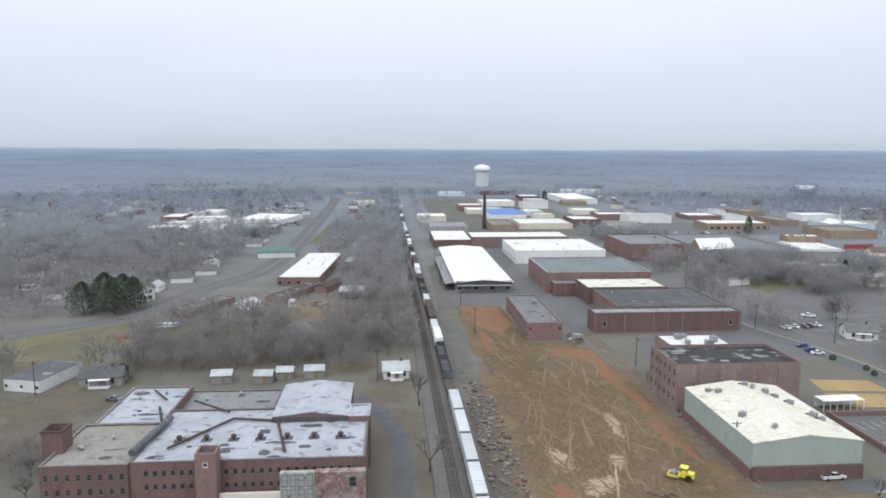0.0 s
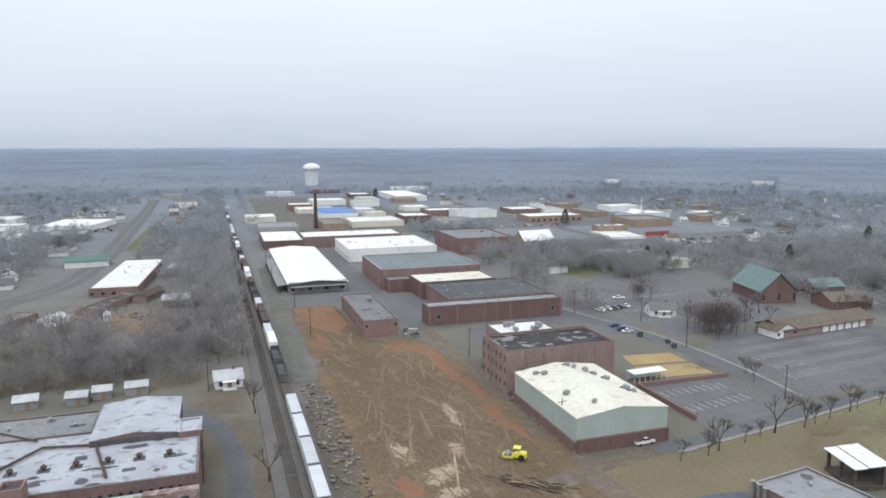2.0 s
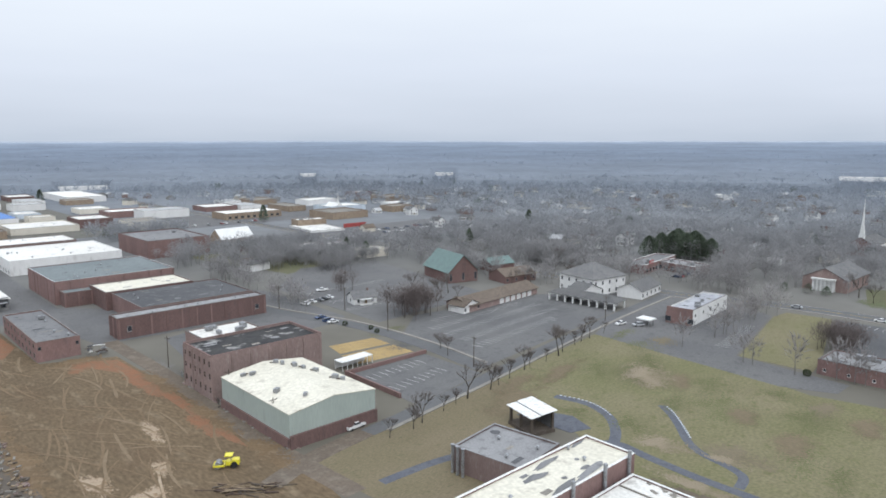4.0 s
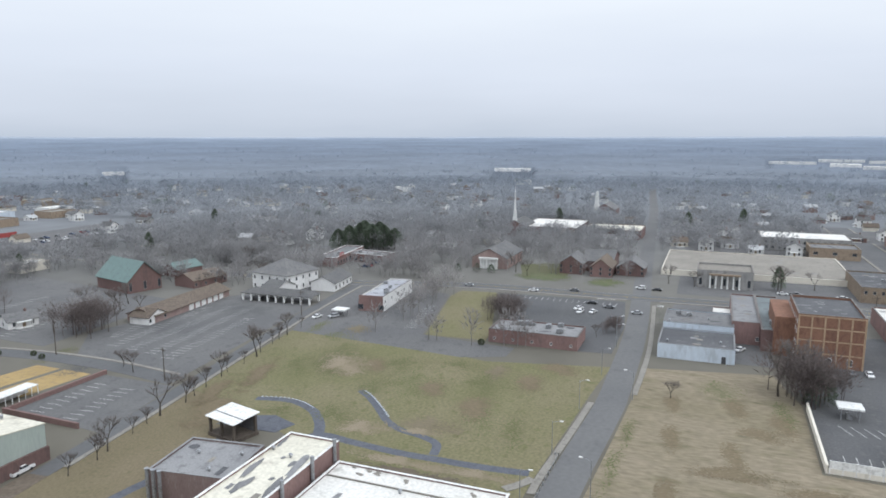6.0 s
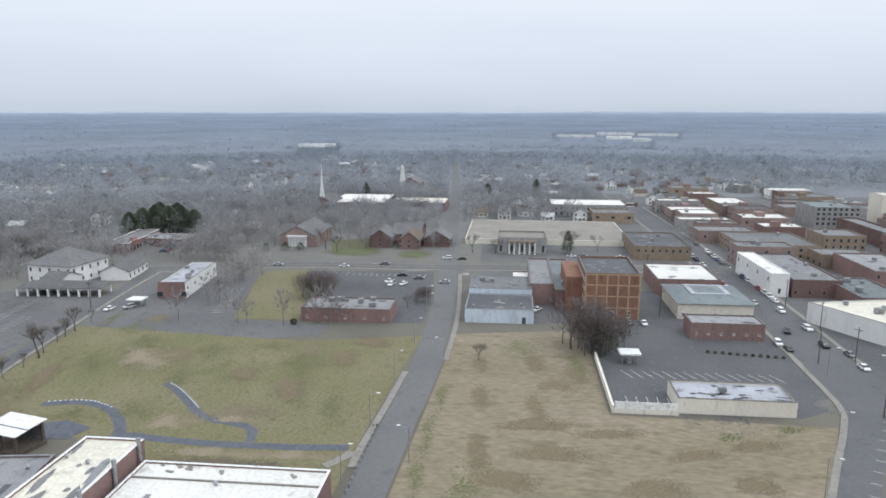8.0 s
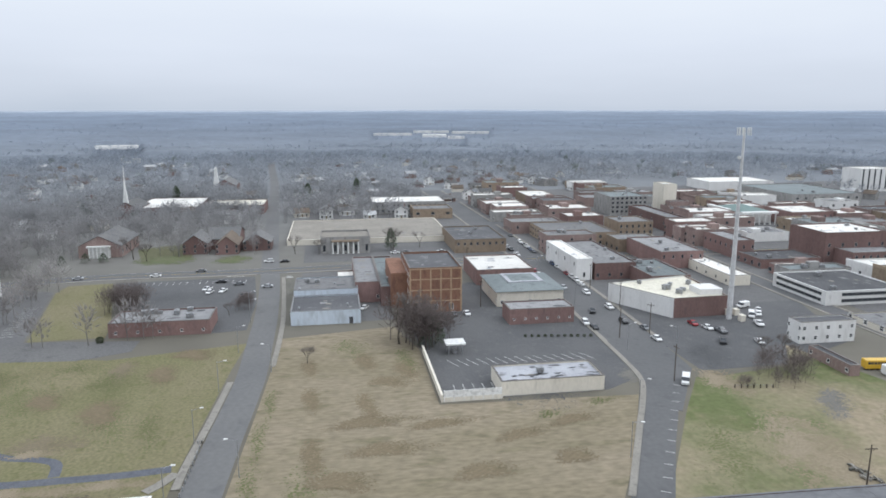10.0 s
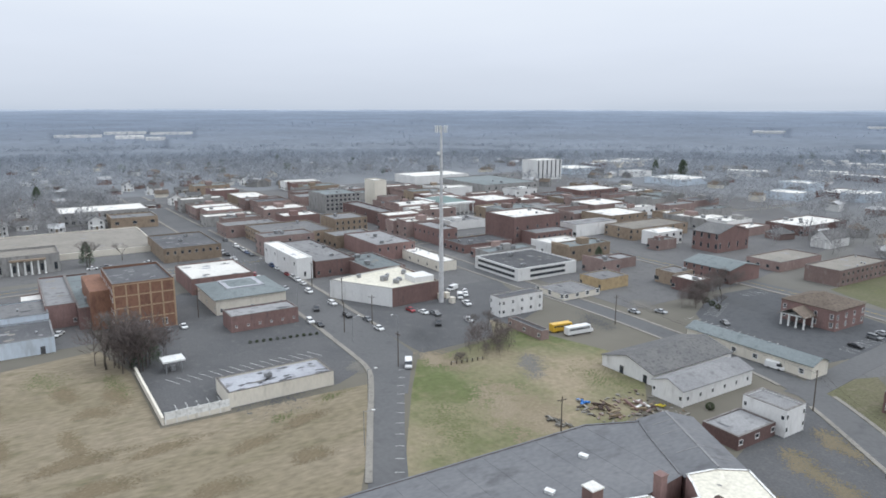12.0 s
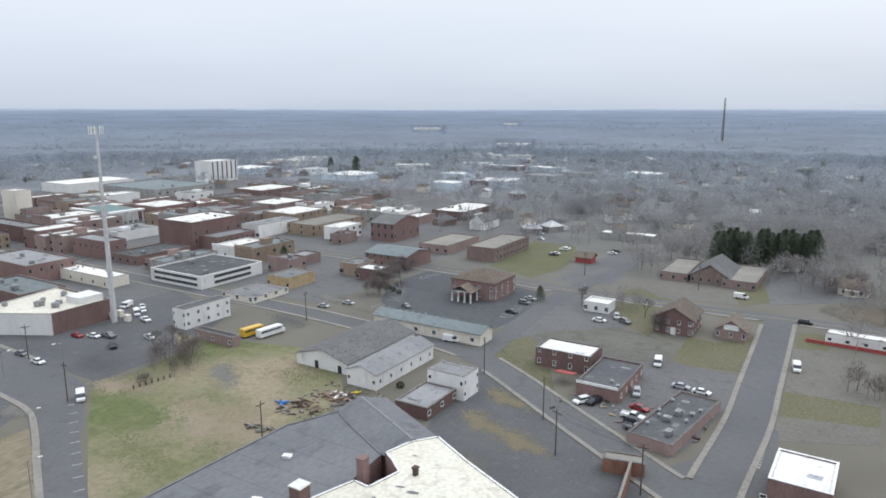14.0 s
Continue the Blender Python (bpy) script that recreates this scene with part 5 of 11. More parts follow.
ragged("lawn", "dull green band in the dry grass", 127, 18, 10, 3, -4, M["scrub_green"], 333)
ragged("lawn", "dull green band in the dry grass", 147, 18, 14, 2.6, -4, M["scrub_green"], 334)
ragged("lawn", "dull green band in the dry grass", 167, 17, 12, 2.4, -3, M["scrub_green"], 335)
ragged("lawn", "dull green band in the dry grass", 150, -51, 3, 6, 20, M["scrub_green"], 336)
ragged("lawn", "dull green band in the dry grass", 155.5, -66, 3, 7, 20, M["scrub_green"], 337)
ragged("lawn", "dull green band in the dry grass", 112, 12, 5, 7, 0, M["scrub_green"], 338)
ragged("lawn", "worn tan grass between the path and the mill", 131.5, 62, 2.6, 16, 0, M["bleached"], 140)
ragged("lawn", "worn tan grass between the path and the mill", 132, 44, 2.4, 10, 0, M["bleached"], 141)
ragged("yard", "bare brown soil along the mill wall", 127, 58, 2.4, 16, 0, M["leaf_litter"], 142)
ragged("lawn", "pale worn ring beside the curved path", 145, 79, 5, 8, 20, M["bleached"], 143)
ragged("lawn", "pale worn grass beside the curved path", 147.5, 64, 2.2, 7, 0, M["bleached"], 144)
ragged("lawn", "pale worn grass at the field edge", 186, 108, 14, 9, 30, M["bleached"], 145)
ragged("yard", "clay spread past the edge of the site", 29, 135, 4, 16, 0, M["dirt_patch"], 200)
ragged("yard", "clay spread past the edge of the site", 30, 170, 4, 18, 0, M["dirt_patch"], 201)
ragged("yard", "clay spread past the edge of the site", 30, 205, 3.5, 18, 0, M["dirt_patch"], 202)
ragged("yard", "clay spread past the edge of the site", 31, 245, 3.5, 18, 0, M["dirt_patch"], 203)
ragged("yard", "clay spread past the edge of the site", 31, 285, 3.5, 16, 0, M["dirt_patch"], 204)
ragged("yard", "clay spread past the edge of the site", 73, 170, 3, 18, 0, M["dirt_patch"], 205)
ragged("yard", "clay spread past the edge of the site", 73, 205, 3, 16, 0, M["dirt_patch"], 206)
ragged("yard", "clay spread past the edge of the site", 74, 140, 4, 12, 0, M["dirt_patch"], 207)
ragged("yard", "clay spread past the edge of the site", 60, 243, 9, 5, 0, M["dirt_patch"], 208)
ragged("yard", "clay spread past the edge of the site", 52, 108, 20, 5, 0, M["dirt_patch"], 209)

build_pavements()


def stall_lines(label, x, y, rot, n, pitch, length, lean=0.0):
    """White parking-bay lines on a lot."""
    bm = bmesh.new()
    for k in range(n):
        m = pose(k * pitch, 0, 0, 0, 0, lean)
        box(bm, -0.08, 0.08, 0, length, 0.0, 0.008, 0, m)
    ob = part("road_marking", bm, M["paint"], None)
    ob.matrix_basis = pose(x, y, surface_z(x, y) + 0.03, 0, 0, rot)
    return tagged(ob, label, "road marking", kind="structure")


stall_lines("faded white parking bay lines", 166, -30, -90, 7, 2.6, 5.0)
stall_lines("faded white angled parking bay lines", 184, -34, -90, 15, 2.9, 6.0, 25)
for x, y, n in ((170, 163, 20), (172, 172, 24), (173, 181.5, 24), (174, 190.5, 22), (182, 199.5, 16)):
    stall_lines("faded white parking bay lines", x, y, 7, n, 2.7, 4.8)
for x, y, rot, n in ((168, 238, 4, 18), (170, 255, 4, 18), (172, 276, 4, 18), (122, 150, 8, 9), (122, 162, 4, 9), (96, 228, 4, 16), (233, 104, 9, 14)):
    stall_lines("faded white parking bay lines", x, y, rot, n, 2.7, 4.6)
stall_lines("white parking bay lines", 150, -196, 178, 14, 2.7, 5.0)
stall_lines("white kerbside bay marks", 154, -76.6, 152.4, 9, 5.6, 1.9, 0)
stall_lines("white kerbside bay marks", 112, -62.2, -29.5, 11, 5.6, 1.9, 0)
stall_lines("white parking bay lines", 300, 38, 90, 16, 2.7, 4.8)


# ---- trees ----
# white sheds far out; the farthest get gaps cut along the camera's sight line
FAR_SHEDS = [(1803, -157, 99, 30), (1932, -275, 98, 40), (1873, -375, 101, 30), (500, -918, 52, 20), (432, -907, 60, 22), (408, -755, 39, 18), (1715, -253, 59, 60), (1622, -291, 40, 40), (1095, -1718, 79, 60), (1064, -2211, 55, 50), (946, 1020, 39, 25), (726, 1171, 31, 20), (1341, 384, 72, 30), (300, 1094, 65, 20), (646, -728, 62, 25), (463, -693, 41, 20), (559, -1175, 63, 30), (834, 389, 22, 20), (1022, 276, 26, 25)]


def bare_tree_mesh(seed, height, spread, twigs):
    """A leafless tree: tapered trunk, forked limbs and sprays of fine twigs; returns trunk and crown meshes."""
    r = random.Random(seed)
    bt, bc = bmesh.new(), bmesh.new()
    tips = []

    def grow(p, v, ln, rad, depth):
        n = 2
        q = p
        for k in range(n):
            v = (v + Vector((r.uniform(-0.16, 0.16), r.uniform(-0.16, 0.16), r.uniform(-0.04, 0.12)))).normalized()
            e = q + v * ln / n
            tube(bt, q, e, rad * (1 - 0.35 * k / n), rad * (1 - 0.35 * (k + 1) / n), 6 if depth < 2 else 4, 0, False)
            q = e
        if depth >= 4 or rad < 0.02:
            tips.append((q, v))
            return
        kids = r.choice((2, 3, 3)) if depth < 3 else 2
        a0 = r.uniform(0, 6.28)
        for k in range(kids):
            ang = a0 + 2 * math.pi * k / kids + r.uniform(-0.4, 0.4)
            side = Vector((math.cos(ang), math.sin(ang), 0))
            w = (v * r.uniform(0.75, 1.1) + side * r.uniform(0.45, 0.85) * spread).normalized()
            grow(q, w, ln * r.uniform(0.62, 0.82), rad * r.uniform(0.55, 0.7), depth + 1)
            if depth > 0:
                tips.append((q, w))

    grow(Vector((0, 0, -0.2)), Vector((0, 0, 1)), height * 0.3, height * 0.023, 0)
    for q, v in tips:
        for k in range(twigs):
            d = (v + Vector((r.uniform(-0.9, 0.9), r.uniform(-0.9, 0.9), r.uniform(-0.3, 0.9)))).normalized()
            ln = height * r.uniform(0.05, 0.13)
            s = d.orthogonal().normalized() * height * r.uniform(0.0016, 0.0034)
            bc.faces.new([bc.verts.new(x) for x in (q - s, q + s, q + d * ln)])
            m2 = q + d * ln * 0.5
            d2 = (d + Vector((r.uniform(-1, 1), r.uniform(-1, 1), r.uniform(-0.4, 0.7)))).normalized()
            bc.faces.new([bc.verts.new(x) for x in (m2 - s * 0.8, m2 + s * 0.8, m2 + d2 * ln * 0.7)])
    return bt, bc


def bare_tree(seed, height, spread=0.8, twigs=4, label="bare winter tree with fine grey-brown twigs"):
    t = thing("tree", 0, 0, 0, 0, label, "tree", "bare trees of the town")
    bt, bc = bare_tree_mesh(seed, height, spread, twigs)
    part("trunk", bt, M["bark"], t)
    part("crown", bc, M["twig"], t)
    return t


def conifer(seed, height, width, label="dark green evergreen conifer with ragged outline", sprays=900):
    t = thing("tree", 0, 0, 0, 0, label, "tree", "evergreens of the town")
    r = random.Random(seed)
    bm = bmesh.new()
    tube(bm, (0, 0, -0.2), (0, 0, height * 0.9), height * 0.02, height * 0.004, 6)
    part("trunk", bm, M["bark"], t)
    bm = bmesh.new()
    for k in range(sprays):
        f = r.random() ** 0.8
        z = height * (0.1 + 0.9 * f)
        rad = width / 2 * (1 - f * f) ** 0.75 * r.uniform(0.35, 1.15)
        a = r.uniform(0, 6.283)
        c = Vector((rad * math.cos(a), rad * math.sin(a), z))
        o = Vector((math.cos(a + r.uniform(-0.6, 0.6)), math.sin(a + r.uniform(-0.6, 0.6)), r.uniform(-0.5, 0.5))).normalized()
        s = o.orthogonal().normalized() * height * 0.022
        bm.faces.new([bm.verts.new(v) for v in (c - s - o * height * 0.02, c + s - o * height * 0.02, c + o * height * 0.05)])
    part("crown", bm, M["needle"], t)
    return t


def shrub(seed, size, label="rounded clipped evergreen shrub"):
    t = thing("shrub", 0, 0, 0, 0, label, "shrub", "clipped shrubs")
    r = random.Random(seed)
    bm = bmesh.new()
    for k in range(420):
        v = Vector((r.gauss(0, 1), r.gauss(0, 1), r.gauss(0, 1))).normalized() * r.uniform(0.75, 1.05)
        c = Vector((v.x * size / 2, v.y * size / 2, size * 0.42 + v.z * size * 0.45))
        o = (v + Vector((r.uniform(-0.6, 0.6), r.uniform(-0.6, 0.6), r.uniform(-0.6, 0.6)))).normalized()
        s = o.orthogonal().normalized() * size * 0.07
        bm.faces.new([bm.verts.new(x) for x in (c - s, c + s, c + o * size * 0.13)])
    part("foliage", bm, M["shrub"], t)
    bm = bmesh.new()
    for a in range(4):
        tube(bm, (0, 0, -0.1), (size * 0.2 * math.cos(a * 1.6), size * 0.2 * math.sin(a * 1.6), size * 0.5), size * 0.03, size * 0.01, 5)
    part("stem", bm, M["bark"], t)
    return t


CLEAR = [(-95, -14, 285, 372), (-150, -95, 225, 300), (-112, -62, 290, 400), (-100, -50, 380, 700), (8, 24, -60, 4000), (24, 150, 100, 600), (74, 220, 20, 150), (90, 330, -100, 30), (60, 330, -200, -60), (150, 330, -330, -180), (226, 330, 20, 110),
         (150, 300, 120, 215), (320, 455, -400, 30), (455, 640, -400, -70), (-12, 30, 100, 200), (-85, -8, 110, 200), (220, 450, 395, 690), (0, 100, -300, -90), (-75, -50, 380, 1500),
         (160, 260, 215, 345), (150, 225, 430, 520), (40, 260, 560, 1000), (330, 430, -30, 140), (330, 385, 175, 235), (95, 260, -345, -180), (226, 640, -430, -95)]
LIGHT = [(-260, -60, 560, 760), (330, 700, -560, -400), (100, 330, -560, -330), (30, 330, 560, 1250), (-110, -20, 640, 1400), (-80, 0, -400, -220)]


def inside(zones, x, y):
    return any(a < x < b and c < y < d for a, b, c, d in zones)


def wood(label, count, seed, pick, hmin, hmax, sprays, material, width=(0.035, 0.08), trunk=True, keep=None, rise=1.1):
    """A stand of leafless trees as one mesh: thin trunks, limbs and clouds of twig slivers with gaps."""
    r = random.Random(seed)
    spots = []
    tries = 0
    while len(spots) < count and tries < count * 12:
        tries += 1
        x, y = pick(r)
        if keep is None or keep(x, y, r):
            spots.append((x, y, terrain(x, y)))
    if not spots:
        return None
    g = np.random.default_rng(seed)
    base = np.array(spots)
    n = len(base)
    h = g.uniform(hmin, hmax, n)
    cr = h * g.uniform(0.24, 0.38, n)
    tris = []
    if trunk:
        w = h * 0.012
        top = base + np.stack([g.uniform(-0.6, 0.6, n), g.uniform(-0.6, 0.6, n), h * 0.85], 1)
        for ax, ay, bx, by in ((-1, 0, 1, -1), (1, -1, 0, 1), (0, 1, -1, 0)):
            p = base + np.stack([ax * w, ay * w, -0.3 + 0 * w], 1)
            q = base + np.stack([bx * w, by * w, -0.3 + 0 * w], 1)
            tris.append(np.stack([p, q, top], 1))
        for k in range(6):
            an = g.uniform(0, 6.283, n)
            z0 = h * g.uniform(0.25, 0.6, n)
            p = base + np.stack([0 * w, 0 * w, z0 - w], 1)
            q = base + np.stack([0 * w, 0 * w, z0 + w], 1)
            e = base + np.stack([cr * 0.8 * np.cos(an), cr * 0.8 * np.sin(an), z0 + h * g.uniform(0.15, 0.35, n)], 1)
            tris.append(np.stack([p, q, e], 1))
    m = n * sprays
    idx = np.repeat(np.arange(n), sprays)
    an, u, q = g.uniform(0, 6.283, m), g.uniform(-1, 1, m), g.random(m) ** 0.45
    s = np.sqrt(1 - u * u)
    off = np.stack([cr[idx] * q * s * np.cos(an), cr[idx] * q * s * np.sin(an), h[idx] * (0.62 + 0.38 * q * u)], 1)
    c = base[idx] + off
    d = np.stack([off[:, 0] / cr[idx] + g.uniform(-0.5, 0.5, m), off[:, 1] / cr[idx] + g.uniform(-0.5, 0.5, m), g.uniform(0.06 - 0.06 / rise, 1, m) * rise], 1)
    d /= np.linalg.norm(d, axis=1)[:, None] + 1e-6
    ln, wd, tw = h[idx] * g.uniform(0.09, 0.2, m), h[idx] * g.uniform(width[0], width[1], m), g.uniform(0, 6.283, m)
    sd = np.stack([wd * np.cos(tw), wd * np.sin(tw), wd * 0.36 * min(1, rise)], 1)
    tris.append(np.stack([c - sd, c + sd, c + d * ln[:, None]], 1))
    vs = np.concatenate(tris).reshape(-1, 3).astype(np.float32)
    nt = len(vs) // 3
    me = bpy.data.meshes.new("woodland")
    me.vertices.add(len(vs))
    me.vertices.foreach_set("co", vs.ravel())
    me.loops.add(nt * 3)
    me.loops.foreach_set("vertex_index", np.arange(nt * 3, dtype=np.int32))
    me.polygons.add(nt)
    me.polygons.foreach_set("loop_start", np.arange(0, nt * 3, 3, dtype=np.int32))
    me.update(calc_edges=True)
    me.materials.append(material)
    return tagged(new("woodland", me), label, "woodland", kind="stuff")


# distance, bearing and half-angle of each gap as the camera looks at it
SIGHT_GAPS = [(math.hypot(x, y), math.atan2(x, y), 0.55 * w / math.hypot(x, y)) for x, y, w, dd in FAR_SHEDS if math.hypot(x, y) > 1000]


def canopy_relief(x, y):
    """How high the tree tops stand: stands of taller and lower wood, cut low along the camera's sight line to far
    sheds.
    """
    v = noise.noise(Vector((x * 0.004, y * 0.004, 1.7))) * 3.0 + noise.noise(Vector((x * 0.018, y * 0.018, 5.1))) * 2.6 + noise.noise(Vector((x * 0.06, y * 0.06, 9.3))) * 2.2
    d, a = math.hypot(x, y), math.atan2(x, y)
    for sd, sa, half in SIGHT_GAPS:
        if sd - 420 < d < sd + 60 and abs(a - sa) < half:
            return 0.6 + 0.2 * v
    return 10.5 + v


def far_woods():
    """The unbroken tree tops of the distant hills, as one rough crown surface."""
    rings, r = [], 1080.0
    while r < 4830:
        rings.append(r)
        r += 9 + (r - 1080) * 0.012
    n = 900
    verts, faces = [], []
    for i, d in enumerate(rings):
        for k in range(n + 1):
            a = radians(-50 + 242 * (k + 0.5 * (i % 2)) / n)
            x, y = d * math.sin(a), d * math.cos(a)
            z = terrain(x, y) + (canopy_relief(x, y) if i else -1.0)
            verts.append((x, y, z))
    for i in range(len(rings) - 1):
        for k in range(n):
            o = i * (n + 1) + k
            faces.append((o, o + 1, o + n + 2, o + n + 1))
    me = bpy.data.meshes.new("woodland")
    me.from_pydata(verts, [], faces)
    me.polygons.foreach_set("use_smooth", [True] * len(faces))
    me.update()
    # the tree tops' blue-grey is haze painted into their colour
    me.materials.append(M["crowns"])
    tagged(new("woodland", me), "wooded hills with a blue-grey haze tint reaching the horizon", "woodland", kind="stuff")


def polar(r0, r1, a0, a1):
    def pick(r):
        d = math.sqrt(r.uniform(r0 * r0, r1 * r1))
        a = radians(r.uniform(a0, a1))
        return d * math.sin(a), d * math.cos(a)
    return pick


def rect_pick(x0, x1, y0, y1):
    return lambda r: (r.uniform(x0, x1), r.uniform(y0, y1))


def town_keep(p_light):
    return lambda x, y, r: not inside(CLEAR, x, y) and (r.random() < p_light or not inside(LIGHT, x, y)) and (math.hypot(x, y) > 900 or free(x, y, 1.5, 1.5, 1.0))



# ---- buildings ----
b = flat_building("mill_building", "derelict brick mill wing with tan roof", -59.9, 140.7, 16.6, 20.6, 10.8, 0, wall="brick", roof="mem_tan", par=0.25, units=0, vents=4)
windows(b, 16.6, 20.6, "f", 8, (2,5,8), .9, 1.3)
b = flat_building("mill_building", "derelict brick mill with patchy silver roof", -28.7, 144.7, 45.8, 27.4, 10.8, 0, wall="brick", roof="mem_silver", par=0.25, vents=0)
windows(b, 45.8, 27.4, "f", 24, (5.4,8.2), .9, 1.2)
b = flat_building("mill_building", "derelict brick mill wing with silver roof", -58.9, 163.0, 14.8, 24.1, 10.8, 0, wall="brick", roof="mem_silver", par=0.25, vents=2)
b = flat_building("mill_building", "derelict brick mill wing with grey roof", -41.2, 170.1, 24.6, 13.7, 8.8, 0, wall="brick", roof="mem_grey", par=0.25, vents=3)
b = gable_building("warehouse", "pale green metal warehouse with white low-gabled roof", 90.6, 155.1, 25.1, 35.5, 8.5, 1.6, 0, along="y", wall="green_wall", roof="mem_cream", over=0.15)
b = flat_building("mill_building", "fire-damaged three-storey brick mill with charred roof", 95.9, 188.2, 35.8, 18.9, 12.3, 0, wall="brick_pale", roof="burnt", par=0.7, piers="fl", coping="brick")
windows(b, 35.8, 18.9, "l", 6, (2, 6, 9.6), 1.2, 1.8, frame_key="brick_pale")
b = flat_building("mill_building", "white-roofed rear wing of burnt brick mill", 95.0, 205.9, 20.1, 14.3, 11.7, 0, wall="brick_pale", roof="mem_white", par=0.3, units=5)
b = flat_building("mill_building", "long low red brick mill with grey roof", 108.9, 264.5, 59.8, 8.7, 7.5, 0, wall="brick", roof="mem_grey", par=0.4, piers="fl", vents=5)
windows(b, 59.8, 8.7, "f", 2, (2.5,), 1.6, 2)
b = flat_building("mill_building", "brick mill wing with sagging black tar roof", 116.1, 291.7, 47.0, 36.3, 7.1, 0, wall="brick", roof="mem_black", par=0.3, vents=4)
b = flat_building("mill_building", "brick mill wing with cream coated roof", 109.3, 320.5, 38.2, 22.2, 7.7, 0, wall="brick", roof="mem_cream", par=0.3)
b = flat_building("warehouse", "large brick warehouse with teal-grey flat roof", 103.6, 359.4, 53.0, 47.9, 10.2, 0, wall="brick", roof="mem_teal", par=0.3, vents=8, piers="fl", coping="tin")
b = flat_building("warehouse", "small brick annex with teal-grey roof", 87.2, 333.5, 16.7, 11.8, 6.3, 0, wall="brick", roof="mem_teal", par=0.2, piers="f")
b = flat_building("warehouse", "white metal-sided hall with white flat roof", 105.9, 451.9, 57.5, 54.3, 8.1, 0, wall="white_wall", roof="mem_white", par=0.15, vents=9, coping="trim_white")
windows(b, 57.5, 54.3, "l", 8, (1,), 1.5, 2)
b = flat_building("warehouse", "tall red brick warehouse with grey roof", 171.3, 456.5, 39.4, 52.9, 10.6, 0, wall="brick", roof="mem_grey", par=0.6, units=2, vents=4)
b = gable_building("loading_shed", "long loading shed with white roof beside the tracks", 45.9, 402.8, 28.5, 124.1, 4.9, 1.2, 0, along="y", wall="grey_wall", roof="mem_white", over=0.8)
windows(b, 28.5, 124.1, "f", 4, (1.2,), 2, 1.4)
bm = bmesh.new()
box(bm, -13.6, 13.6, -65.2, -62.1, 3.4, 3.6)
part("front_canopy", bm, M["mem_grey"], b, "low grey canopy over the loading bay")
bm = bmesh.new()
box(bm, -5.2, 0, -58, 30, 0, 0.16, 0, pose(-14.4, 0, 3.9, 0, -8, 0))
part("lean_to_roof", bm, M["mem_grey"], b, "long grey lean-to roof")
for k in range(12):
    bm = bmesh.new()
    box(bm, -19.2, -18.95, -57 + 7.8 * k, -56.75 + 7.8 * k, -0.3, 3.2)
    part("lean_to_post", bm, M["timber"], b)
bm = bmesh.new()
box(bm, -14.3, 14.3, -62.2, -62.06, 2.6, 5.6)
part("gable_sheet", bm, M["mem_black"], b, "dark sheeted gable front")
b = flat_building("warehouse", "white-roofed brick warehouse end beside the tracks", 43.5, 522.9, 27.7, 58.7, 5.9, 0, wall="brick", roof="mem_white", par=0.3)
b = flat_building("warehouse", "long brick warehouse with white roof", 93.1, 509.6, 71.6, 30.4, 7.8, 0, wall="brick_pale", roof="mem_white", par=0.2, vents=5)
b = flat_building("mill_office", "two-storey brick building at the edge of the cleared site", 57.2, 275.3, 13.2, 49.6, 6.4, 0, wall="brick", roof="mem_grey", par=0.4, vents=3, units=1)
windows(b, 13.2, 49.6, "l", 9, (1,4.2), 1.6, 1.6)
windows(b, 13.2, 49.6, "f", 2, (4,), 1, 1.2)
b = flat_building("shop_building", "long white-roofed brick shop beside the highway", -46.5, 404.7, 22.4, 87.9, 4.2, -4, wall="brick", roof="mem_white", par=0.3, vents=3)
windows(b, 22.4, 87.9, "f", 5, (.8,), 2, 1.8)
b = flat_building("warehouse", "wide white-roofed industrial building", -120.1, 684.8, 46.4, 61.6, 4.6, -12, wall="white_wall", roof="mem_white", par=0.2)
b = flat_building("warehouse", "narrow white-roofed industrial building", -148.8, 591.8, 9.8, 65.9, 3.8, -2, wall="cream_wall", roof="mem_white", par=0.2)
b = flat_building("warehouse", "white-roofed industrial shed among bare trees", -187.9, 597.8, 36.5, 29.7, 4.8, -2, wall="cream_wall", roof="mem_white", par=0.2)
b = flat_building("warehouse", "white-roofed industrial shed with white walls", -178.3, 628.6, 36.0, 19.1, 5.8, 0, wall="white_wall", roof="mem_white", par=0.2)
b = flat_building("warehouse", "white-roofed industrial shed with white walls", -175.2, 672.0, 35.6, 22.0, 5.8, 0, wall="white_wall", roof="mem_white", par=0.2)
b = flat_building("shop_building", "tall white-painted street block with white roof", 297.2, -105.5, 42.8, 7.1, 9.2, 180, wall="white_wall", roof="mem_white", par=0.25, coping="trim_white")
windows(b, 42.8, 7.1, "f", 4, (6,), 1.1, 1.5)
windows(b, 42.8, 7.1, "r", 1, (1.5,), 1, 2)
windows(b, 42.8, 7.1, "b", 3, (5,), 1, 1.4)
b = flat_building("shop_building", "brick shop block with dark grey roof", 301.4, -119.5, 52.3, 18.6, 6.9, 180, wall="brick", roof="mem_grey", par=0.4, units=2)
windows(b, 52.3, 18.6, "r", 4, (1.5,), 1.1, 1.4)
windows(b, 52.3, 18.6, "l", 4, (1.5,), 1.1, 1.4)
b = flat_building("shop_building", "brick shop block with teal-grey roof", 270.9, -134.7, 32.2, 16.9, 5.6, 180, wall="brick", roof="mem_teal", par=0.4, units=3)
b = flat_building("shop_building", "deep red brick block with grey roof", 309.9, -158.5, 38.1, 20.9, 7.5, 180, wall="brick", roof="mem_grey", par=0.5, units=2)
windows(b, 38.1, 20.9, "r", 5, (4.8,), 1, 1.6)
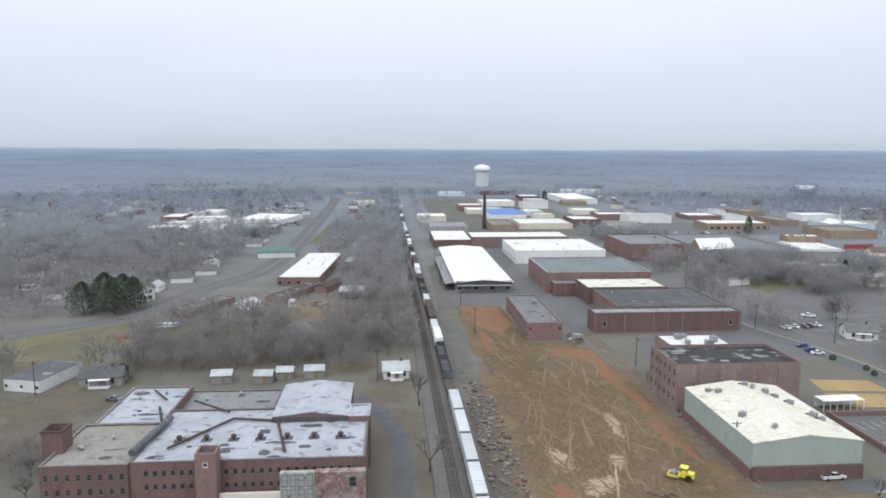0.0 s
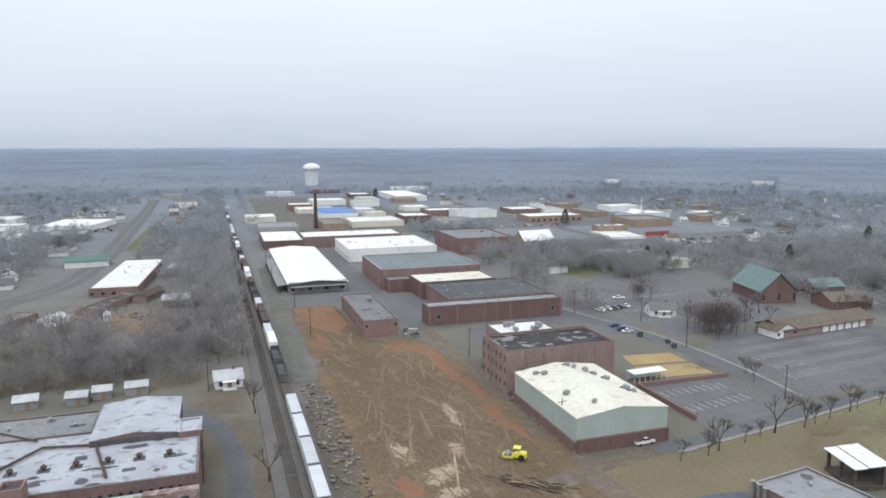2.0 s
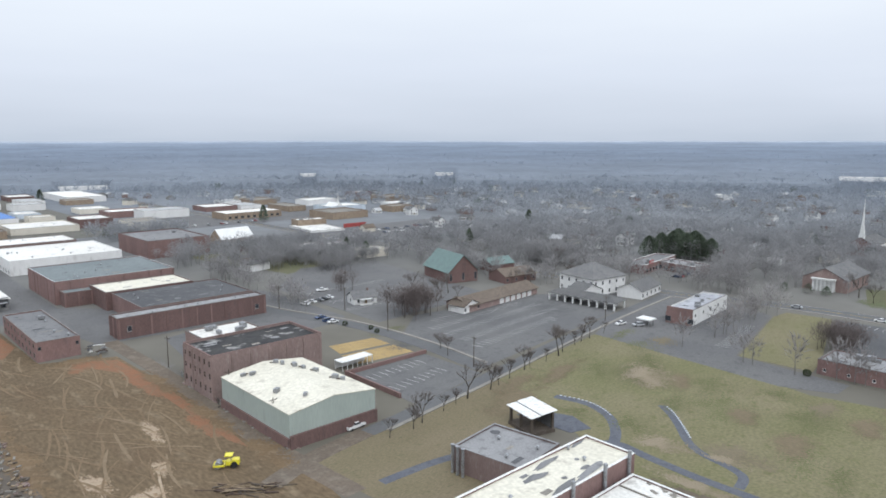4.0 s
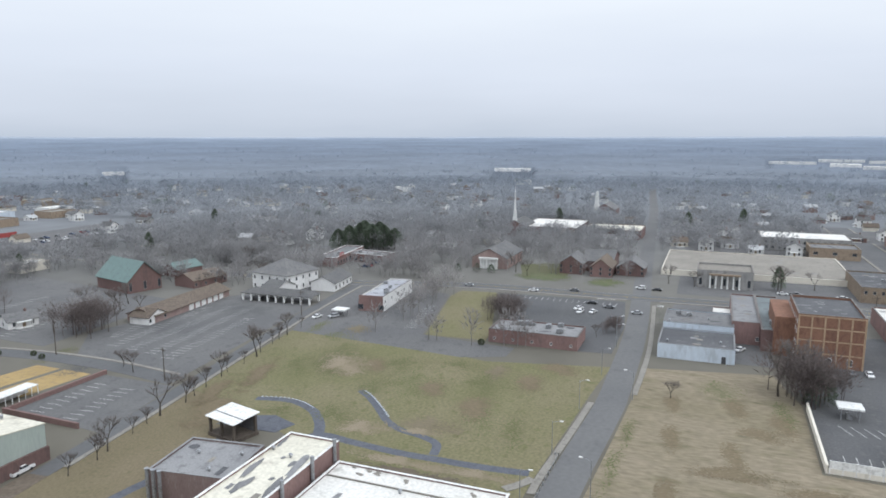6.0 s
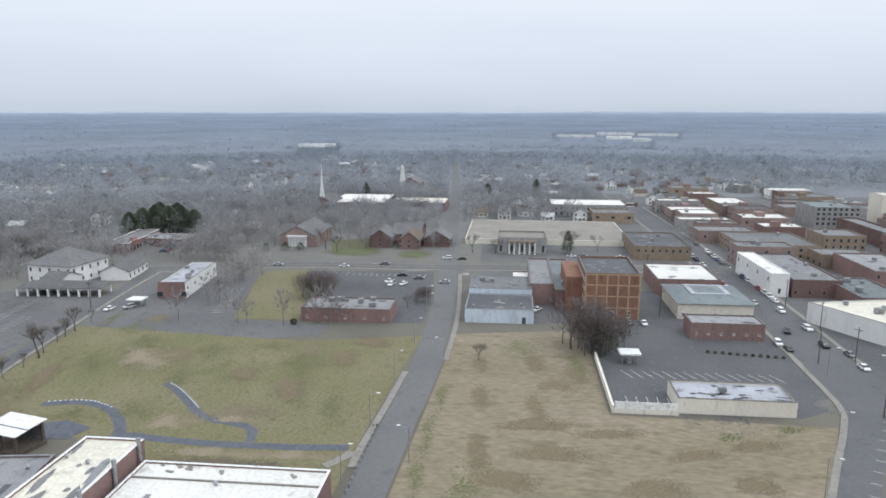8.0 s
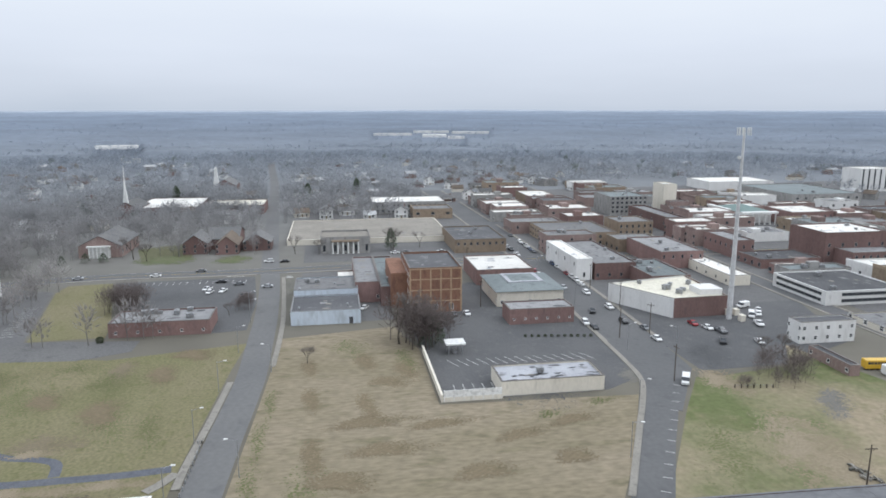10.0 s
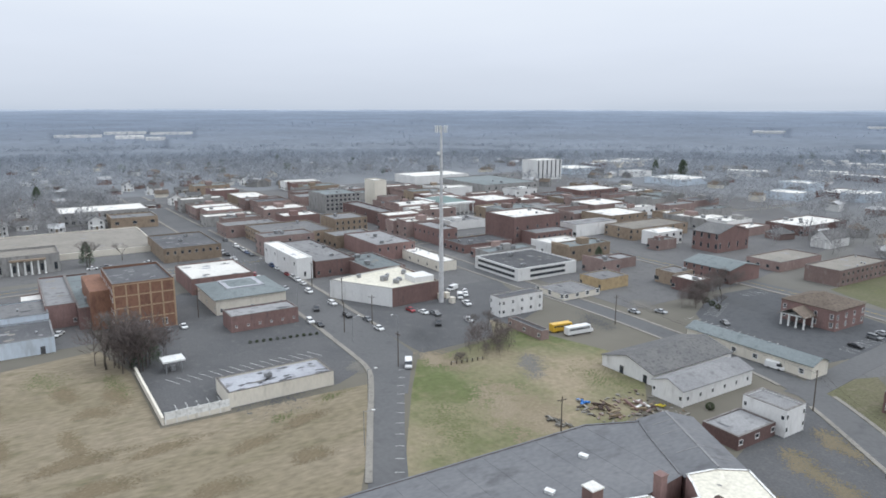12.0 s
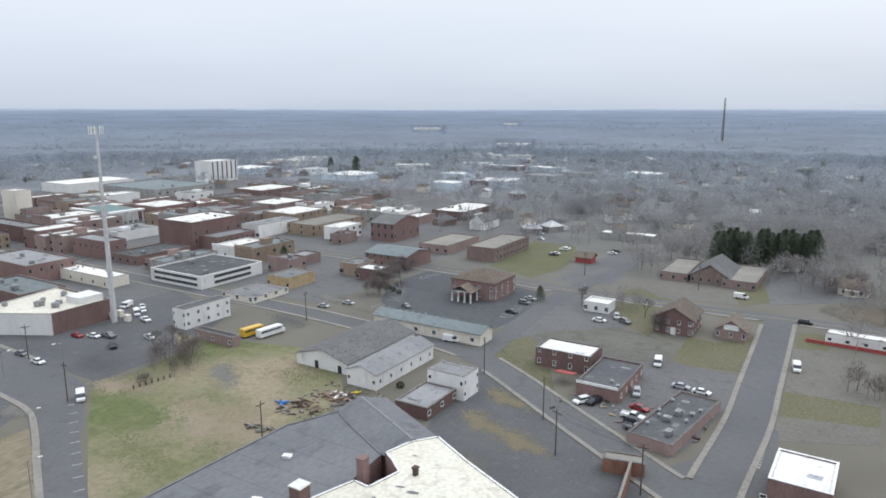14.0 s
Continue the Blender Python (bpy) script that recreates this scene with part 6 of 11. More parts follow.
b = flat_building("warehouse", "low cream block building with white roof", 275.2, -166.4, 37.1, 9.3, 4.2, 180, wall="cream_wall", roof="mem_white", par=0.2, vents=4)
windows(b, 37.1, 9.3, "f", 5, (1.2,), 1, 1.1)
b = flat_building("office_building", "white two-storey office with ribbon windows", 239.0, -196.8, 31.5, 33.3, 5.2, 180, wall="white_wall", roof="mem_black", par=0.3, units=2, coping="trim_white")
windows(b, 31.5, 33.3, "f", 1, (1.2,3.6), 27, 1.2)
windows(b, 31.5, 33.3, "r", 1, (1.2,3.6), 20, 1.2)
b = flat_building("office_building", "white two-storey building with small square windows", 189.1, -152.3, 6.0, 19.2, 6.7, 180, wall="white_wall", roof="mem_black", par=0.3)
windows(b, 6.0, 19.2, "r", 5, (1.2,4.4), 1.2, 1.3)
windows(b, 6.0, 19.2, "f", 2, (1.2,4.4), 1.1, 1.3)
b = flat_building("shop_building", "low cream corner shop with grey roof", 198.5, -185.7, 16.5, 18.9, 2.0, 180, wall="cream_wall", roof="mem_grey", par=0.3)
windows(b, 16.5, 18.9, "f", 3, (.8,), 1.8, 1.7)
windows(b, 16.5, 18.9, "r", 4, (.9,), 1.8, 1.6)
b = flat_building("shop_building", "small ochre-painted brick shop", 199.8, -207.0, 12.3, 15.5, 4.4, 180, wall="yellow_wall", roof="mem_grey", par=0.3)
windows(b, 12.3, 15.5, "f", 2, (1,), 1.2, 1.4)
b = flat_building("workshop", "low dark-roofed brick workshop", 168.0, -140.2, 17.1, 3.1, 3.0, 180, wall="brick_pale", roof="mem_black", par=0.2)
windows(b, 17.1, 3.1, "f", 3, (1,), 1.2, 1.1)
b = gable_building("courthouse", "pale columned courthouse with green copper hip roof", 419.6, -268.2, 30.3, 22.2, 7.5, 3, 180, wall="white_wall", roof="copper", hip=True)
b = flat_building("tower_block", "windowless beige tower block with white roof", 466.2, -236.8, 16.7, 9.8, 19.6, 180, wall="cream_wall", roof="mem_white", par=0.6)
b = flat_building("tower_block", "white office tower with dark ribbon bays", 560.3, -480.8, 23.8, 33.7, 19.6, 180, wall="white_wall", roof="mem_white", par=0.8)
windows(b, 23.8, 33.7, "r", 6, (2,), 1.6, 18)
b = flat_building("mill_building", "tall brick block with white roof", 301.8, -246.0, 26.1, 32.9, 14.4, 180, wall="brick", roof="mem_white", par=0.5, units=2)
windows(b, 26.1, 32.9, "r", 5, (4,8), 1.2, 1.8)
b = flat_building("shop_building", "brick street block with pale windows", 289.7, -247.5, 26.9, 25.7, 7.3, 180, wall="brick", roof="mem_grey", par=0.4)
windows(b, 26.9, 25.7, "r", 7, (1.5,4.6), 1.2, 1.6)
b = flat_building("shop_building", "two-storey red brick shop row", 320.9, -199.5, 27.8, 11.0, 8.4, 180, wall="brick", roof="mem_grey", par=0.5, units=1)
windows(b, 27.8, 11.0, "f", 6, (4.6,), 1.1, 1.8)
windows(b, 27.8, 11.0, "r", 3, (4.6,), 1.1, 1.8)
b = flat_building("shop_building", "low brick store with dark roof", 293.3, -208.9, 19.4, 30.3, 4.0, 180, wall="brick", roof="mem_black", par=0.4, units=2)
windows(b, 19.4, 30.3, "f", 4, (.8,), 1.8, 1.8)
b = flat_building("shop_building", "bright red brick commercial block with arched window", 410.0, -202.6, 55.4, 11.5, 8.0, 180, wall="brick", roof="mem_grey", par=0.8)
windows(b, 55.4, 11.5, "f", 4, (4,), 1.1, 2)
windows(b, 55.4, 11.5, "r", 3, (4,), 1.2, 2.2)
b = flat_building("shop_building", "tan brick commercial block with cornice", 386.5, -174.1, 22.2, 21.1, 7.4, 180, wall="brick_tan", roof="mem_grey", par=0.6, units=1)
windows(b, 22.2, 21.1, "r", 6, (1,4.5), 1.2, 1.8)
b = flat_building("office_building", "dark grey office block with glazed bands", 465.6, -202.7, 31.1, 27.1, 12.5, 180, wall="grey_wall", roof="mem_teal", par=0.5, units=2)
windows(b, 31.1, 27.1, "r", 8, (2,5,8,11), 1.8, 1.6)
b = flat_building("warehouse", "large white-roofed commercial building", 597.8, -367.7, 40.8, 63.3, 7.7, 180, wall="white_wall", roof="mem_white", par=0.3)
b = flat_building("warehouse", "wide teal-roofed commercial building", 516.8, -378.9, 74.0, 59.3, 7.7, 180, wall="grey_wall", roof="mem_teal", par=0.3, units=2)
windows(b, 74.0, 59.3, "r", 8, (4,), 2, 1.6)
b = flat_building("shop_building", "brick block with white roof and window rows", 403.6, -298.2, 30.4, 28.7, 8.5, 180, wall="brick", roof="mem_white", par=0.5)
windows(b, 30.4, 28.7, "r", 7, (1.5,5), 1.2, 1.8)
b = flat_building("shop_building", "brick block with white roof", 420.7, -411.1, 31.4, 40.4, 7.7, 180, wall="brick", roof="mem_white", par=0.3)
windows(b, 31.4, 40.4, "r", 7, (1.5,4.8), 1.2, 1.6)
b = flat_building("shop_building", "row of brick shops with white roofs", 356.0, -359.3, 25.9, 32.5, 6.7, 180, wall="brick_pale", roof="mem_white", par=0.3, units=2)
windows(b, 25.9, 32.5, "r", 6, (1,), 1.6, 1.8)
b = flat_building("shop_building", "tan shop block with white roof", 314.7, -332.6, 26.5, 32.4, 6.6, 180, wall="brick_tan", roof="mem_white", par=0.4)
windows(b, 26.5, 32.4, "r", 5, (1,4.3), 1.2, 1.6)
b = gable_building("church", "large red brick church with patterned gable", 223.2, -315.8, 15.6, 25.3, 9.8, 3.5, 180, along="x", wall="brick", roof="shingle", over=0.3)
windows(b, 15.6, 25.3, "f", 4, (2,7), 1.4, 2.5)
windows(b, 15.6, 25.3, "r", 4, (2,), 1.2, 3)
b = flat_building("office_building", "white modern two-storey building", 249.6, -301.5, 11.3, 19.5, 6.9, 180, wall="white_wall", roof="mem_white", par=0.4, coping="trim_white")
windows(b, 11.3, 19.5, "r", 4, (1.2,4.6), 1.8, 1.6)
b = flat_building("shop_building", "tan brick shop with dark window openings", 273.2, -316.0, 21.8, 46.0, 6.1, 180, wall="brick_tan", roof="mem_tan", par=0.5)
windows(b, 21.8, 46.0, "f", 3, (1,4.2), 1.3, 1.6)
windows(b, 21.8, 46.0, "r", 5, (4.2,), 1.3, 1.6)
b = gable_building("apartment_building", "two-storey brick building with green gable roof", 184.1, -262.5, 23.1, 20.9, 5.8, 2, 180, along="x", wall="brick", roof="mem_teal", over=0.4)
windows(b, 23.1, 20.9, "f", 6, (1,4), 1, 1.5)
b = flat_building("school_building", "long brick school wing with tan flat roof", 152.8, -306.2, 15.1, 39.1, 6.5, 180, wall="brick_pale", roof="mem_tan", par=0.3, vents=4)
windows(b, 15.1, 39.1, "r", 10, (1.2,4.3), 1.2, 1.4)
b = flat_building("school_building", "single-storey brick school wing", 182.2, -307.2, 17.0, 33.2, 4.2, 180, wall="brick_pale", roof="mem_tan", par=0.3)
windows(b, 17.0, 33.2, "f", 4, (1.2,), 1.5, 1.4)
b = flat_building("office_building", "brick building with patchy white roof", 231.4, -409.9, 24.3, 46.0, 5.3, 180, wall="brick", roof="mem_white", par=0.4, units=4)
windows(b, 24.3, 46.0, "f", 5, (1.2,), 2.4, 1.4)
windows(b, 24.3, 46.0, "r", 6, (1.2,), 1.5, 1.4)
b = gable_building("bank", "red brick bank with brown hip roof and portico", 123.8, -235.0, 19.0, 18.1, 7.1, 3.2, 180, wall="brick", roof="shingle_brown", hip=True)
windows(b, 19.0, 18.1, "f", 4, (1.2,4), 1.2, 1.6)
windows(b, 19.0, 18.1, "r", 4, (1.2,4), 1.2, 1.6)
b = gable_building("warehouse", "long low cream building with grey-green metal roof", 115.5, -183.1, 40.5, 8.0, 4.0, 1.5, 180, along="x", wall="cream_wall", roof="mem_teal", over=0.6)
windows(b, 40.5, 8.0, "f", 6, (1,), 1.6, 1.4)
b = flat_building("brick_house", "two-storey red brick building with white roof", 66.4, -178.7, 16.2, 10.0, 5.1, 180, wall="brick", roof="mem_white", par=0.3)
windows(b, 16.2, 10.0, "f", 4, (1,4.2), 1, 1.5)
b = flat_building("shop_building", "brick shop with dark roof and pale sign band", 51.4, -170.1, 11.3, 20.8, 3.5, 180, wall="brick", roof="mem_black", par=0.35, vents=3)
windows(b, 11.3, 20.8, "r", 5, (1.2,), 1, 1.3)
b = flat_building("shop_building", "low corner garage with grey roof and white parapet", 30.9, -154.6, 10.0, 29.5, 2.4, 171, wall="brick_pale", roof="mem_black", par=0.3, units=3, vents=9)
b = flat_building("depot_building", "two-storey white-painted brick box", 84.9, -144.9, 10.8, 7.5, 6.1, 180, wall="white_wall", roof="mem_grey", par=0.4)
windows(b, 10.8, 7.5, "f", 2, (4,), .9, 1.1)
windows(b, 10.8, 7.5, "r", 2, (1.2,4.2), .9, 1.2)
b = flat_building("workshop", "low brick workshop with grey roof", 85.9, -133.7, 9.1, 13.5, 3.1, 180, wall="brick", roof="mem_grey", par=0.15)
windows(b, 9.1, 13.5, "r", 3, (1.2,), 1.4, 1.2)
b = flat_building("shop_building", "former warehouse with teal mansard roof", 255.1, -71.8, 25.6, 26.7, 5.5, -90, wall="cream_wall", roof="mem_teal", par=0.1)
windows(b, 25.6, 26.7, "f", 3, (1,), 1, 1.4)
windows(b, 25.6, 26.7, "l", 3, (1.5,), 1, 1.4)
b = flat_building("workshop", "low red brick workshop on the parking lot", 224.7, -69.5, 22.9, 10.2, 5.1, -90, wall="brick", roof="mem_grey", par=0.3)
windows(b, 22.9, 10.2, "f", 6, (1.6,), .8, .7)
b = flat_building("shop_building", "long cream block shop with patchy white roof", 167.5, -54.8, 27.7, 11.7, 3.6, -90, wall="cream_wall", roof="mem_silver", par=0.35, units=1)
b = flat_building("theatre_building", "white-roofed brick building behind the brick warehouse", 289.4, -70.5, 24.7, 29.7, 6.1, -90, wall="brick", roof="mem_white", par=0.4)
b = flat_building("shop_building", "pale blue metal-sided building with dark flat roof", 240.4, 3.7, 23.7, 20.4, 4.7, -90, wall="blue_wall", roof="mem_black", par=0.25, coping="mem_grey", vents=2)
door(b, 23.7, 20.4, "f", 0.36, 1.1, 2.2, "mem_black")
b = flat_building("shop_building", "pale blue rear hall one step higher", 261.2, 3.7, 23.4, 20.2, 6.6, -90, wall="blue_wall", roof="mem_grey", par=0.3, coping="mem_grey", units=2, vents=2)
b = flat_building("shop_building", "narrow brick shop with grey roof", 279.1, -11.8, 9.1, 46.5, 7.5, -90, wall="brick", roof="mem_grey", par=0.5)
windows(b, 9.1, 46.5, "f", 2, (1.5,), 1.1, 1.4)
b = flat_building("shop_building", "narrow brick shop with rooftop plant", 276.9, -20.6, 8.2, 54.7, 7.0, -90, wall="brick", roof="mem_teal", par=0.5, units=4)
b = flat_building("post_office", "stone post office with columned front", 360.2, -5.5, 25.0, 21.0, 7.7, -90, wall="grey_wall", roof="mem_tan", par=0.8)
windows(b, 25.0, 21.0, "f", 5, (1.2,), 1.4, 3.4)
b = flat_building("parking_deck", "broad low beige parking deck", 409, -19.6, 90.0, 68.0, 2.6, -90, wall="cream_wall", roof="mem_tan", par=0.3, coping="cream_wall")
b = flat_building("motel", "long two-storey motel with pale green trim", 499.7, -53.1, 51.7, 31.0, 7.9, -90, wall="grey_wall", roof="mem_white", par=0.2)
windows(b, 51.7, 31.0, "f", 13, (1,4.4), 1.8, 1.8)
b = flat_building("office_building", "square office with white roof", 520.5, -157.4, 22.4, 43.4, 7.3, -90, wall="brick_tan", roof="mem_white", par=0.4, units=2)
windows(b, 22.4, 43.4, "f", 6, (1,4), 1.8, 1.6)
b = flat_building("shop_building", "tan brick corner store with grey roof", 368.5, -132.3, 37.1, 39.1, 6.7, -90, wall="brick_tan", roof="mem_grey", par=0.5, units=3)
windows(b, 37.1, 39.1, "f", 6, (1,4.2), 1.5, 1.6)
windows(b, 37.1, 39.1, "l", 8, (1,4.2), 1.5, 1.6)
b = flat_building("shop_building", "tan brick store with dark roof", 361.7, -74.1, 26.9, 41.2, 6.5, -90, wall="brick_tan", roof="mem_black", par=0.5, units=2)
windows(b, 26.9, 41.2, "f", 8, (4,), 1.2, 1.4)
b = flat_building("church_hall", "brick church hall with white roof", 519.0, 113.5, 42.0, 54.0, 6.4, -90, wall="brick", roof="mem_white", par=0.3)
windows(b, 42.0, 54.0, "f", 8, (1.5,), 1.3, 2)
b = flat_building("school_building", "low red brick school with pale window bays", 512.3, 68.3, 40.0, 32.0, 6.3, -90, wall="brick", roof="mem_cream", par=0.3)
windows(b, 40.0, 32.0, "f", 10, (1,), 2, 1.8)
b = flat_building("bar_building", "low red brick building with rooftop units", 233.8, 56.9, 31.5, 15.1, 4.4, -90, wall="brick", roof="mem_grey", par=0.4, units=7)
windows(b, 31.5, 15.1, "f", 5, (1.2,), .9, .9)
b = flat_building("shop_building", "supermarket with white roof and red fascia", 308.9, 487.3, 29.0, 44.3, 1.3, -8, wall="white_wall", roof="mem_white", par=0.3)
b = flat_building("shop_building", "tan shopping block with white roof", 316.3, 510.9, 26.0, 14.3, 5.5, -8, wall="brick_tan", roof="mem_white", par=0.5, units=5)
b = flat_building("shop_building", "long store with white roof", 310.0, 610.9, 56.9, 29.4, 5.7, 0, wall="brick_tan", roof="mem_white", par=0.3)
windows(b, 56.9, 29.4, "f", 9, (1,), 3, 2)
b = flat_building("shop_building", "low tan diner with white roof", 242.5, 393.6, 19.6, 14.2, 3.8, 0, wall="brick_tan", roof="mem_white", par=0.2)
b = flat_building("warehouse", "warehouse with bright blue roof", 114.5, 709.8, 35.9, 70.6, 6.8, 0, wall="white_wall", roof="blue_paint", par=0.2)
b = flat_building("warehouse", "grey industrial shed with flat roof", 47.7, 599.9, 33.1, 41.0, 5.8, 0, wall="grey_wall", roof="mem_grey", par=0.2)
b = flat_building("warehouse", "white industrial shed with white roof", 246.2, 943.1, 43.3, 113.3, 6.8, 0, wall="white_wall", roof="mem_white", par=0.2)
b = flat_building("warehouse", "white industrial shed with white roof", 232.9, 1250.2, 61.0, 121.7, 7.8, 0, wall="white_wall", roof="mem_white", par=0.2)
b = flat_building("warehouse", "cream shed with pale tan roof", 207.8, 596.1, 26.3, 41.6, 5.8, 0, wall="cream_wall", roof="mem_tan", par=0.2)

# ---- single landmarks ----
def orange_warehouse():
    """Four-storey orange brick block with a pale concrete grid on its front."""
    x, y, w, d, h = 253.0, -35.5, 19.0, 29.0, 16.0
    b = flat_building("warehouse", "four-storey orange brick warehouse with sand-coloured concrete grid", x, y, w, d, h, -90, wall="brick_orange", roof="mem_black", par=0.7)
    bm = bmesh.new()
    for z in (4.3, 8.4, 12.4, 16.2):
        box(bm, -w / 2, w / 2, -d / 2 - 0.16, -d / 2 + 0.02, z - 0.22, z + 0.22)
    part("concrete_band", bm, M["orange_trim"], b)
    for k in range(6):
        s = -w / 2 + 0.25 + (w - 0.5) * k / 5
        bm = bmesh.new()
        box(bm, s - 0.25, s + 0.25, -d / 2 - 0.2, -d / 2 + 0.02, 0, 16.4)
        part("concrete_pier", bm, M["orange_trim"], b)
    for k in range(5):
        s = -0.5 + (k + 0.5) / 5
        for z in (4.9, 9.0, 13.0):
            bm = bmesh.new()
            box(bm, s * w - 1.35, s * w + 1.35, -d / 2 - 0.05, -d / 2 + 0.02, z - 0.2, z + 2.7)
            part("brick_infill", bm, M["brick_orange"], b)
    windows(b, w, d, "f", 3, (1.0,), 1.6, 2.2, -0.3, 0.3)
    windows(b, w, d, "l", 7, (2, 6, 10, 13), 1.2, 1.6)
    bm = bmesh.new()
    box(bm, -w / 2 - 6, -w / 2, -d / 2 + 8, d / 2 + 6, -0.3, 13.2)
    box(bm, -w / 2 - 5.6, -w / 2 - 0.4, -d / 2 + 8.4, d / 2 + 5.6, 13.2, 13.25)
    part("side_wing", bm, M["brick_orange"], b)


orange_warehouse()


def derelict_mill_details():
    """Towers, ducts, vents and fallen pipes of the roofless mill beside the driveway."""
    b = gable_building("mill_building", "raised silver-roofed hall of the derelict brick mill", -18.8, 161.0, 17.0, 21.6, 12.0, 1.0, 0, wall="brick", roof="mem_silver", along="y", over=0.1)
    c = flat_building("mill_building", "lower side bay of the raised mill hall", -7.8, 153.2, 4.8, 7.4, 12.0, 0, wall="brick", roof="mem_silver", par=0.15, coping="mem_silver")
    windows(c, 4.8, 7.4, "r", 2, (3, 8), 1.0, 1.5)
    # dark strip along the hall front, just below the roof
    bm = bmesh.new()
    box(bm, -8.4, 8.4, -10.86, -10.81, 10.9, 11.9)
    part("tar_band", bm, M["mem_black"], b)
    windows(b, 17, 21.6, "r", 3, (3, 8), 1.0, 1.5, -0.1, 0.4)
    t = thing("stair_tower", -36, 129.4, 0, 0, "square brick stair tower on the mill front", "tower")
    bm = bmesh.new()
    ring(bm, 3.9, 4.0, 0.35, -0.3, 14.2)
    part("wall", bm, M["brick"], t)
    bm = bmesh.new()
    box(bm, -1.6, 1.6, -1.65, 1.65, 13.0, 13.3)
    part("roof", bm, M["mem_black"], t)
    windows(t, 3.9, 4.0, "f", 1, (11.5,), 1.0, 0.9)
    t = thing("lift_tower", -68.5, 139, 0, 0, "open rusty brick lift tower at the mill corner", "tower")
    bm = bmesh.new()
    ring(bm, 4.2, 4.2, 0.4, -0.3, 15.2)
    part("wall", bm, M["brick"], t)
    bm = bmesh.new()
    ring(bm, 4.5, 4.5, 0.5, 15.2, 15.5)
    part("coping", bm, M["rust"], t)
    for k, (x0, y0, x1, y1, r) in enumerate(((-52, 134, -50, 152, 0.75), (-46, 137, -36, 152, 0.28), (-36, 152, -26, 150, 0.28), (-26, 150, -22, 134, 0.28), (-48, 164, -38, 156, 0.25), (-60, 172, -55, 165, 0.25), (-55, 160, -52, 152, 0.3))):
        t = thing("roof_duct", 0, 0, 0, 0, "rusted fallen pipe lying across the mill roof", "pipe", "fallen roof pipes")
        bm = bmesh.new()
        a, e = Vector((x0, y0, 11.0 + r)), Vector((x1, y1, 11.05 + r))
        tube(bm, a, e, r, r, 10)
        for f in (0.2, 0.5, 0.8):
            p = a.lerp(e, f)
            q = (e - a).normalized() * 0.12
            tube(bm, p - q, p + q, r * 1.12, r * 1.12, 10)
        part("pipe", bm, M["rust" if k else "mem_black"], t)
    r = random.Random(12)
    for k in range(34):
        x, y = r.uniform(-49, -9), r.uniform(130.5, 149)
        if k > 25:
            x, y = r.uniform(-62, -52), r.uniform(133, 172)
        t = thing("roof_patch", x, y, r.choice((0, 0, 8, 90)), 10.76, "bare black patch in the silver roof coating", "roof patch", "bare roof patches")
        bm = bmesh.new()
        sx, sy = r.uniform(0.5, 2.4), r.uniform(0.3, 0.9)
        top = [bm.verts.new((sx * math.cos(0.45 * q) * r.uniform(0.7, 1.2), sy * math.sin(0.45 * q) * r.uniform(0.7, 1.2), 0.02)) for q in range(14)]
        bm.faces.new(top)
        part("patch", bm, M["mem_black"], t)
    me, mv = unit_mesh()
    for k in range(7):
        t = thing("roof_turbine", -45 + 5.6 * k, 141.5, 0, 10.55, "dark rusty roof turbine vent on the mill", "roof vent", "turbine vents in a row")
        bm = bmesh.new()
        box(bm, -1.1, 1.1, -0.9, 0.9, 0, 0.35)
        part("kerb", bm, M["mem_black"], t)
        bm = bmesh.new()
        lathe(bm, ((0.35, 0.35), (0.35, 0.8), (0.6, 0.95), (0.62, 1.25), (0.3, 1.5), (0.1, 1.55)), 12)
        part("turbine", bm, M["rust"], t)
    t = thing("mill_annex", -12, 128.5, 0, 0, "peeling painted brick annex with boarded pale windows", "annex")
    bm = bmesh.new()
    box(bm, -3.4, 6.4, -0.9, 0.9, -0.3, 9.6)
    part("wall", bm, M["peeled"], t)
    bm = bmesh.new()
    box(bm, -10.2, -3.5, -0.3, 0.9, -0.3, 9.4)
    part("curtain_wall", bm, M["curtain"], t, "weathered pale green-white window wall")
    windows(t, 19, 0.62, "f", 4, (0.8, 3.7, 6.6), 1.2, 2.4, -0.49, -0.235, True)
    windows(t, 9.8, 1.84, "f", 1, (6.6,), 1.5, 2.0, 0.35, 0.45)
    bm = bmesh.new()
    box(bm, -22, -10.3, 0.2, 0.9, -0.3, 5.2)
    part("low_wall", bm, M["cream_wall"], t, "low dirty white wall")


derelict_mill_details()


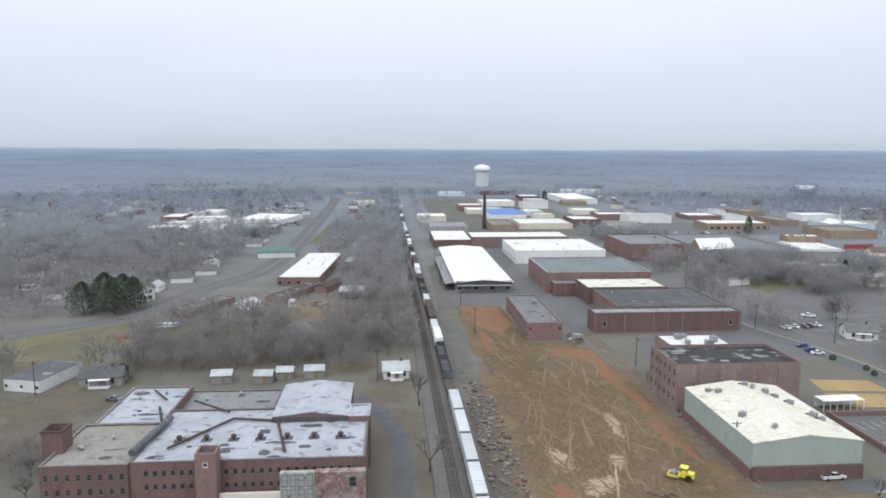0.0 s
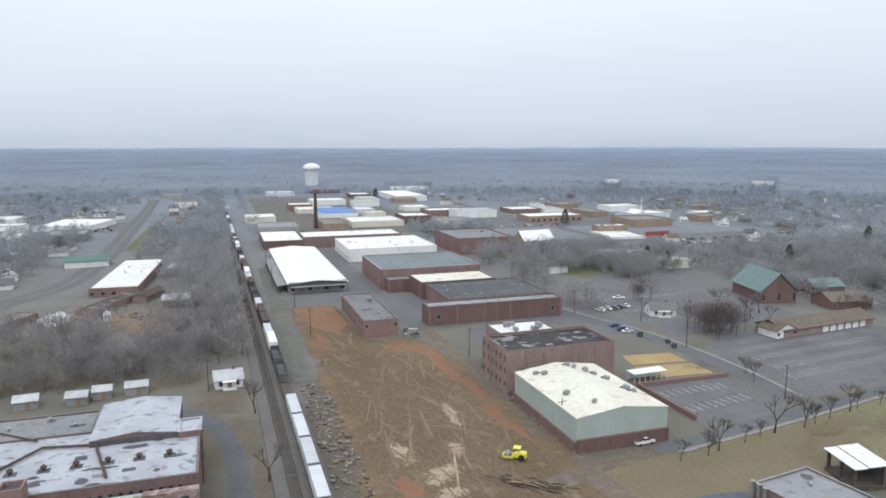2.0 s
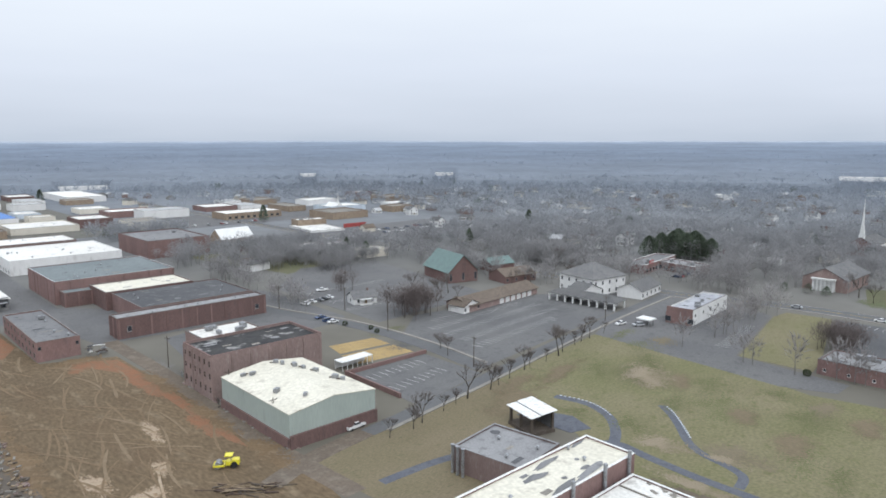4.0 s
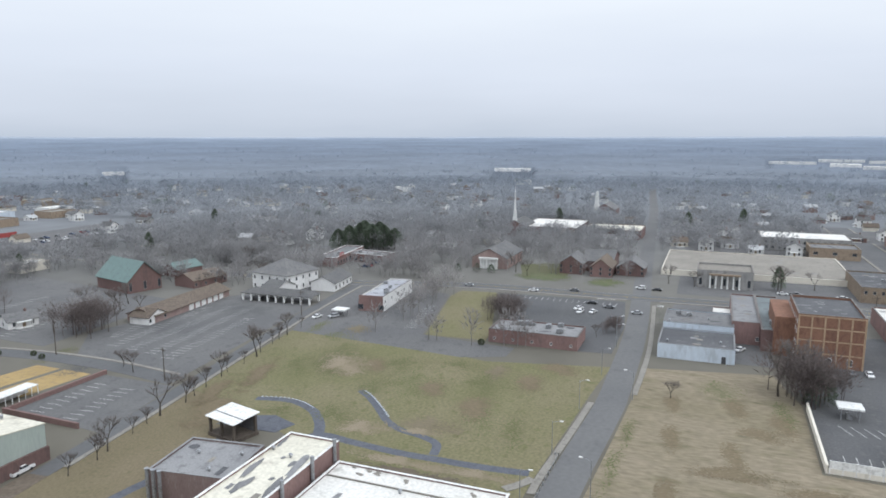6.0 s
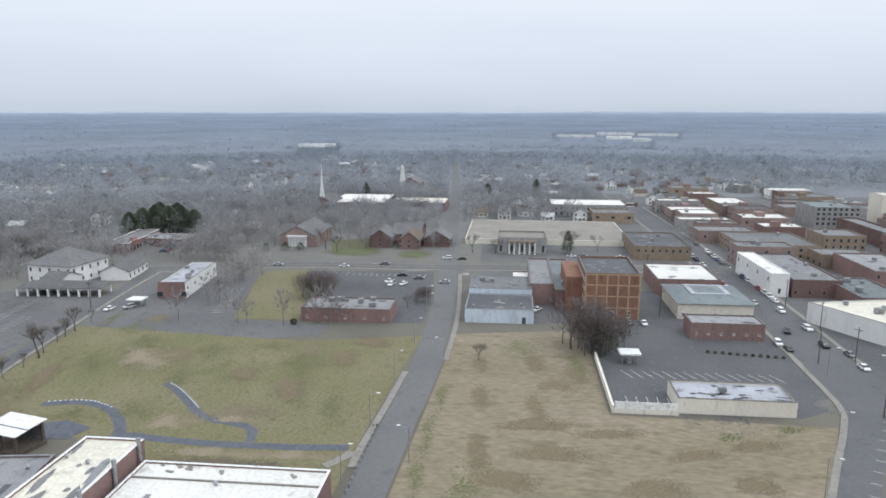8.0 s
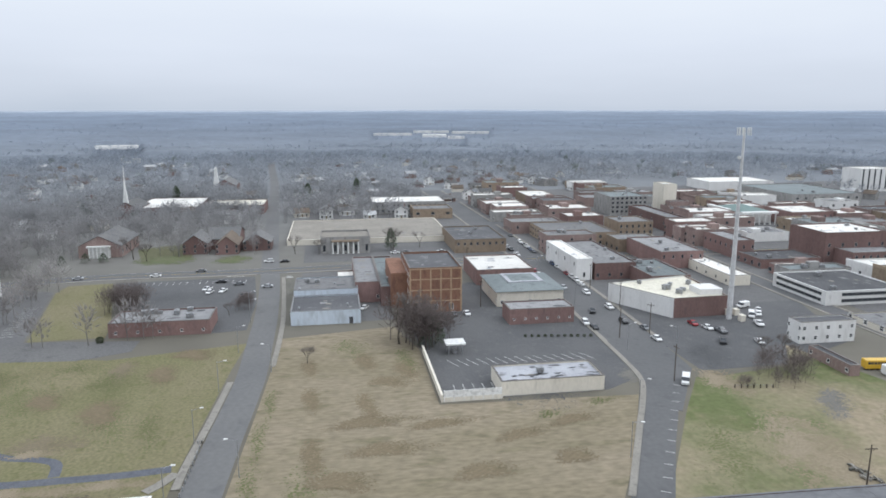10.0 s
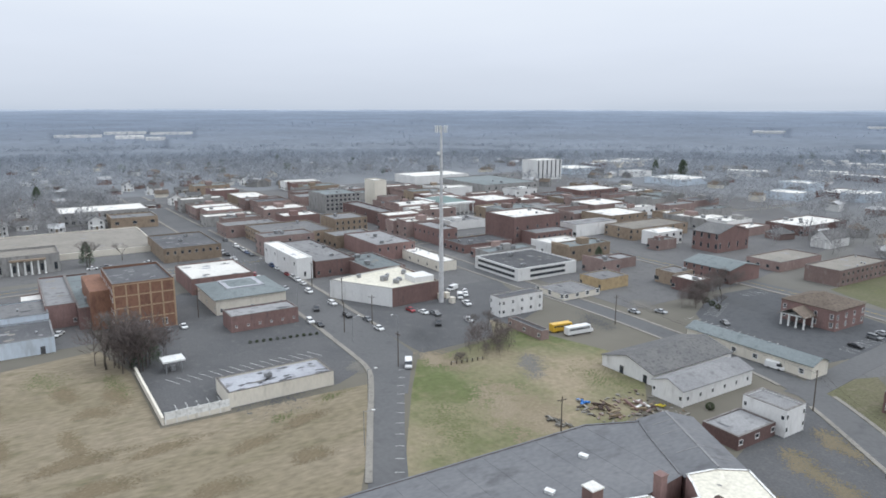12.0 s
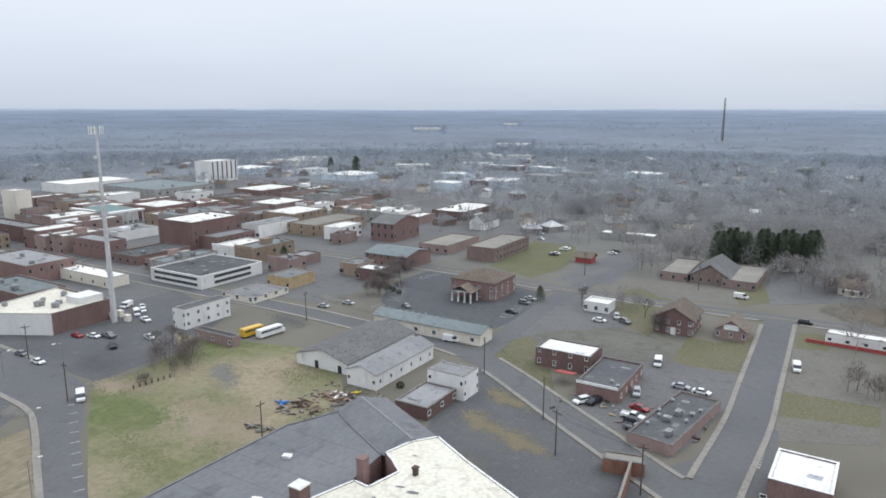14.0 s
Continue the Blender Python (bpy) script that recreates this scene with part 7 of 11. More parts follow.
def festival_mill():
    """White-roofed brick mill wings beside the festival field."""
    b = flat_building("mill_building", "long brick mill wing with peeling white roof", 82, 75.6, 70, 11.8, 9.6, 0, wall="brick", roof="mem_cream", par=0.35, coping="trim_white", vents=4)
    windows(b, 70, 11.8, "f", 3, (4.5,), 1.0, 1.6, 0.4, 0.48)
    for x, y in ((106, 69.2), (114.3, 69.2), (96, 69.2)):
        t = thing("roof_stack", x, y, 0, 6, "pale steel flue standing against the mill wall", "flue", "mill flues")
        bm = bmesh.new()
        tube(bm, (0, 0, 0), (0, 0, 5.6), 0.38, 0.38, 12)
        tube(bm, (0, 0, 5.2), (0, 0, 5.5), 0.44, 0.44, 12)
        part("flue", bm, M["steel"], t)
    b = flat_building("mill_building", "broad low brick mill wing with clean white roof", 84, 50.4, 61, 36, 6.6, 0, wall="brick", roof="mem_white", par=0.3, coping="trim_white", vents=2)
    windows(b, 61, 36, "r", 8, (2.5,), 1.2, 1.6)
    bm = bmesh.new()
    box(bm, 24.8, 25.1, -17.5, 17.5, 6.6, 6.85)
    part("roof_joint", bm, M["mem_tan"], b)
    for k in range(7):
        r = random.Random(k)
        t = thing("roof_patch", r.uniform(111, 113.5), r.uniform(35, 66), r.uniform(0, 90), 6.6, "curled strip of peeled brown roof membrane", "debris", "peeled roof strips")
        bm = bmesh.new()
        for q in range(5):
            box(bm, q * 0.35, q * 0.35 + 0.36, -0.3 + r.uniform(-0.2, 0.2), 0.4, 0, 0.05 + 0.05 * (q % 2))
        part("strip", bm, M["mem_tan"], t)
    for x, y, sx, sy in ((101, 79.5, 4.5, 0.9), (94, 77.5, 3.4, 0.8), (105, 71.8, 6.5, 1.0), (96, 71.2, 5.0, 0.9), (113, 80.7, 3.2, 0.5), (99, 73.5, 0.7, 0.7), (107, 76.5, 0.7, 0.6)):
        t = thing("roof_patch", x, y, 8, 9.6, "bare grey-brown patch where the white membrane has peeled", "debris", "bare roof patches")
        bm = bmesh.new()
        r = random.Random(int(x * 10))
        n = 14
        vs = [bm.verts.new((sx * math.cos(2 * math.pi * k / n) * r.uniform(0.6, 1.1), sy * math.sin(2 * math.pi * k / n) * r.uniform(0.6, 1.1), 0.03)) for k in range(n)]
        bm.faces.new(vs)
        part("patch", bm, M["mem_grey"], t)
    b = flat_building("mill_building", "low dark-roofed brick boiler house", 107.8, 95.8, 15.5, 17.5, 5.6, 8, wall="brick_pale", roof="mem_grey", par=0.3, coping="mem_grey", vents=3)
    windows(b, 15.5, 17.5, "l", 2, (1.2,), 1.1, 1.4)
    for k in range(3):
        t = thing("roof_stack", 98.2, 103 - 1.6 * k, 0, 0, "tall grey steel vent pipe on the boiler house", "flue", "boiler house pipes")
        bm = bmesh.new()
        tube(bm, (0, 0, -0.2), (0, 0, 6.4), 0.35, 0.35, 10)
        tube(bm, (0, 0, 6.4), (0, 0, 6.6), 0.5, 0.5, 10)
        part("pipe", bm, M["steel"], t)


festival_mill()


def stage_pavilion():
    t = thing("stage", 129.3, 106.7, -14, 0, "open-air stage with white two-leaf metal roof on dark posts", "stage")
    bm = bmesh.new()
    box(bm, -3.7, 3.7, -4.9, 4.9, -0.3, 0.9)
    part("platform", bm, M["timber"], t)
    for sx in (-3.2, 3.2):
        for sy in (-4.4, 0, 4.4):
            bm = bmesh.new()
            box(bm, sx - 0.3, sx + 0.3, sy - 0.3, sy + 0.3, 0.9, 5.0 if sx < 0 else 5.5)
            part("post", bm, M["timber"], t)
    for z, x0, x1 in ((5.25, -4.0, -1.05), (5.35, -0.75, 4.0)):
        bm = bmesh.new()
        box(bm, x0, x1, -5.4, 5.4, 0, 0.16, 0, pose(0, 0, z, 0, -5, 0))
        part("roof_leaf", bm, M["trim_white"], t)
    # black strip filling the gap between the two roof leaves
    bm = bmesh.new()
    box(bm, -1.04, -0.76, -5.3, 5.3, 5.1, 5.3)
    part("valley_gutter", bm, M["mem_black"], t)
    bm = bmesh.new()
    box(bm, 2.9, 3.2, -4.1, 4.1, 0.9, 4.4)
    part("back_wall", bm, M["mem_black"], t)
    sheet("terrace", [(134, 98), (140, 96), (143, 104), (140, 112), (133, 115)], M["blue_path"], 0, "blue-grey paved apron behind the stage")
    for pts in ([(151.4, 115), (152.9, 109.4), (152.7, 103.7), (149.6, 97.2)], [(166, 90.7), (163.2, 87), (157.2, 81.2), (152, 76.6)]):
        line = smooth(pts, 8)
        tt = thing("path_stripe", 0, 0, 0, 0, "pale dashed stripe of wooden bench bars along the path", "bench row", "path benches")
        bm = bmesh.new()
        dashes(bm, line, 0.9, 0.5, 0.55, 0.75, 0.3)
        part("bar", bm, M["blue_wall"], tt)


stage_pavilion()


def poly_block(name, label, pts, h, wall, roof, coping, par=0.2):
    """A flat-roofed block on a many-sided plan, its corners given counter-clockwise or clockwise."""
    t = thing(name, pts[0][0], pts[0][1], 0, 0, label, "building")
    loc = [(x - pts[0][0], y - pts[0][1]) for x, y in pts]
    area = sum(a[0] * b[1] - b[0] * a[1] for a, b in zip(loc, loc[1:] + loc[:1]))
    if area < 0:
        loc = loc[::-1]
    bm = bmesh.new()
    f = bm.faces.new([bm.verts.new((x, y, h)) for x, y in loc])
    bmesh.ops.triangulate(bm, faces=[f])
    part("roof", bm, M[roof], t)
    wm = bmesh.new()
    for (x0, y0), (x1, y1) in zip(loc, loc[1:] + loc[:1]):
        m = pose(x0, y0, 0, 0, 0, math.degrees(math.atan2(y1 - y0, x1 - x0)))
        ln = math.hypot(x1 - x0, y1 - y0)
        box(wm, 0.004, ln - 0.004, 0.0, 0.3, -0.3, h + par, 0, m)
        cm = bmesh.new()
        box(cm, -0.05, ln + 0.05, -0.06, 0.36, h + par + 0.002, h + par + 0.07, 0, m)
        part("coping", cm, M[coping], t)
    part("wall", wm, M[wall], t)
    return t


def south_mill():
    """The dark-roofed mill south of the camera's stand, with a white-roofed wing round a small light well."""
    b = poly_block("mill_building", "long brick mill with weathered dark grey roof", [(99.8, -40), (98.6, -78.5), (97.9, -97.9), (93, -109), (86.6, -105.2), (73.4, -98.4), (72.3, -88), (74.5, -78), (80, -60), (86, -40)], 6.8, "brick", "mill_roof", "mill_roof", 0.12)
    for k in range(9):
        y = -46 - 6.4 * k
        bm = bmesh.new()
        box(bm, 74.5 - 99.8 + (0.35 * max(0, 78 + y)), -1.6, y + 40 - 0.12, y + 40 + 0.12, 6.8, 6.83)
        part("roof_seam", bm, M["mill_roof"], b)
    for x, y, z in ((81.9, -74.2, 6.8), (88, -88, 6.8)):
        t = thing("roof_hatch", x, y, 20, z, "small pale roof hatch on the dark mill roof", "roof hatch", "roof hatches")
        bm = bmesh.new()
        box(bm, -0.8, 0.8, -0.5, 0.5, 0, 0.5)
        box(bm, -0.9, 0.9, -0.6, 0.6, 0.5, 0.6)
        part("hatch", bm, M["trim_white"], t)
    b = gable_building("mill_building", "cross gable of the dark-roofed brick mill", 80.7, -109.6, 23.6, 12.4, 6.5, 1.7, -27, wall="brick", roof="mill_roof", along="x", over=0.25)
    # strips paler than the roof, along the ridge and down both slopes
    bm = bmesh.new()
    box(bm, -11.9, 11.9, -0.22, 0.22, 8.32, 8.42)
    for s_ in (-4, 3.5, 8):
        for q in (-1, 1):
            box(bm, s_ - 0.12, s_ + 0.12, 0, 4.6, 0.02, 0.06, 0, pose(0, 0, 8.38, 0, 0, 90 - 90 * q) @ pose(0, 0, 0, -15.3, 0, 0))
    part("ridge_seam", bm, M["mem_grey"], b, "paler strips along the ridge and slopes")
    b = poly_block("mill_building", "white-roofed brick mill wing round a light well", [(72.0, -97.6), (70.4, -103.7), (66.8, -108.4), (57.1, -102.9), (45.8, -97.4), (34, -91.4), (46, -66), (75, -71), (73.7, -77.4), (70.8, -86.7), (67.4, -86.3), (65.9, -93.1), (69.1, -95.7)], 7.9, "brick", "mem_cream", "trim_white", 0.12)
    for x, y, sx, sy in ((62.7, -89.1, 0.9, 0.3), (59.8, -88.7, 1.2, 0.5), (66.5, -99.5, 0.5, 0.25), (64.5, -84, 0.4, 0.4)):
        t = thing("roof_patch", x, y, 15, 7.9, "bare grey patch where the white membrane has peeled", "debris", "bare roof patches")
        bm = bmesh.new()
        bm.faces.new([bm.verts.new((sx * math.cos(0.52 * q) * (0.8 + 0.3 * (q % 2)), sy * math.sin(0.52 * q), 0.03)) for q in range(12)])
        part("patch", bm, M["mem_grey"], t)
    for x, y, z, s_, hgt, cap in ((73.2, -75.6, 6.8, 2.4, 5.0, "mem_white"), (70.6, -88.9, 5.0, 1.6, 6.2, "brick")):
        t = thing("roof_house", x, y, 0, z, "square brick roof stack" + (" with pale cap" if cap != "brick" else " beside the light well"), "roof house", "roof houses on the mill")
        bm = bmesh.new()
        ring(bm, s_, s_, 0.3, 0, hgt)
        part("wall", bm, M["brick"], t)
        bm = bmesh.new()
        box(bm, -s_ / 2 - 0.12, s_ / 2 + 0.12, -s_ / 2 - 0.12, s_ / 2 + 0.12, hgt, hgt + 0.22)
        part("cap", bm, M[cap], t)
    t = thing("roof_cowl", 62.6, -93.8, 0, 7.6, "dark square ventilator cowl on the white roof", "ventilator")
    bm = bmesh.new()
    box(bm, -0.4, 0.4, -0.4, 0.4, 0, 1.6)
    box(bm, -0.55, 0.55, -0.55, 0.55, 1.6, 1.9)
    part("cowl", bm, M["rust"], t)


south_mill()


def green_hall_details():
    t = thing("brick_plinth", 90.6, 137.1, 0, 0, "red-painted brick plinth of the green warehouse", "plinth")
    bm = bmesh.new()
    box(bm, -12.7, 12.7, -0.45, 0.2, -0.3, 3.3)
    part("front", bm, M["brick"], t)
    bm = bmesh.new()
    box(bm, -13.0, -12.4, 0.25, 35.8, -0.3, 2.6)
    part("side", bm, M["brick"], t)
    me, mv = unit_mesh()
    for k, (x, y) in enumerate(((82, 168), (84, 166.5), (82.5, 151), (86, 143), (94, 168), (96, 165), (97, 162), (98.5, 158), (99.5, 150), (100.5, 148), (93, 170))):
        t = thing("rooftop_unit", x, y, 15 * k, 8.5 + 1.6 * (1 - abs(x - 90.6) / 12.55) + 0.12, "rusty rooftop air unit with loose ducts", "air unit", "air units on the green warehouse")
        share("casing", me, t, Matrix.Scale(0.72 + 0.1 * (k % 3), 4))
        bm = bmesh.new()
        tube(bm, (0.6, 0, 0.4), (1.6, 0.5, 0.3), 0.18, 0.22, 8)
        part("duct", bm, M["rust"], t)
    t = thing("car_port", 125, 177.5, 2, 0, "low white open shed with metal roof", "shed")
    bm = bmesh.new()
    box(bm, -6.2, 6.2, -2.2, 2.2, 2.7, 2.9)
    part("roof", bm, M["trim_white"], t)
    for k in range(7):
        bm = bmesh.new()
        box(bm, -6 + 2 * k - 0.08, -6 + 2 * k + 0.08, -2.1, -1.94, -0.2, 2.7)
        part("post", bm, M["trim_white"], t)
    bm = bmesh.new()
    box(bm, -6, 6, 1.9, 2.1, -0.2, 2.7)
    part("back_wall", bm, M["white_wall"], t)
    t = thing("retaining_wall", 0, 0, 0, 0, "low red brick retaining wall round the asphalt pad", "wall")
    bm = bmesh.new()
    box(bm, 117.6, 118.2, 145, 172, -0.3, 1.5)
    box(bm, 118.2, 151, 171.4, 172, -0.3, 1.3)
    part("wall", bm, M["brick"], t)


green_hall_details()


# ---- railway ----
def railway():
    line = [(17.4, -100), (17.3, 60), (17.2, 134), (16.7, 199), (15.6, 291), (12.2, 494), (6.2, 906), (-10, 2000)]
    line = smooth(line, 10)
    bm = bmesh.new()
    strip(bm, line, -3.2, 8.6, -0.3, 0.34)
    bed = tagged(part("track_bed", bm, M["ballast"], None), "grey ballast bed of a two-track railway", "track bed", kind="structure")
    for name, off in (("track", 0.0), ("track", 4.4)):
        tr = thing("railway_track", 0, 0, 0, 0, "steel rails on dark sleepers in grey ballast", "railway track", "the two tracks", "structure")
        for s in (-0.7175, 0.7175):
            bm = bmesh.new()
            strip(bm, line, off + s - 0.04, off + s + 0.04, 0.42, 0.60)
            part("rail", bm, M["rail"], tr)
        bm = bmesh.new()
        mid = offset_line(line, off)
        for p, q in zip(mid, mid[1:]):
            p, q = Vector(p), Vector(q)
            ln = (q - p).length
            if p.y > 700 or p.y < 60:
                continue
            a = math.degrees(math.atan2(q.y - p.y, q.x - p.x))
            for j in range(int(ln / 0.65)):
                c = p.lerp(q, j * 0.65 / ln)
                box(bm, -0.11, 0.11, -1.3, 1.3, 0.30, 0.43, 0, pose(c.x, c.y, 0, 0, 0, a))
        sl = part("sleepers", bm, M["timber"], tr)
        sl["kind"] = "stuff"
    return line


rail_line = railway()


def bogie(parent, y):
    bm = bmesh.new()
    for s in (-0.75, 0.75):
        for dy in (-0.85, 0.85):
            tube(bm, (s - 0.07, y + dy, 0.45), (s + 0.07, y + dy, 0.45), 0.45, 0.45, 14)
        box(bm, s * 1.25 - 0.1, s * 1.25 + 0.1, y - 1.2, y + 1.2, 0.35, 0.7)
    part("bogie", bm, M["rust"], parent)


def rail_wagon(x, y, rot, ln, kind):
    names = {"container": ("container_wagon", "pale grey container on a low flat wagon"), "hopper": ("hopper_wagon", "dark ribbed open hopper wagon"),
             "box": ("box_wagon", "tall white boxcar with ribbed sides"), "flat": ("flat_wagon", "empty flat wagon with timber deck"), "rust": ("box_wagon", "tall rust-red boxcar with ribbed sides")}
    nm, lb = names[kind]
    t = thing(nm, x, y, rot, 0.60, lb, "rail wagon", "freight train on the line")
    bm = bmesh.new()
    box(bm, -1.35, 1.35, -ln / 2, ln / 2, 0.75, 1.1)
    box(bm, -0.2, 0.2, -ln / 2 - 0.5, ln / 2 + 0.5, 0.8, 1.0)
    part("underframe", bm, M["rust"], t)
    bogie(t, -ln / 2 + 2.2)
    bogie(t, ln / 2 - 2.2)
    key = {"container": "tin_pale", "hopper": "mem_black", "box": "trim_white", "rust": "rust", "flat": "timber"}[kind]
    if kind == "flat":
        bm = bmesh.new()
        for k in range(12):
            yy = -ln / 2 + ln * k / 12
            box(bm, -1.3, 1.3, yy + 0.03, yy + ln / 12 - 0.03, 1.1, 1.2)
        part("deck", bm, M[key], t)
        return t
    hgt = {"container": 2.7, "hopper": 2.6, "box": 3.4, "rust": 3.3}[kind]
    bm = bmesh.new()
    L = ln / 2 - 0.15
    if kind == "hopper":
        ring(bm, 2.9, 2 * L, 0.12, 1.1, 1.1 + hgt)
        box(bm, -1.3, 1.3, -L + 0.2, L - 0.2, 1.15, 2.4)
    else:
        box(bm, -1.3, 1.3, -L, L, 1.12, 1.12 + hgt)
        if kind != "container":
            box(bm, -1.32, 1.32, -L - 0.02, L + 0.02, 1.12 + hgt, 1.2 + hgt)
    n = int(ln / 0.8)
    for k in range(n):
        yy = -L + 2 * L * (k + 0.5) / n
        for s in (-1, 1):
            xx = s * (1.45 if kind == "hopper" else 1.3)
            box(bm, min(xx, xx + s * 0.06), max(xx, xx + s * 0.06), yy - 0.12, yy + 0.12, 1.15, 1.05 + hgt)
        if kind == "container" and k % 2 == 0:
            box(bm, -1.25, 1.25, yy - 0.1, yy + 0.1, 1.12 + hgt, 1.15 + hgt)
    part("body", bm, M[key], t)
    if kind == "container":
        for s in (-1, 1):
            bm = bmesh.new()
            box(bm, -1.2, -0.04, s * L - 0.03, s * L + 0.03, 1.2, 1.05 + hgt)
            box(bm, 0.04, 1.2, s * L - 0.03, s * L + 0.03, 1.2, 1.05 + hgt)
            for q in (-0.7, -0.3, 0.3, 0.7):
                tube(bm, (q, s * (L + 0.05), 1.2), (q, s * (L + 0.05), 1.0 + hgt), 0.03, 0.03, 5)
            part("end_door", bm, M["steel"], t)
    return t




def freight_train():
    """The train stands on the near track from south of the view to the far trees."""
    kinds = ["container"] * 5 + ["flat", "hopper", "hopper", "box", "container", "rust", "rust", "container", "hopper", "hopper", "rust", "container", "box", "rust", "rust", "container", "hopper", "rust", "container", "box", "rust", "container", "rust"]
    y = 112.0
    pts = rail_line
    for k, kd in enumerate(kinds * 2):
        ln = 14.2 if kd == "container" else 15.6
        yc = y + ln / 2
        for p, q in zip(pts, pts[1:]):
            if p[1] <= yc < q[1]:
                f = (yc - p[1]) / (q[1] - p[1])
                xx = p[0] + (q[0] - p[0]) * f
                a = math.degrees(math.atan2(q[1] - p[1], q[0] - p[0])) - 90
        rail_wagon(xx, yc, a, ln, kd)
        y += ln + 1.0
        if y > 760:
            break


freight_train()


# ---- towers and masts ----
def water_tower():
    t = thing("water_tower", 144, 1108, 0, 0, "pale fluted-column water tower with domed tank", "water tower")
    R, n = 10.4, 36
    bm = bmesh.new()
    rows = []
    for z in (-0.3, 1, 15, 30, 36):
        rows.append([bm.verts.new(((R if k % 2 else R * 0.9) * math.cos(2 * math.pi * k / n), (R if k % 2 else R * 0.9) * math.sin(2 * math.pi * k / n), z)) for k in range(n)])
    for a, c in zip(rows, rows[1:]):
        for k in range(n):
            j = (k + 1) % n
            bm.faces.new((a[k], a[j], c[j], c[k]))
    part("column", bm, M["tin_pale"], t)
    bm = bmesh.new()
    lathe(bm, ((9.8, 34.5), (12.4, 35.6), (13.6, 37.6), (13.4, 39.6), (11.4, 42.4), (7.5, 44.6), (2.5, 45.8), (0.5, 46.0)), 40)
    for f in bm.faces:
        f.smooth = True
    part("tank", bm, M["trim_white"], t)
    bm = bmesh.new()
    tube(bm, (0, 0, 45.9), (0, 0, 48.5), 0.2, 0.1, 6)
    part("finial", bm, M["steel"], t)


water_tower()


def smokestack(x, y, h, label, key="brick"):
    t = thing("smokestack", x, y, 0, 0, label, "smokestack")
    bm = bmesh.new()
    lathe(bm, ((2.0, -0.3), (1.9, 2), (1.25, h - 1.2), (1.45, h - 1), (1.45, h - 0.3), (1.2, h)), 20)
    part("shaft", bm, M[key], t)


smokestack(82.4, 615, 31.5, "tall dark brick mill smokestack", "rust")


def monopole():
    t = thing("cell_tower", 214.3, -135.9, 20, 0, "tall pale steel monopole with antenna platform", "cell tower")
    z = -0.2
    rad = 1.0
    for k in range(6):
        bm = bmesh.new()
        tube(bm, (0, 0, z), (0, 0, z + 11.2), rad, rad - 0.09, 16)
        part("mast_section", bm, M["pole_white"], t)
        z += 11.0
        rad -= 0.11
    for a in range(3):
        an = 2 * math.pi * a / 3
        for s in (-1.3, 0, 1.3):
            cx, cy = 1.7 * math.cos(an) - s * math.sin(an), 1.7 * math.sin(an) + s * math.cos(an)
            bm = bmesh.new()
            box(bm, -0.16, 0.16, -0.09, 0.09, 63.6, 66.2, 0, pose(cx, cy, 0, 0, 0, math.degrees(an) + 90))
            part("antenna", bm, M["trim_white"], t)
        bm = bmesh.new()
        tube(bm, (0, 0, 65), (1.65 * math.cos(an), 1.65 * math.sin(an), 65), 0.08, 0.08, 6)
        e0 = (1.65 * math.cos(an) + 1.6 * math.sin(an), 1.65 * math.sin(an) - 1.6 * math.cos(an), 65)
        e1 = (1.65 * math.cos(an) - 1.6 * math.sin(an), 1.65 * math.sin(an) + 1.6 * math.cos(an), 65)
        tube(bm, e0, e1, 0.07, 0.07, 6)
        part("antenna_arm", bm, M["steel"], t)
    bm = bmesh.new()
    tube(bm, (0.5, 0.8, 56.2), (0.5, 1.1, 56.2), 0.6, 0.6, 12)
    part("dish", bm, M["trim_white"], t)
    for k, (dx, dy) in enumerate(((4, 2), (4, 5), (-3, 3))):
        t = thing("equipment_cabinet", 214.3 + dx, -135.9 - dy, 0, 0, "small beige equipment cabinet at the tower foot", "cabinet", "cabinets at the tower foot")
        bm = bmesh.new()
        box(bm, -1.1, 1.1, -0.8, 0.8, -0.1, 2.1)
        box(bm, -1.2, 1.2, -0.9, 0.9, 2.1, 2.25)
        part("body", bm, M["cream_wall"], t)


monopole()


def lattice_mast(x, y, h, z0):
    t = thing("radio_mast", x, y, 0, z0, "distant dark lattice radio mast", "radio mast")
    bm = bmesh.new()
    w = 2.2
    legs = [(w * math.cos(a), w * math.sin(a)) for a in (0.5, 2.6, 4.7)]
    for lx, ly in legs:
        tube(bm, (lx, ly, -1), (lx * 0.5, ly * 0.5, h), 0.5, 0.3, 5)
    for k in range(int(h / 6)):
        f = 1 - 0.5 * k * 6 / h
        for i in range(3):
            (ax, ay), (bx, by) = legs[i], legs[(i + 1) % 3]
            tube(bm, (ax * f, ay * f, k * 6), (bx * f, by * f, k * 6 + 6), 0.2, 0.2, 4)
    part("lattice", bm, M["rust"], t)


lattice_mast(230.5, -1381, 88, 3)


def steeple(b, x, y, base, hbox, hspire, w):
    bm = bmesh.new()
    box(bm, x - w / 2, x + w / 2, y - w / 2, y + w / 2, 0, base)
    part("steeple_tower", bm, M["white_wall"], b)
    bm = bmesh.new()
    for k in range(3):
        s = w * (0.8 - 0.16 * k) / 2
        z0 = base + hbox * k / 3
        box(bm, x - s, x + s, y - s, y + s, z0, z0 + hbox / 3)
        box(bm, x - s * 1.15, x + s * 1.15, y - s * 1.15, y + s * 1.15, z0 + hbox / 3 - 0.3, z0 + hbox / 3)
    part("belfry", bm, M["trim_white"], b)
    bm = bmesh.new()
    tube(bm, (x, y, base + hbox), (x, y, base + hbox + hspire), w * 0.22, 0.04, 8)
    part("spire", bm, M["trim_white"], b)


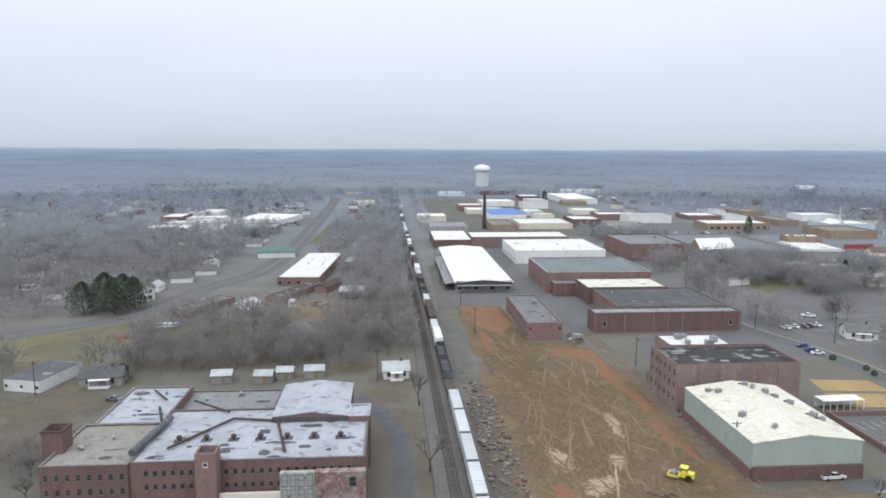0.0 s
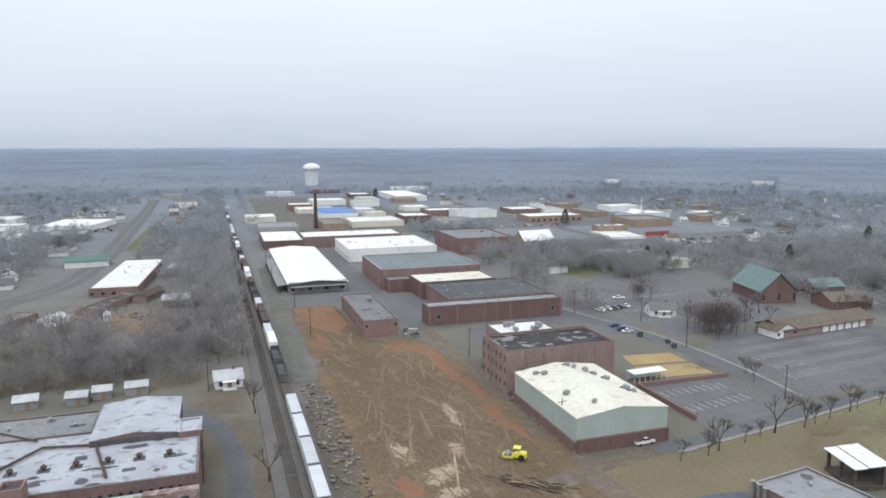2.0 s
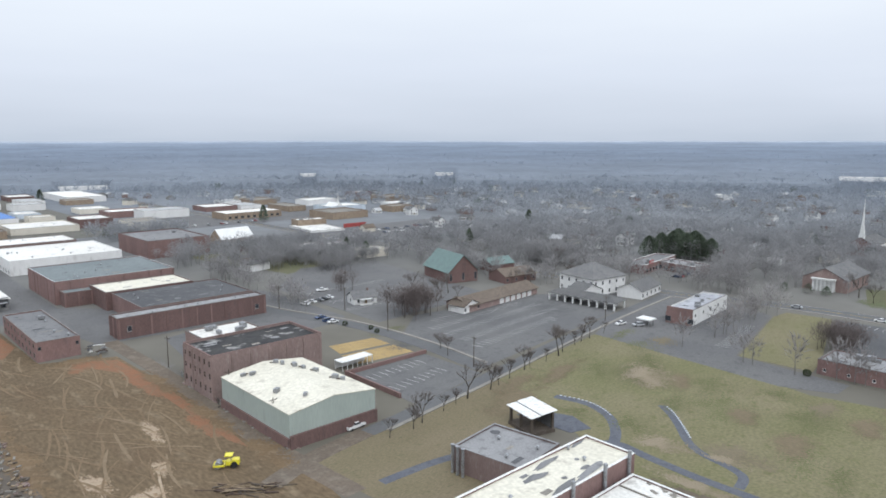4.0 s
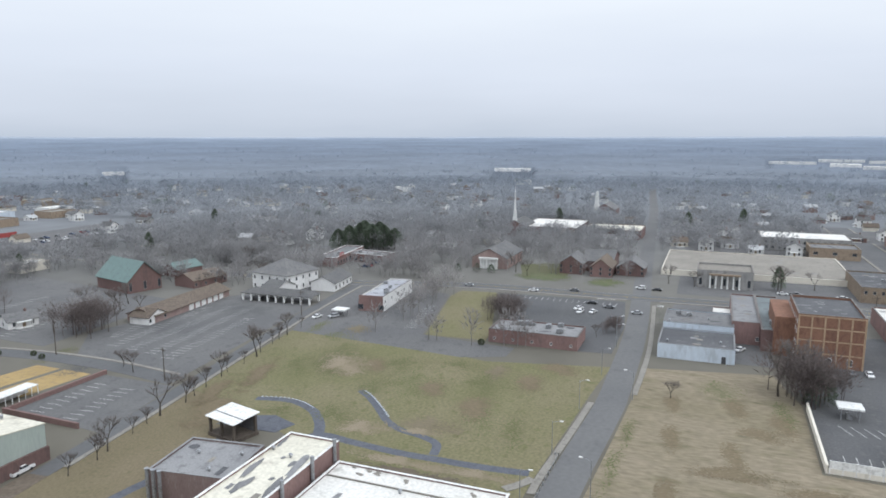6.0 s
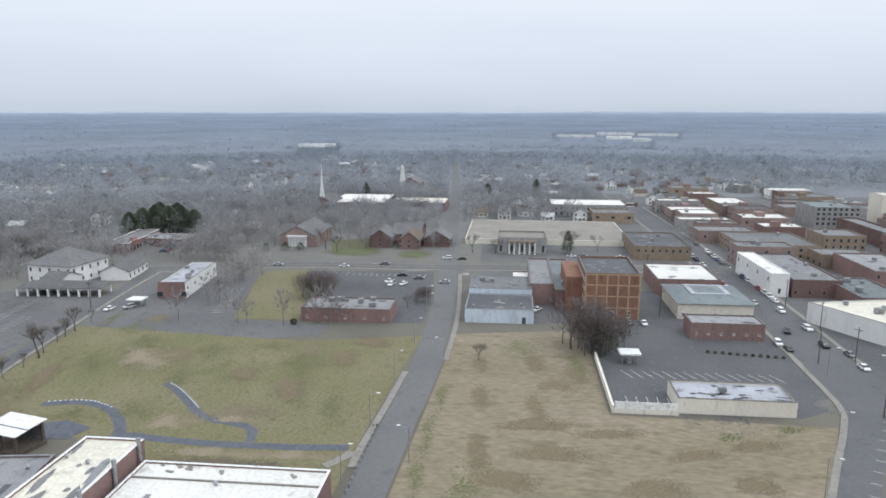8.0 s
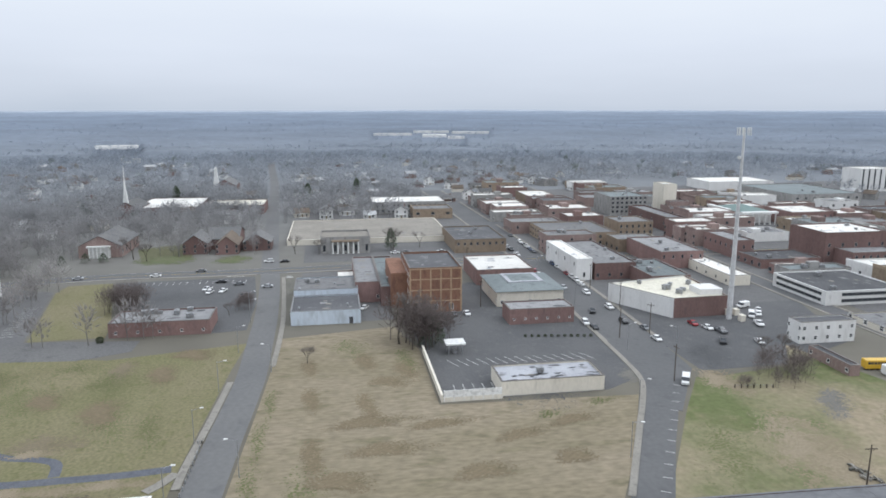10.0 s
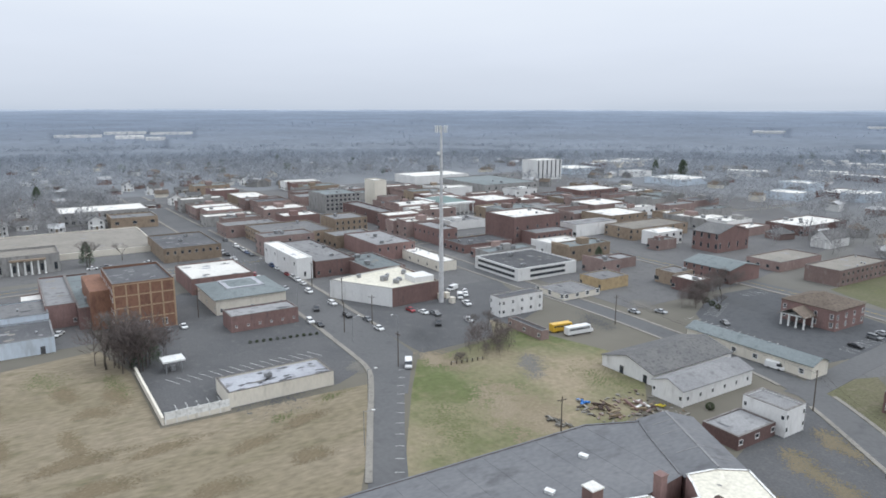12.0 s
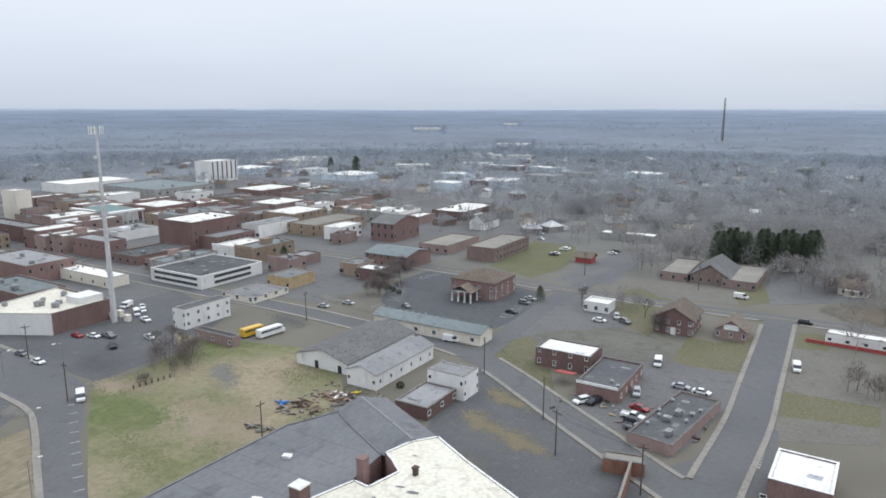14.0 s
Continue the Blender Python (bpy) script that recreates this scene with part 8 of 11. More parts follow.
b = gable_building("church", "brick church with tall slender white spire", 500, 137, 30, 16, 7, 4.5, 0, wall="brick", roof="shingle", along="x")
windows(b, 30, 16, "f", 5, (2,), 1.3, 3.0)
windows(b, 30, 16, "l", 2, (2,), 1.3, 3.0)
steeple(b, -13, 0, 10, 9, 17.5, 3.6)
b = gable_building("church", "red brick church with square white belfry", 632, 92, 30, 18, 8, 5, 0, wall="brick", roof="shingle", along="x")
windows(b, 30, 18, "l", 3, (2,), 1.4, 3.2)
windows(b, 30, 18, "f", 5, (2,), 1.4, 3.2)
steeple(b, -13.5, 7, 12, 11, 1.5, 4.4)

# church with a steep copper roof and low brick wings
b = gable_building("church", "brick church with steep green copper roof", 248, 262, 17, 27, 6, 8, -14, wall="brick", roof="copper", along="y", over=0.8)
windows(b, 17, 27, "f", 3, (1.2,), 1.4, 3.6)
b = gable_building("church_hall", "low brick church wing with brown gable roof", 268, 236, 20, 14, 3.6, 3, -10, wall="brick", roof="shingle_brown", along="x")
windows(b, 20, 14, "f", 4, (1,), 1.1, 1.4)
b = gable_building("church_hall", "small brick church wing with green copper roof", 284, 262, 16, 12, 4, 3, -10, wall="brick", roof="copper", along="x")

# brick garage block with brown gable roof
b = gable_building("garage_block", "long brick garage block with brown gable roof and white doors", 226, 210, 50, 13, 3.0, 2.6, 5, wall="brick_pale", roof="shingle_brown", along="x", over=0.7)
for k in range(6):
    door(b, 50, 13, "f", -0.05 + 0.085 * k, 2.7, 2.3)
b = gable_building("garage_block", "white-gabled front of the brick garage block", 203, 206, 10, 9, 3.0, 2.4, 5, wall="white_wall", roof="shingle_brown", along="y", over=0.5)
windows(b, 10, 9, "f", 2, (1,), 1.2, 1.3)


def funeral_home():
    b = gable_building("funeral_home", "large white house with grey hip roof", 278, 193, 22, 22, 8.2, 5.6, -8, wall="white_wall", roof="shingle", along="x", over=0.8, hip=True)
    for side in "fl":
        windows(b, 22, 22, side, 5, (1.0, 5.0), 1.0, 1.6)
    g = gable_building("porte_cochere", "broad white porte-cochere with grey roof and arched bays", 252, 178, 9, 34, 3.6, 1.8, 4, wall="white_wall", roof="shingle", along="y", over=0.5, hip=True)
    bpy.data.objects.remove([o for o in g.children if o.name.startswith("wall")][0])
    for k in range(9):
        for s in (-1, 1):
            bm = bmesh.new()
            yy = -16.5 + 33 * k / 8
            box(bm, s * 4.2 - 0.35, s * 4.2 + 0.35, yy - 0.35, yy + 0.35, -0.2, 3.3)
            part("column", bm, M["trim_white"], g)
    for s in (-1, 1):
        bm = bmesh.new()
        box(bm, s * 4.2 - 0.3, s * 4.2 + 0.3, -16.8, 16.8, 3.0, 3.55)
        part("beam", bm, M["trim_white"], g)
    w = gable_building("funeral_home", "white side wing with grey gable roof", 286, 172, 22, 12, 4, 3, 8, wall="white_wall", roof="shingle", along="x", over=0.6)
    windows(w, 22, 12, "f", 5, (1,), 1.2, 1.6)
    w = gable_building("funeral_home", "white front gable of the big house", 262, 186, 12, 9, 4.2, 2.6, -8, wall="white_wall", roof="shingle", along="y", over=0.6)


funeral_home()
b = flat_building("shop_building", "low strip store with white fascia and red sign", 352, 205, 44, 12, 4.6, 8, wall="brick", roof="mem_grey", par=0.5, coping="trim_white", units=2)
windows(b, 44, 12, "f", 10, (0.6,), 2.6, 2.2)
b = flat_building("shop_building", "low brick store with white fascia", 356, 187, 14, 24, 4.2, -8, wall="brick", roof="mem_grey", par=0.5, coping="trim_white", units=2)
windows(b, 14, 24, "l", 6, (0.6,), 2.4, 2.2)
t = thing("store_sign", 339, 197, 10, 4.9, "red and white store sign on the roof edge", "sign")
bm = bmesh.new()
box(bm, -3, 3, -0.15, 0.15, 0, 2.0)
part("panel", bm, M["red_paint"], t)
bm = bmesh.new()
box(bm, -2.5, 2.5, -0.2, -0.16, 0.55, 0.8)
box(bm, -2.0, 2.0, -0.2, -0.16, 1.2, 1.45)
part("lettering_bar", bm, M["trim_white"], t)
b = house("large white two-storey house with grey roof", 456, 333, 16, 12, -60, h=6, rise=3.5, floors=2)

# church and brick houses across the wide street
b = gable_building("church", "brick church with grey gable roof and white front", 374, 115, 20, 32, 6, 5, -90, wall="brick_pale", roof="shingle", along="y", over=0.6)
windows(b, 20, 32, "r", 5, (1.5,), 1.4, 3.2)
bm = bmesh.new()
box(bm, -5, 5, -16.5, -16.02, 0, 5.6)
part("front_wall", bm, M["trim_white"], b)
for k in range(6):
    bm = bmesh.new()
    tube(bm, (-4.5 + 1.8 * k, -18, -0.2), (-4.5 + 1.8 * k, -18, 5.4), 0.35, 0.3, 8)
    part("column", bm, M["trim_white"], b)
bm = bmesh.new()
box(bm, -5.4, 5.4, -18.5, -16.52, 5.4, 6.2)
part("entablature", bm, M["trim_white"], b)
for x, y, w, d, h, rot, roof in ((368, 70, 12, 18, 5.6, -90, "shingle"), (366, 54, 11, 20, 5.0, -90, "shingle_brown"), (372, 40, 14, 16, 4.4, -90, "shingle"), (384, 58, 26, 16, 5.4, 0, "shingle")):
    b = gable_building("brick_house", "red brick gabled parish house with white window trim", x, y, w, d, h, 4.2, rot, wall="brick", roof=roof, along="y", over=0.5)
    windows(b, w, d, "f", 3, (1.0, 3.4), 1.1, 1.5)
    windows(b, w, d, "r", 3, (1.0,), 1.1, 1.5)

# columned fronts
def colonnade(b, n, w, y0, h, r=0.45, name="column"):
    for k in range(n):
        bm = bmesh.new()
        x = -w / 2 + w * k / (n - 1)
        tube(bm, (x, y0, -0.2), (x, y0, 0.35), r * 1.4, r * 1.4, 10)
        tube(bm, (x, y0, 0.35), (x, y0, h - 0.4), r, r * 0.85, 12)
        tube(bm, (x, y0, h - 0.4), (x, y0, h), r * 1.3, r * 1.3, 10)
        part(name, bm, M["trim_white"], b)


p = thing("portico", 427, -256.5, 180, 0, "white columned portico of the courthouse", "portico")
colonnade(p, 7, 24, 0, 7)
bm = bmesh.new()
box(bm, -13, 13, -1.2, 1.4, 7, 8.2)
part("entablature", bm, M["trim_white"], p)
p = thing("portico", 400, -268, -90, 0, "white columned side portico of the courthouse", "portico")
colonnade(p, 7, 22, -2, 7)
bm = bmesh.new()
box(bm, -12, 12, -3.2, 1, 7, 8.2)
part("entablature", bm, M["trim_white"], p)
p = gable_building("portico", "white columned gable portico of the bank", 125.2, -222.4, 8.4, 6.6, 4.2, 2.2, 180, wall="white_wall", roof="shingle_brown", along="y", over=0.5)
bpy.data.objects.remove([o for o in p.children if o.name.startswith("wall")][0])
colonnade(p, 4, 8, -2.7, 4.2, 0.3)
colonnade(p, 4, 8, 2.4, 4.2, 0.3)
bm = bmesh.new()
box(bm, -4.5, 4.5, -3, 3, 3.9, 4.25)
part("ceiling", bm, M["trim_white"], p)
p = thing("portico", 349, -5.5, -90, 0, "stone columns of the post office front", "portico")
colonnade(p, 6, 13, 0, 6.2, 0.4)
bm = bmesh.new()
box(bm, -7, 7, -0.7, 0.9, 6.2, 7.0)
part("entablature", bm, M["brick_tan"], p)

# white gabled sheds on the vacant lot
b = gable_building("shed", "long white shed with low brown-grey gable roof", 124.5, -156, 18.5, 33, 3.2, 2.6, 180, wall="white_wall", roof="shingle", along="y", over=0.4)
door(b, 18.5, 33, "f", -0.1, 1.1, 2.1, "glass")
door(b, 18.5, 33, "f", 0.35, 1.1, 2.1, "glass")
windows(b, 18.5, 33, "r", 7, (1.2,), 1.0, 1.0)
b = gable_building("shed", "white shed with grey gable roof and small windows", 107, -149, 9.5, 28, 4.2, 1.8, 180, wall="white_wall", roof="mem_grey", along="y", over=0.3)
windows(b, 9.5, 28, "r", 6, (1.4,), 0.9, 1.2)
windows(b, 9.5, 28, "f", 2, (1.6,), 0.9, 1.1)

# walled lot: white wall, canopy
def lot_wall():
    t = thing("boundary_wall", 0, 0, 0, 0, "white rendered boundary wall round the parking lot", "wall")
    bm = bmesh.new()
    box(bm, 160.3, 198, -25.6, -25.2, -0.3, 1.9)
    box(bm, 160.2, 198.1, -25.7, -25.1, 1.9, 2.0)
    part("wall", bm, M["cream_wall"], t)
    bm = bmesh.new()
    box(bm, 160.3, 160.7, -41, -25.7, -0.3, 1.2)
    part("wall", bm, M["cream_wall"], t)
    for k in range(6):
        bm = bmesh.new()
        y = -25.9 - 2.5 * k
        box(bm, 160.35, 160.5, y - 2.4, y, 1.2, 3.0)
        box(bm, 160.25, 160.6, y - 0.15, y + 0.05, -0.3, 3.1)
        part("panel", bm, M["trim_white"], t)


lot_wall()


def canopy(x, y, w, d, h, label):
    t = thing("canopy", x, y, 0, 0, label, "canopy")
    bm = bmesh.new()
    box(bm, -w / 2, w / 2, -d / 2, d / 2, h, h + 0.45)
    part("roof", bm, M["trim_white"], t)
    for sx in (-1, 1):
        for sy in (-1, 1):
            bm = bmesh.new()
            box(bm, sx * w * 0.35 - 0.12, sx * w * 0.35 + 0.12, sy * d * 0.35 - 0.12, sy * d * 0.35 + 0.12, -0.2, h)
            part("post", bm, M["steel"], t)
    bm = bmesh.new()
    box(bm, -w * 0.2, w * 0.2, -0.6, 0.6, -0.1, 1.3)
    part("kiosk", bm, M["steel"], t)


canopy(195.5, -34.8, 5.0, 6.0, 3.2, "small white flat canopy on the parking lot")
canopy(239, 140, 5, 6, 2.4, "small blue-grey tarpaulin shelter by the white shop")


def blue_shop_roof():
    """Lean-to roofs and white lock-up behind the blue metal building."""
    b = flat_building("shop_building", "small white-roofed store behind the blue building", 284, -4.5, 8, 14, 4.2, -90, wall="brick", roof="mem_white", par=0.3)
    p = sheet("yard", [(272, 22), (300, 22), (300, 3), (272, 3)], M["gravel"], 0, "pale parking strip behind the blue building")


blue_shop_roof()
# mansard roof over the cream former warehouse
b = gable_building("mansard_roof", "teal-grey mansard roof with pale flat deck", 255.1, -71.8, 27.4, 26.4, 5.75, 3.0, 0, wall="cream_wall", roof="mem_teal", along="y", hip=True)
bpy.data.objects.remove([o for o in b.children if o.name.startswith("wall")][0])
bm = bmesh.new()
box(bm, -7, 7, -7, 7, 7.3, 7.75)
part("deck", bm, M["mem_silver"], b)


# narrow shop: red brick front, long white-painted side
b = flat_building("shop_building", "narrow shop with brick front and white-painted side wall", 268.5, 133.6, 10.5, 38, 5.6, -84, wall="white_wall", roof="mem_silver", par=0.7, units=4)
bm = bmesh.new()
box(bm, -5.28, 5.28, -19.25, -19.0, -0.3, 6.7)
box(bm, -5.5, -5.26, -19.2, -7.0, -0.3, 4.6)
part("brick_front", bm, M["brick"], b)
windows(b, 10.5, 38.5, "f", 2, (0.8,), 2.4, 2.0)
windows(b, 10.5, 38, "r", 5, (3.2,), 1.1, 1.2)


def corner_store():
    """A store with a slanted white front wall and a red brick flank."""
    pts = [(242.6, -102.8), (217.9, -116.8), (218.9, -137.8), (250.0, -137.8)]
    t = thing("furniture_store", 217.9, -116.8, 0, 0, "white-painted store with red brick flank and white roof", "building")
    claim(234, -120, 32, 36, 0)
    loc = [(x - 217.9, y + 116.8) for x, y in pts]
    h = 6.7
    bm = bmesh.new()
    bm.faces.new([bm.verts.new((x, y, h)) for x, y in loc][::-1])
    part("roof", bm, M["mem_cream"], t)
    for k, key in enumerate(("white_wall", "brick", "brick", "white_wall")):
        (x0, y0), (x1, y1) = loc[k], loc[(k + 1) % 4]
        ln, a = math.hypot(x1 - x0, y1 - y0), math.degrees(math.atan2(y1 - y0, x1 - x0))
        m = pose(x0, y0, 0, 0, 0, a)
        bm = bmesh.new()
        box(bm, 0.003 * k, ln - 0.003, 0.0, 0.35, -0.3, h + 0.5, 0, m)
        part("wall", bm, M[key], t)
        bm = bmesh.new()
        box(bm, 0.003 * k, ln - 0.003, -0.05, 0.42, h + 0.503, h + 0.6, 0, m)
        part("coping", bm, M["concrete"], t)
    me, mv = unit_mesh()
    for x, y, s in ((8, -6, 1.3), (11, -9, 1.1), (14, -4, 1.5), (19, -8, 1.0), (7, -14, 1.2), (20, -16, 1.3), (13, -15, 1.0), (24, 2, 1.1)):
        share("rooftop_unit", me, t, pose(x, y, h, 0, 0, 7 * x) @ Matrix.Scale(s, 4))
    bm = bmesh.new()
    box(bm, 4, 12, -20.5, -12, h, h + 2.2)
    part("roof_house", bm, M["white_wall"], t)


corner_store()


def shop_roof_stains():
    """Bare black patches where the white coating of the long shop has worn off."""
    r = random.Random(71)
    for k in range(16):
        m = pose(167.5, -54.8, 0, 0, 0, -90) @ pose(r.uniform(-0.46, 0.46) * 27.7, r.choice((-1, 1)) * r.uniform(0.1, 0.38) * 11.7, 3.6 + 0.01, 0, 0, r.uniform(-10, 10))
        t = thing("roof_patch", 0, 0, 0, 0, "bare black patch in the worn white roof", "roof patch", "bare roof patches")
        t.matrix_basis = m
        bm = bmesh.new()
        sx, sy = r.uniform(0.5, 2.0), r.uniform(0.3, 0.8)
        bm.faces.new([bm.verts.new((sx * math.cos(0.45 * q) * r.uniform(0.6, 1.3), sy * math.sin(0.45 * q) * r.uniform(0.6, 1.3), 0.02)) for q in range(14)])
        part("patch", bm, M["mem_black"], t)


shop_roof_stains()


# ---- vehicles ----
def profile_body(bm, pts, half, taper=0.0, mi=0):
    """A side outline (y, z) drawn across the vehicle's width, its top drawn in by taper."""
    zmax = max(z for _, z in pts)
    sides = []
    for s in (-1, 1):
        sides.append([bm.verts.new((s * (half - taper * max(0, (z - 0.8)) / max(0.1, zmax - 0.8)), y, z)) for y, z in pts])
    bm.faces.new(sides[0])
    bm.faces.new(sides[1][::-1])
    for k in range(len(pts)):
        j = (k + 1) % len(pts)
        bm.faces.new((sides[0][j], sides[0][k], sides[1][k], sides[1][j]))
    bmesh.ops.recalc_face_normals(bm, faces=bm.faces)


def wheels(t, ys, half, r):
    if ("wheel", r) not in KIT:
        bm = bmesh.new()
        tube(bm, (-0.11, 0, 0), (0.11, 0, 0), r, r, 16)
        tube(bm, (-0.12, 0, 0), (0.12, 0, 0), r * 0.6, r * 0.6, 12)
        me = bpy.data.meshes.new("wheel")
        bm.to_mesh(me)
        bm.free()
        me.materials.append(M["tyre"])
        KIT[("wheel", r)] = me
    for y in ys:
        for s in (-1, 1):
            share("wheel", KIT[("wheel", r)], t, pose(s * (half - 0.1), y, r))


def vehicle(kind, key):
    word = key.split("_")[1]
    if kind == "sedan":
        t = thing("car", 0, 0, 0, 0, "parked %s saloon car with dark windows" % word, "car", "parked cars")
        body = [(-2.25, 0.3), (2.25, 0.3), (2.3, 0.7), (1.35, 0.92), (-1.7, 0.98), (-2.28, 0.85)]
        glass = [(1.3, 0.9), (0.5, 1.38), (-0.9, 1.38), (-1.65, 0.95)]
        half, roof = 0.88, [(0.5, 1.37), (-0.9, 1.37), (-0.85, 1.43), (0.42, 1.43)]
    elif kind == "suv":
        t = thing("car", 0, 0, 0, 0, "parked %s estate car with tall body" % word, "car", "parked cars")
        body = [(-2.3, 0.35), (2.3, 0.35), (2.35, 0.85), (1.3, 1.05), (-2.2, 1.1), (-2.35, 0.9)]
        glass = [(1.25, 1.03), (0.6, 1.6), (-1.9, 1.6), (-2.25, 1.08)]
        half, roof = 0.94, [(0.6, 1.59), (-1.9, 1.59), (-1.85, 1.68), (0.5, 1.68)]
    elif kind == "pickup":
        t = thing("pickup_truck", 0, 0, 0, 0, "parked %s pickup truck with open bed" % word, "pickup truck", "parked pickups")
        body = [(-2.8, 0.45), (2.75, 0.45), (2.8, 0.95), (1.5, 1.12), (-0.6, 1.15), (-0.6, 0.75), (-2.7, 0.75), (-2.7, 1.12), (-2.82, 1.12)]
        glass = [(1.45, 1.1), (0.8, 1.68), (-0.4, 1.68), (-0.6, 1.12)]
        half, roof = 0.97, [(0.8, 1.67), (-0.4, 1.67), (-0.38, 1.76), (0.7, 1.76)]
    else:
        t = thing("van", 0, 0, 0, 0, "parked %s panel van with square body" % word, "van", "parked vans")
        body = [(-2.7, 0.4), (2.6, 0.4), (2.65, 0.95), (1.9, 1.2), (1.2, 2.1), (-2.65, 2.15), (-2.72, 1.0)]
        glass = [(1.95, 1.22), (1.3, 2.02), (0.7, 2.02), (0.7, 1.22)]
        half, roof = 0.98, [(1.1, 2.1), (-2.5, 2.14), (-2.5, 2.2), (1.0, 2.17)]
    bm = bmesh.new()
    profile_body(bm, body, half)
    if kind == "pickup":
        box(bm, -half, -half + 0.1, -2.7, -0.6, 0.75, 1.12)
        box(bm, half - 0.1, half, -2.7, -0.6, 0.75, 1.12)
    part("body", bm, M[key], t)
    bm = bmesh.new()
    profile_body(bm, glass, half + (0.01 if kind == "van" else -0.06), 0.0 if kind == "van" else 0.16)
    part("cabin_glass", bm, M["glass"], t)
    bm = bmesh.new()
    profile_body(bm, roof, half - 0.2)
    part("roof", bm, M[key], t)
    wheels(t, (-1.45, 1.4) if kind != "pickup" else (-1.75, 1.75), half, 0.34)
    return t


FLEET = {}


def park(kind, key, x, y, rot, z=None):
    m = pose(x, y, surface_z(x, y) if z is None else z, 0, 0, rot)
    if (kind, key) not in FLEET:
        FLEET[(kind, key)] = vehicle(kind, key)
        FLEET[(kind, key)].matrix_basis = m
        return
    copy_thing(FLEET[(kind, key)], m)


for kind, key, x, y, rot in (
        ("pickup", "car_white", 96.4, 136.9, -85), ("van", "car_white", 162.5, -92, 60), ("van", "car_white", 105.3, -178.6, 98), ("sedan", "car_grey", 208, -101.6, 92), ("sedan", "car_white", 197, -100.4, 92),
        ("sedan", "car_red", 210, -120, 90), ("sedan", "car_white", 205, -122.5, 95), ("pickup", "car_grey", 201, -125, 90), ("pickup", "car_black", 191.2, -120, 60), ("sedan", "car_white", 189, -131, 75),
        ("van", "car_white", 215, -145, 60), ("sedan", "car_white", 217, -149, 60), ("sedan", "car_white", 221, -151.5, 60), ("van", "car_white", 226.7, -149, 20), ("pickup", "car_white", 206, -142, 75),
        ("sedan", "car_silver", 165, -187, 95), ("sedan", "car_silver", 159.7, -195, 95), ("van", "car_white", 44.5, -192, 10), ("van", "car_white", 10.2, -208, 8), ("pickup", "car_white", 40.6, -153.5, 84),
        ("suv", "car_black", 39.4, -150.6, 84), ("pickup", "car_grey", 38.2, -147.6, 84), ("sedan", "car_red", 40.5, -159, 80), ("suv", "car_silver", 43.8, -168, 15), ("suv", "car_white", 54, -155.8, -28),
        ("suv", "car_black", 51.3, -157, -20), ("sedan", "car_white", 29.6, -177, 86), ("sedan", "car_silver", 35, -178, 88), ("van", "car_white", 31.4, -240, 90), ("van", "car_white", 35.3, -280, 92),
        ("suv", "car_black", 11.4, -256.5, 90), ("sedan", "car_white", 72.3, -223, 92), ("suv", "car_silver", 68.4, -230, 20), ("suv", "car_grey", 64.3, -226, 60), ("sedan", "car_black", 91.5, -262, 10), ("suv", "car_silver", 117, -173, 70),
        ("sedan", "car_white", 233.8, -46, 92), ("sedan", "car_grey", 233.4, -41.2, 92), ("sedan", "car_white", 232.1, -31, 88), ("suv", "car_white", 216.6, -84, 85), ("sedan", "car_black", 211.2, -85.2, 88),
        ("sedan", "car_silver", 264, -92.3, 90), ("suv", "car_white", 254, -98.4, 90), ("suv", "car_white", 233, -99.4, 92), ("pickup", "car_black", 229.5, -91.6, 70), ("sedan", "car_white", 284.3, 51.7, 60), ("sedan", "car_white", 280.4, 45, 75),
        ("sedan", "car_white", 279, 50, 80), ("sedan", "car_black", 296, 48, 0), ("sedan", "car_grey", 291, 40, 0), ("sedan", "car_black", 272, 36, 70), ("suv", "car_black", 215.7, -97.5, 90), ("suv", "car_white", 334, 31.5, 0), ("sedan", "car_black", 333, 24, 0),
        ("sedan", "car_white", 246.8, -10, 60), ("sedan", "car_black", 285, 12, 80), ("sedan", "car_silver", 285, 28, 5), ("sedan", "car_white", 311, 78, 3), ("sedan", "car_silver", 311, 110, 3), ("sedan", "car_grey", 318, 60, 3),
        ("sedan", "car_white", 158.6, 261.6, 20), ("sedan", "car_white", 163, 263, 20), ("sedan", "car_grey", 167, 263, 20), ("sedan", "car_black", 170, 264, 20), ("sedan", "car_white", 173.5, 265, 20), ("pickup", "car_white", 179.6, 280, 70),
        ("suv", "car_silver", 122.6, -174, 70), ("sedan", "car_white", 162.2, -376.6, 85), ("suv", "car_white", 166, -383, 88), ("sedan", "car_silver", 157, -368, 80), ("sedan", "car_white", 150, -353, 60), ("suv", "car_black", 161, -356, 40),
        ("pickup", "car_grey", 187.7, -237.5, 90), ("sedan", "car_black", 186, -233, 92), ("sedan", "car_silver", 104, -236, 85), ("suv", "car_grey", 103.5, -229.5, 85), ("sedan", "car_black", 102.6, -216.5, 85), ("sedan", "car_grey", 139, -203, 60),
        ("suv", "car_white", -94, 279, 0), ("suv", "car_white", -91.8, 279, 0), ("suv", "car_white", -89.6, 279, 0), ("suv", "car_white", -87.4, 279, 0), ("sedan", "car_grey", -80, 196, 70), ("sedan", "car_white", 232, 147, 80), ("suv", "car_silver", 235, 141, 60)):
    park(kind, key, x, y, rot)
rc = random.Random(5)
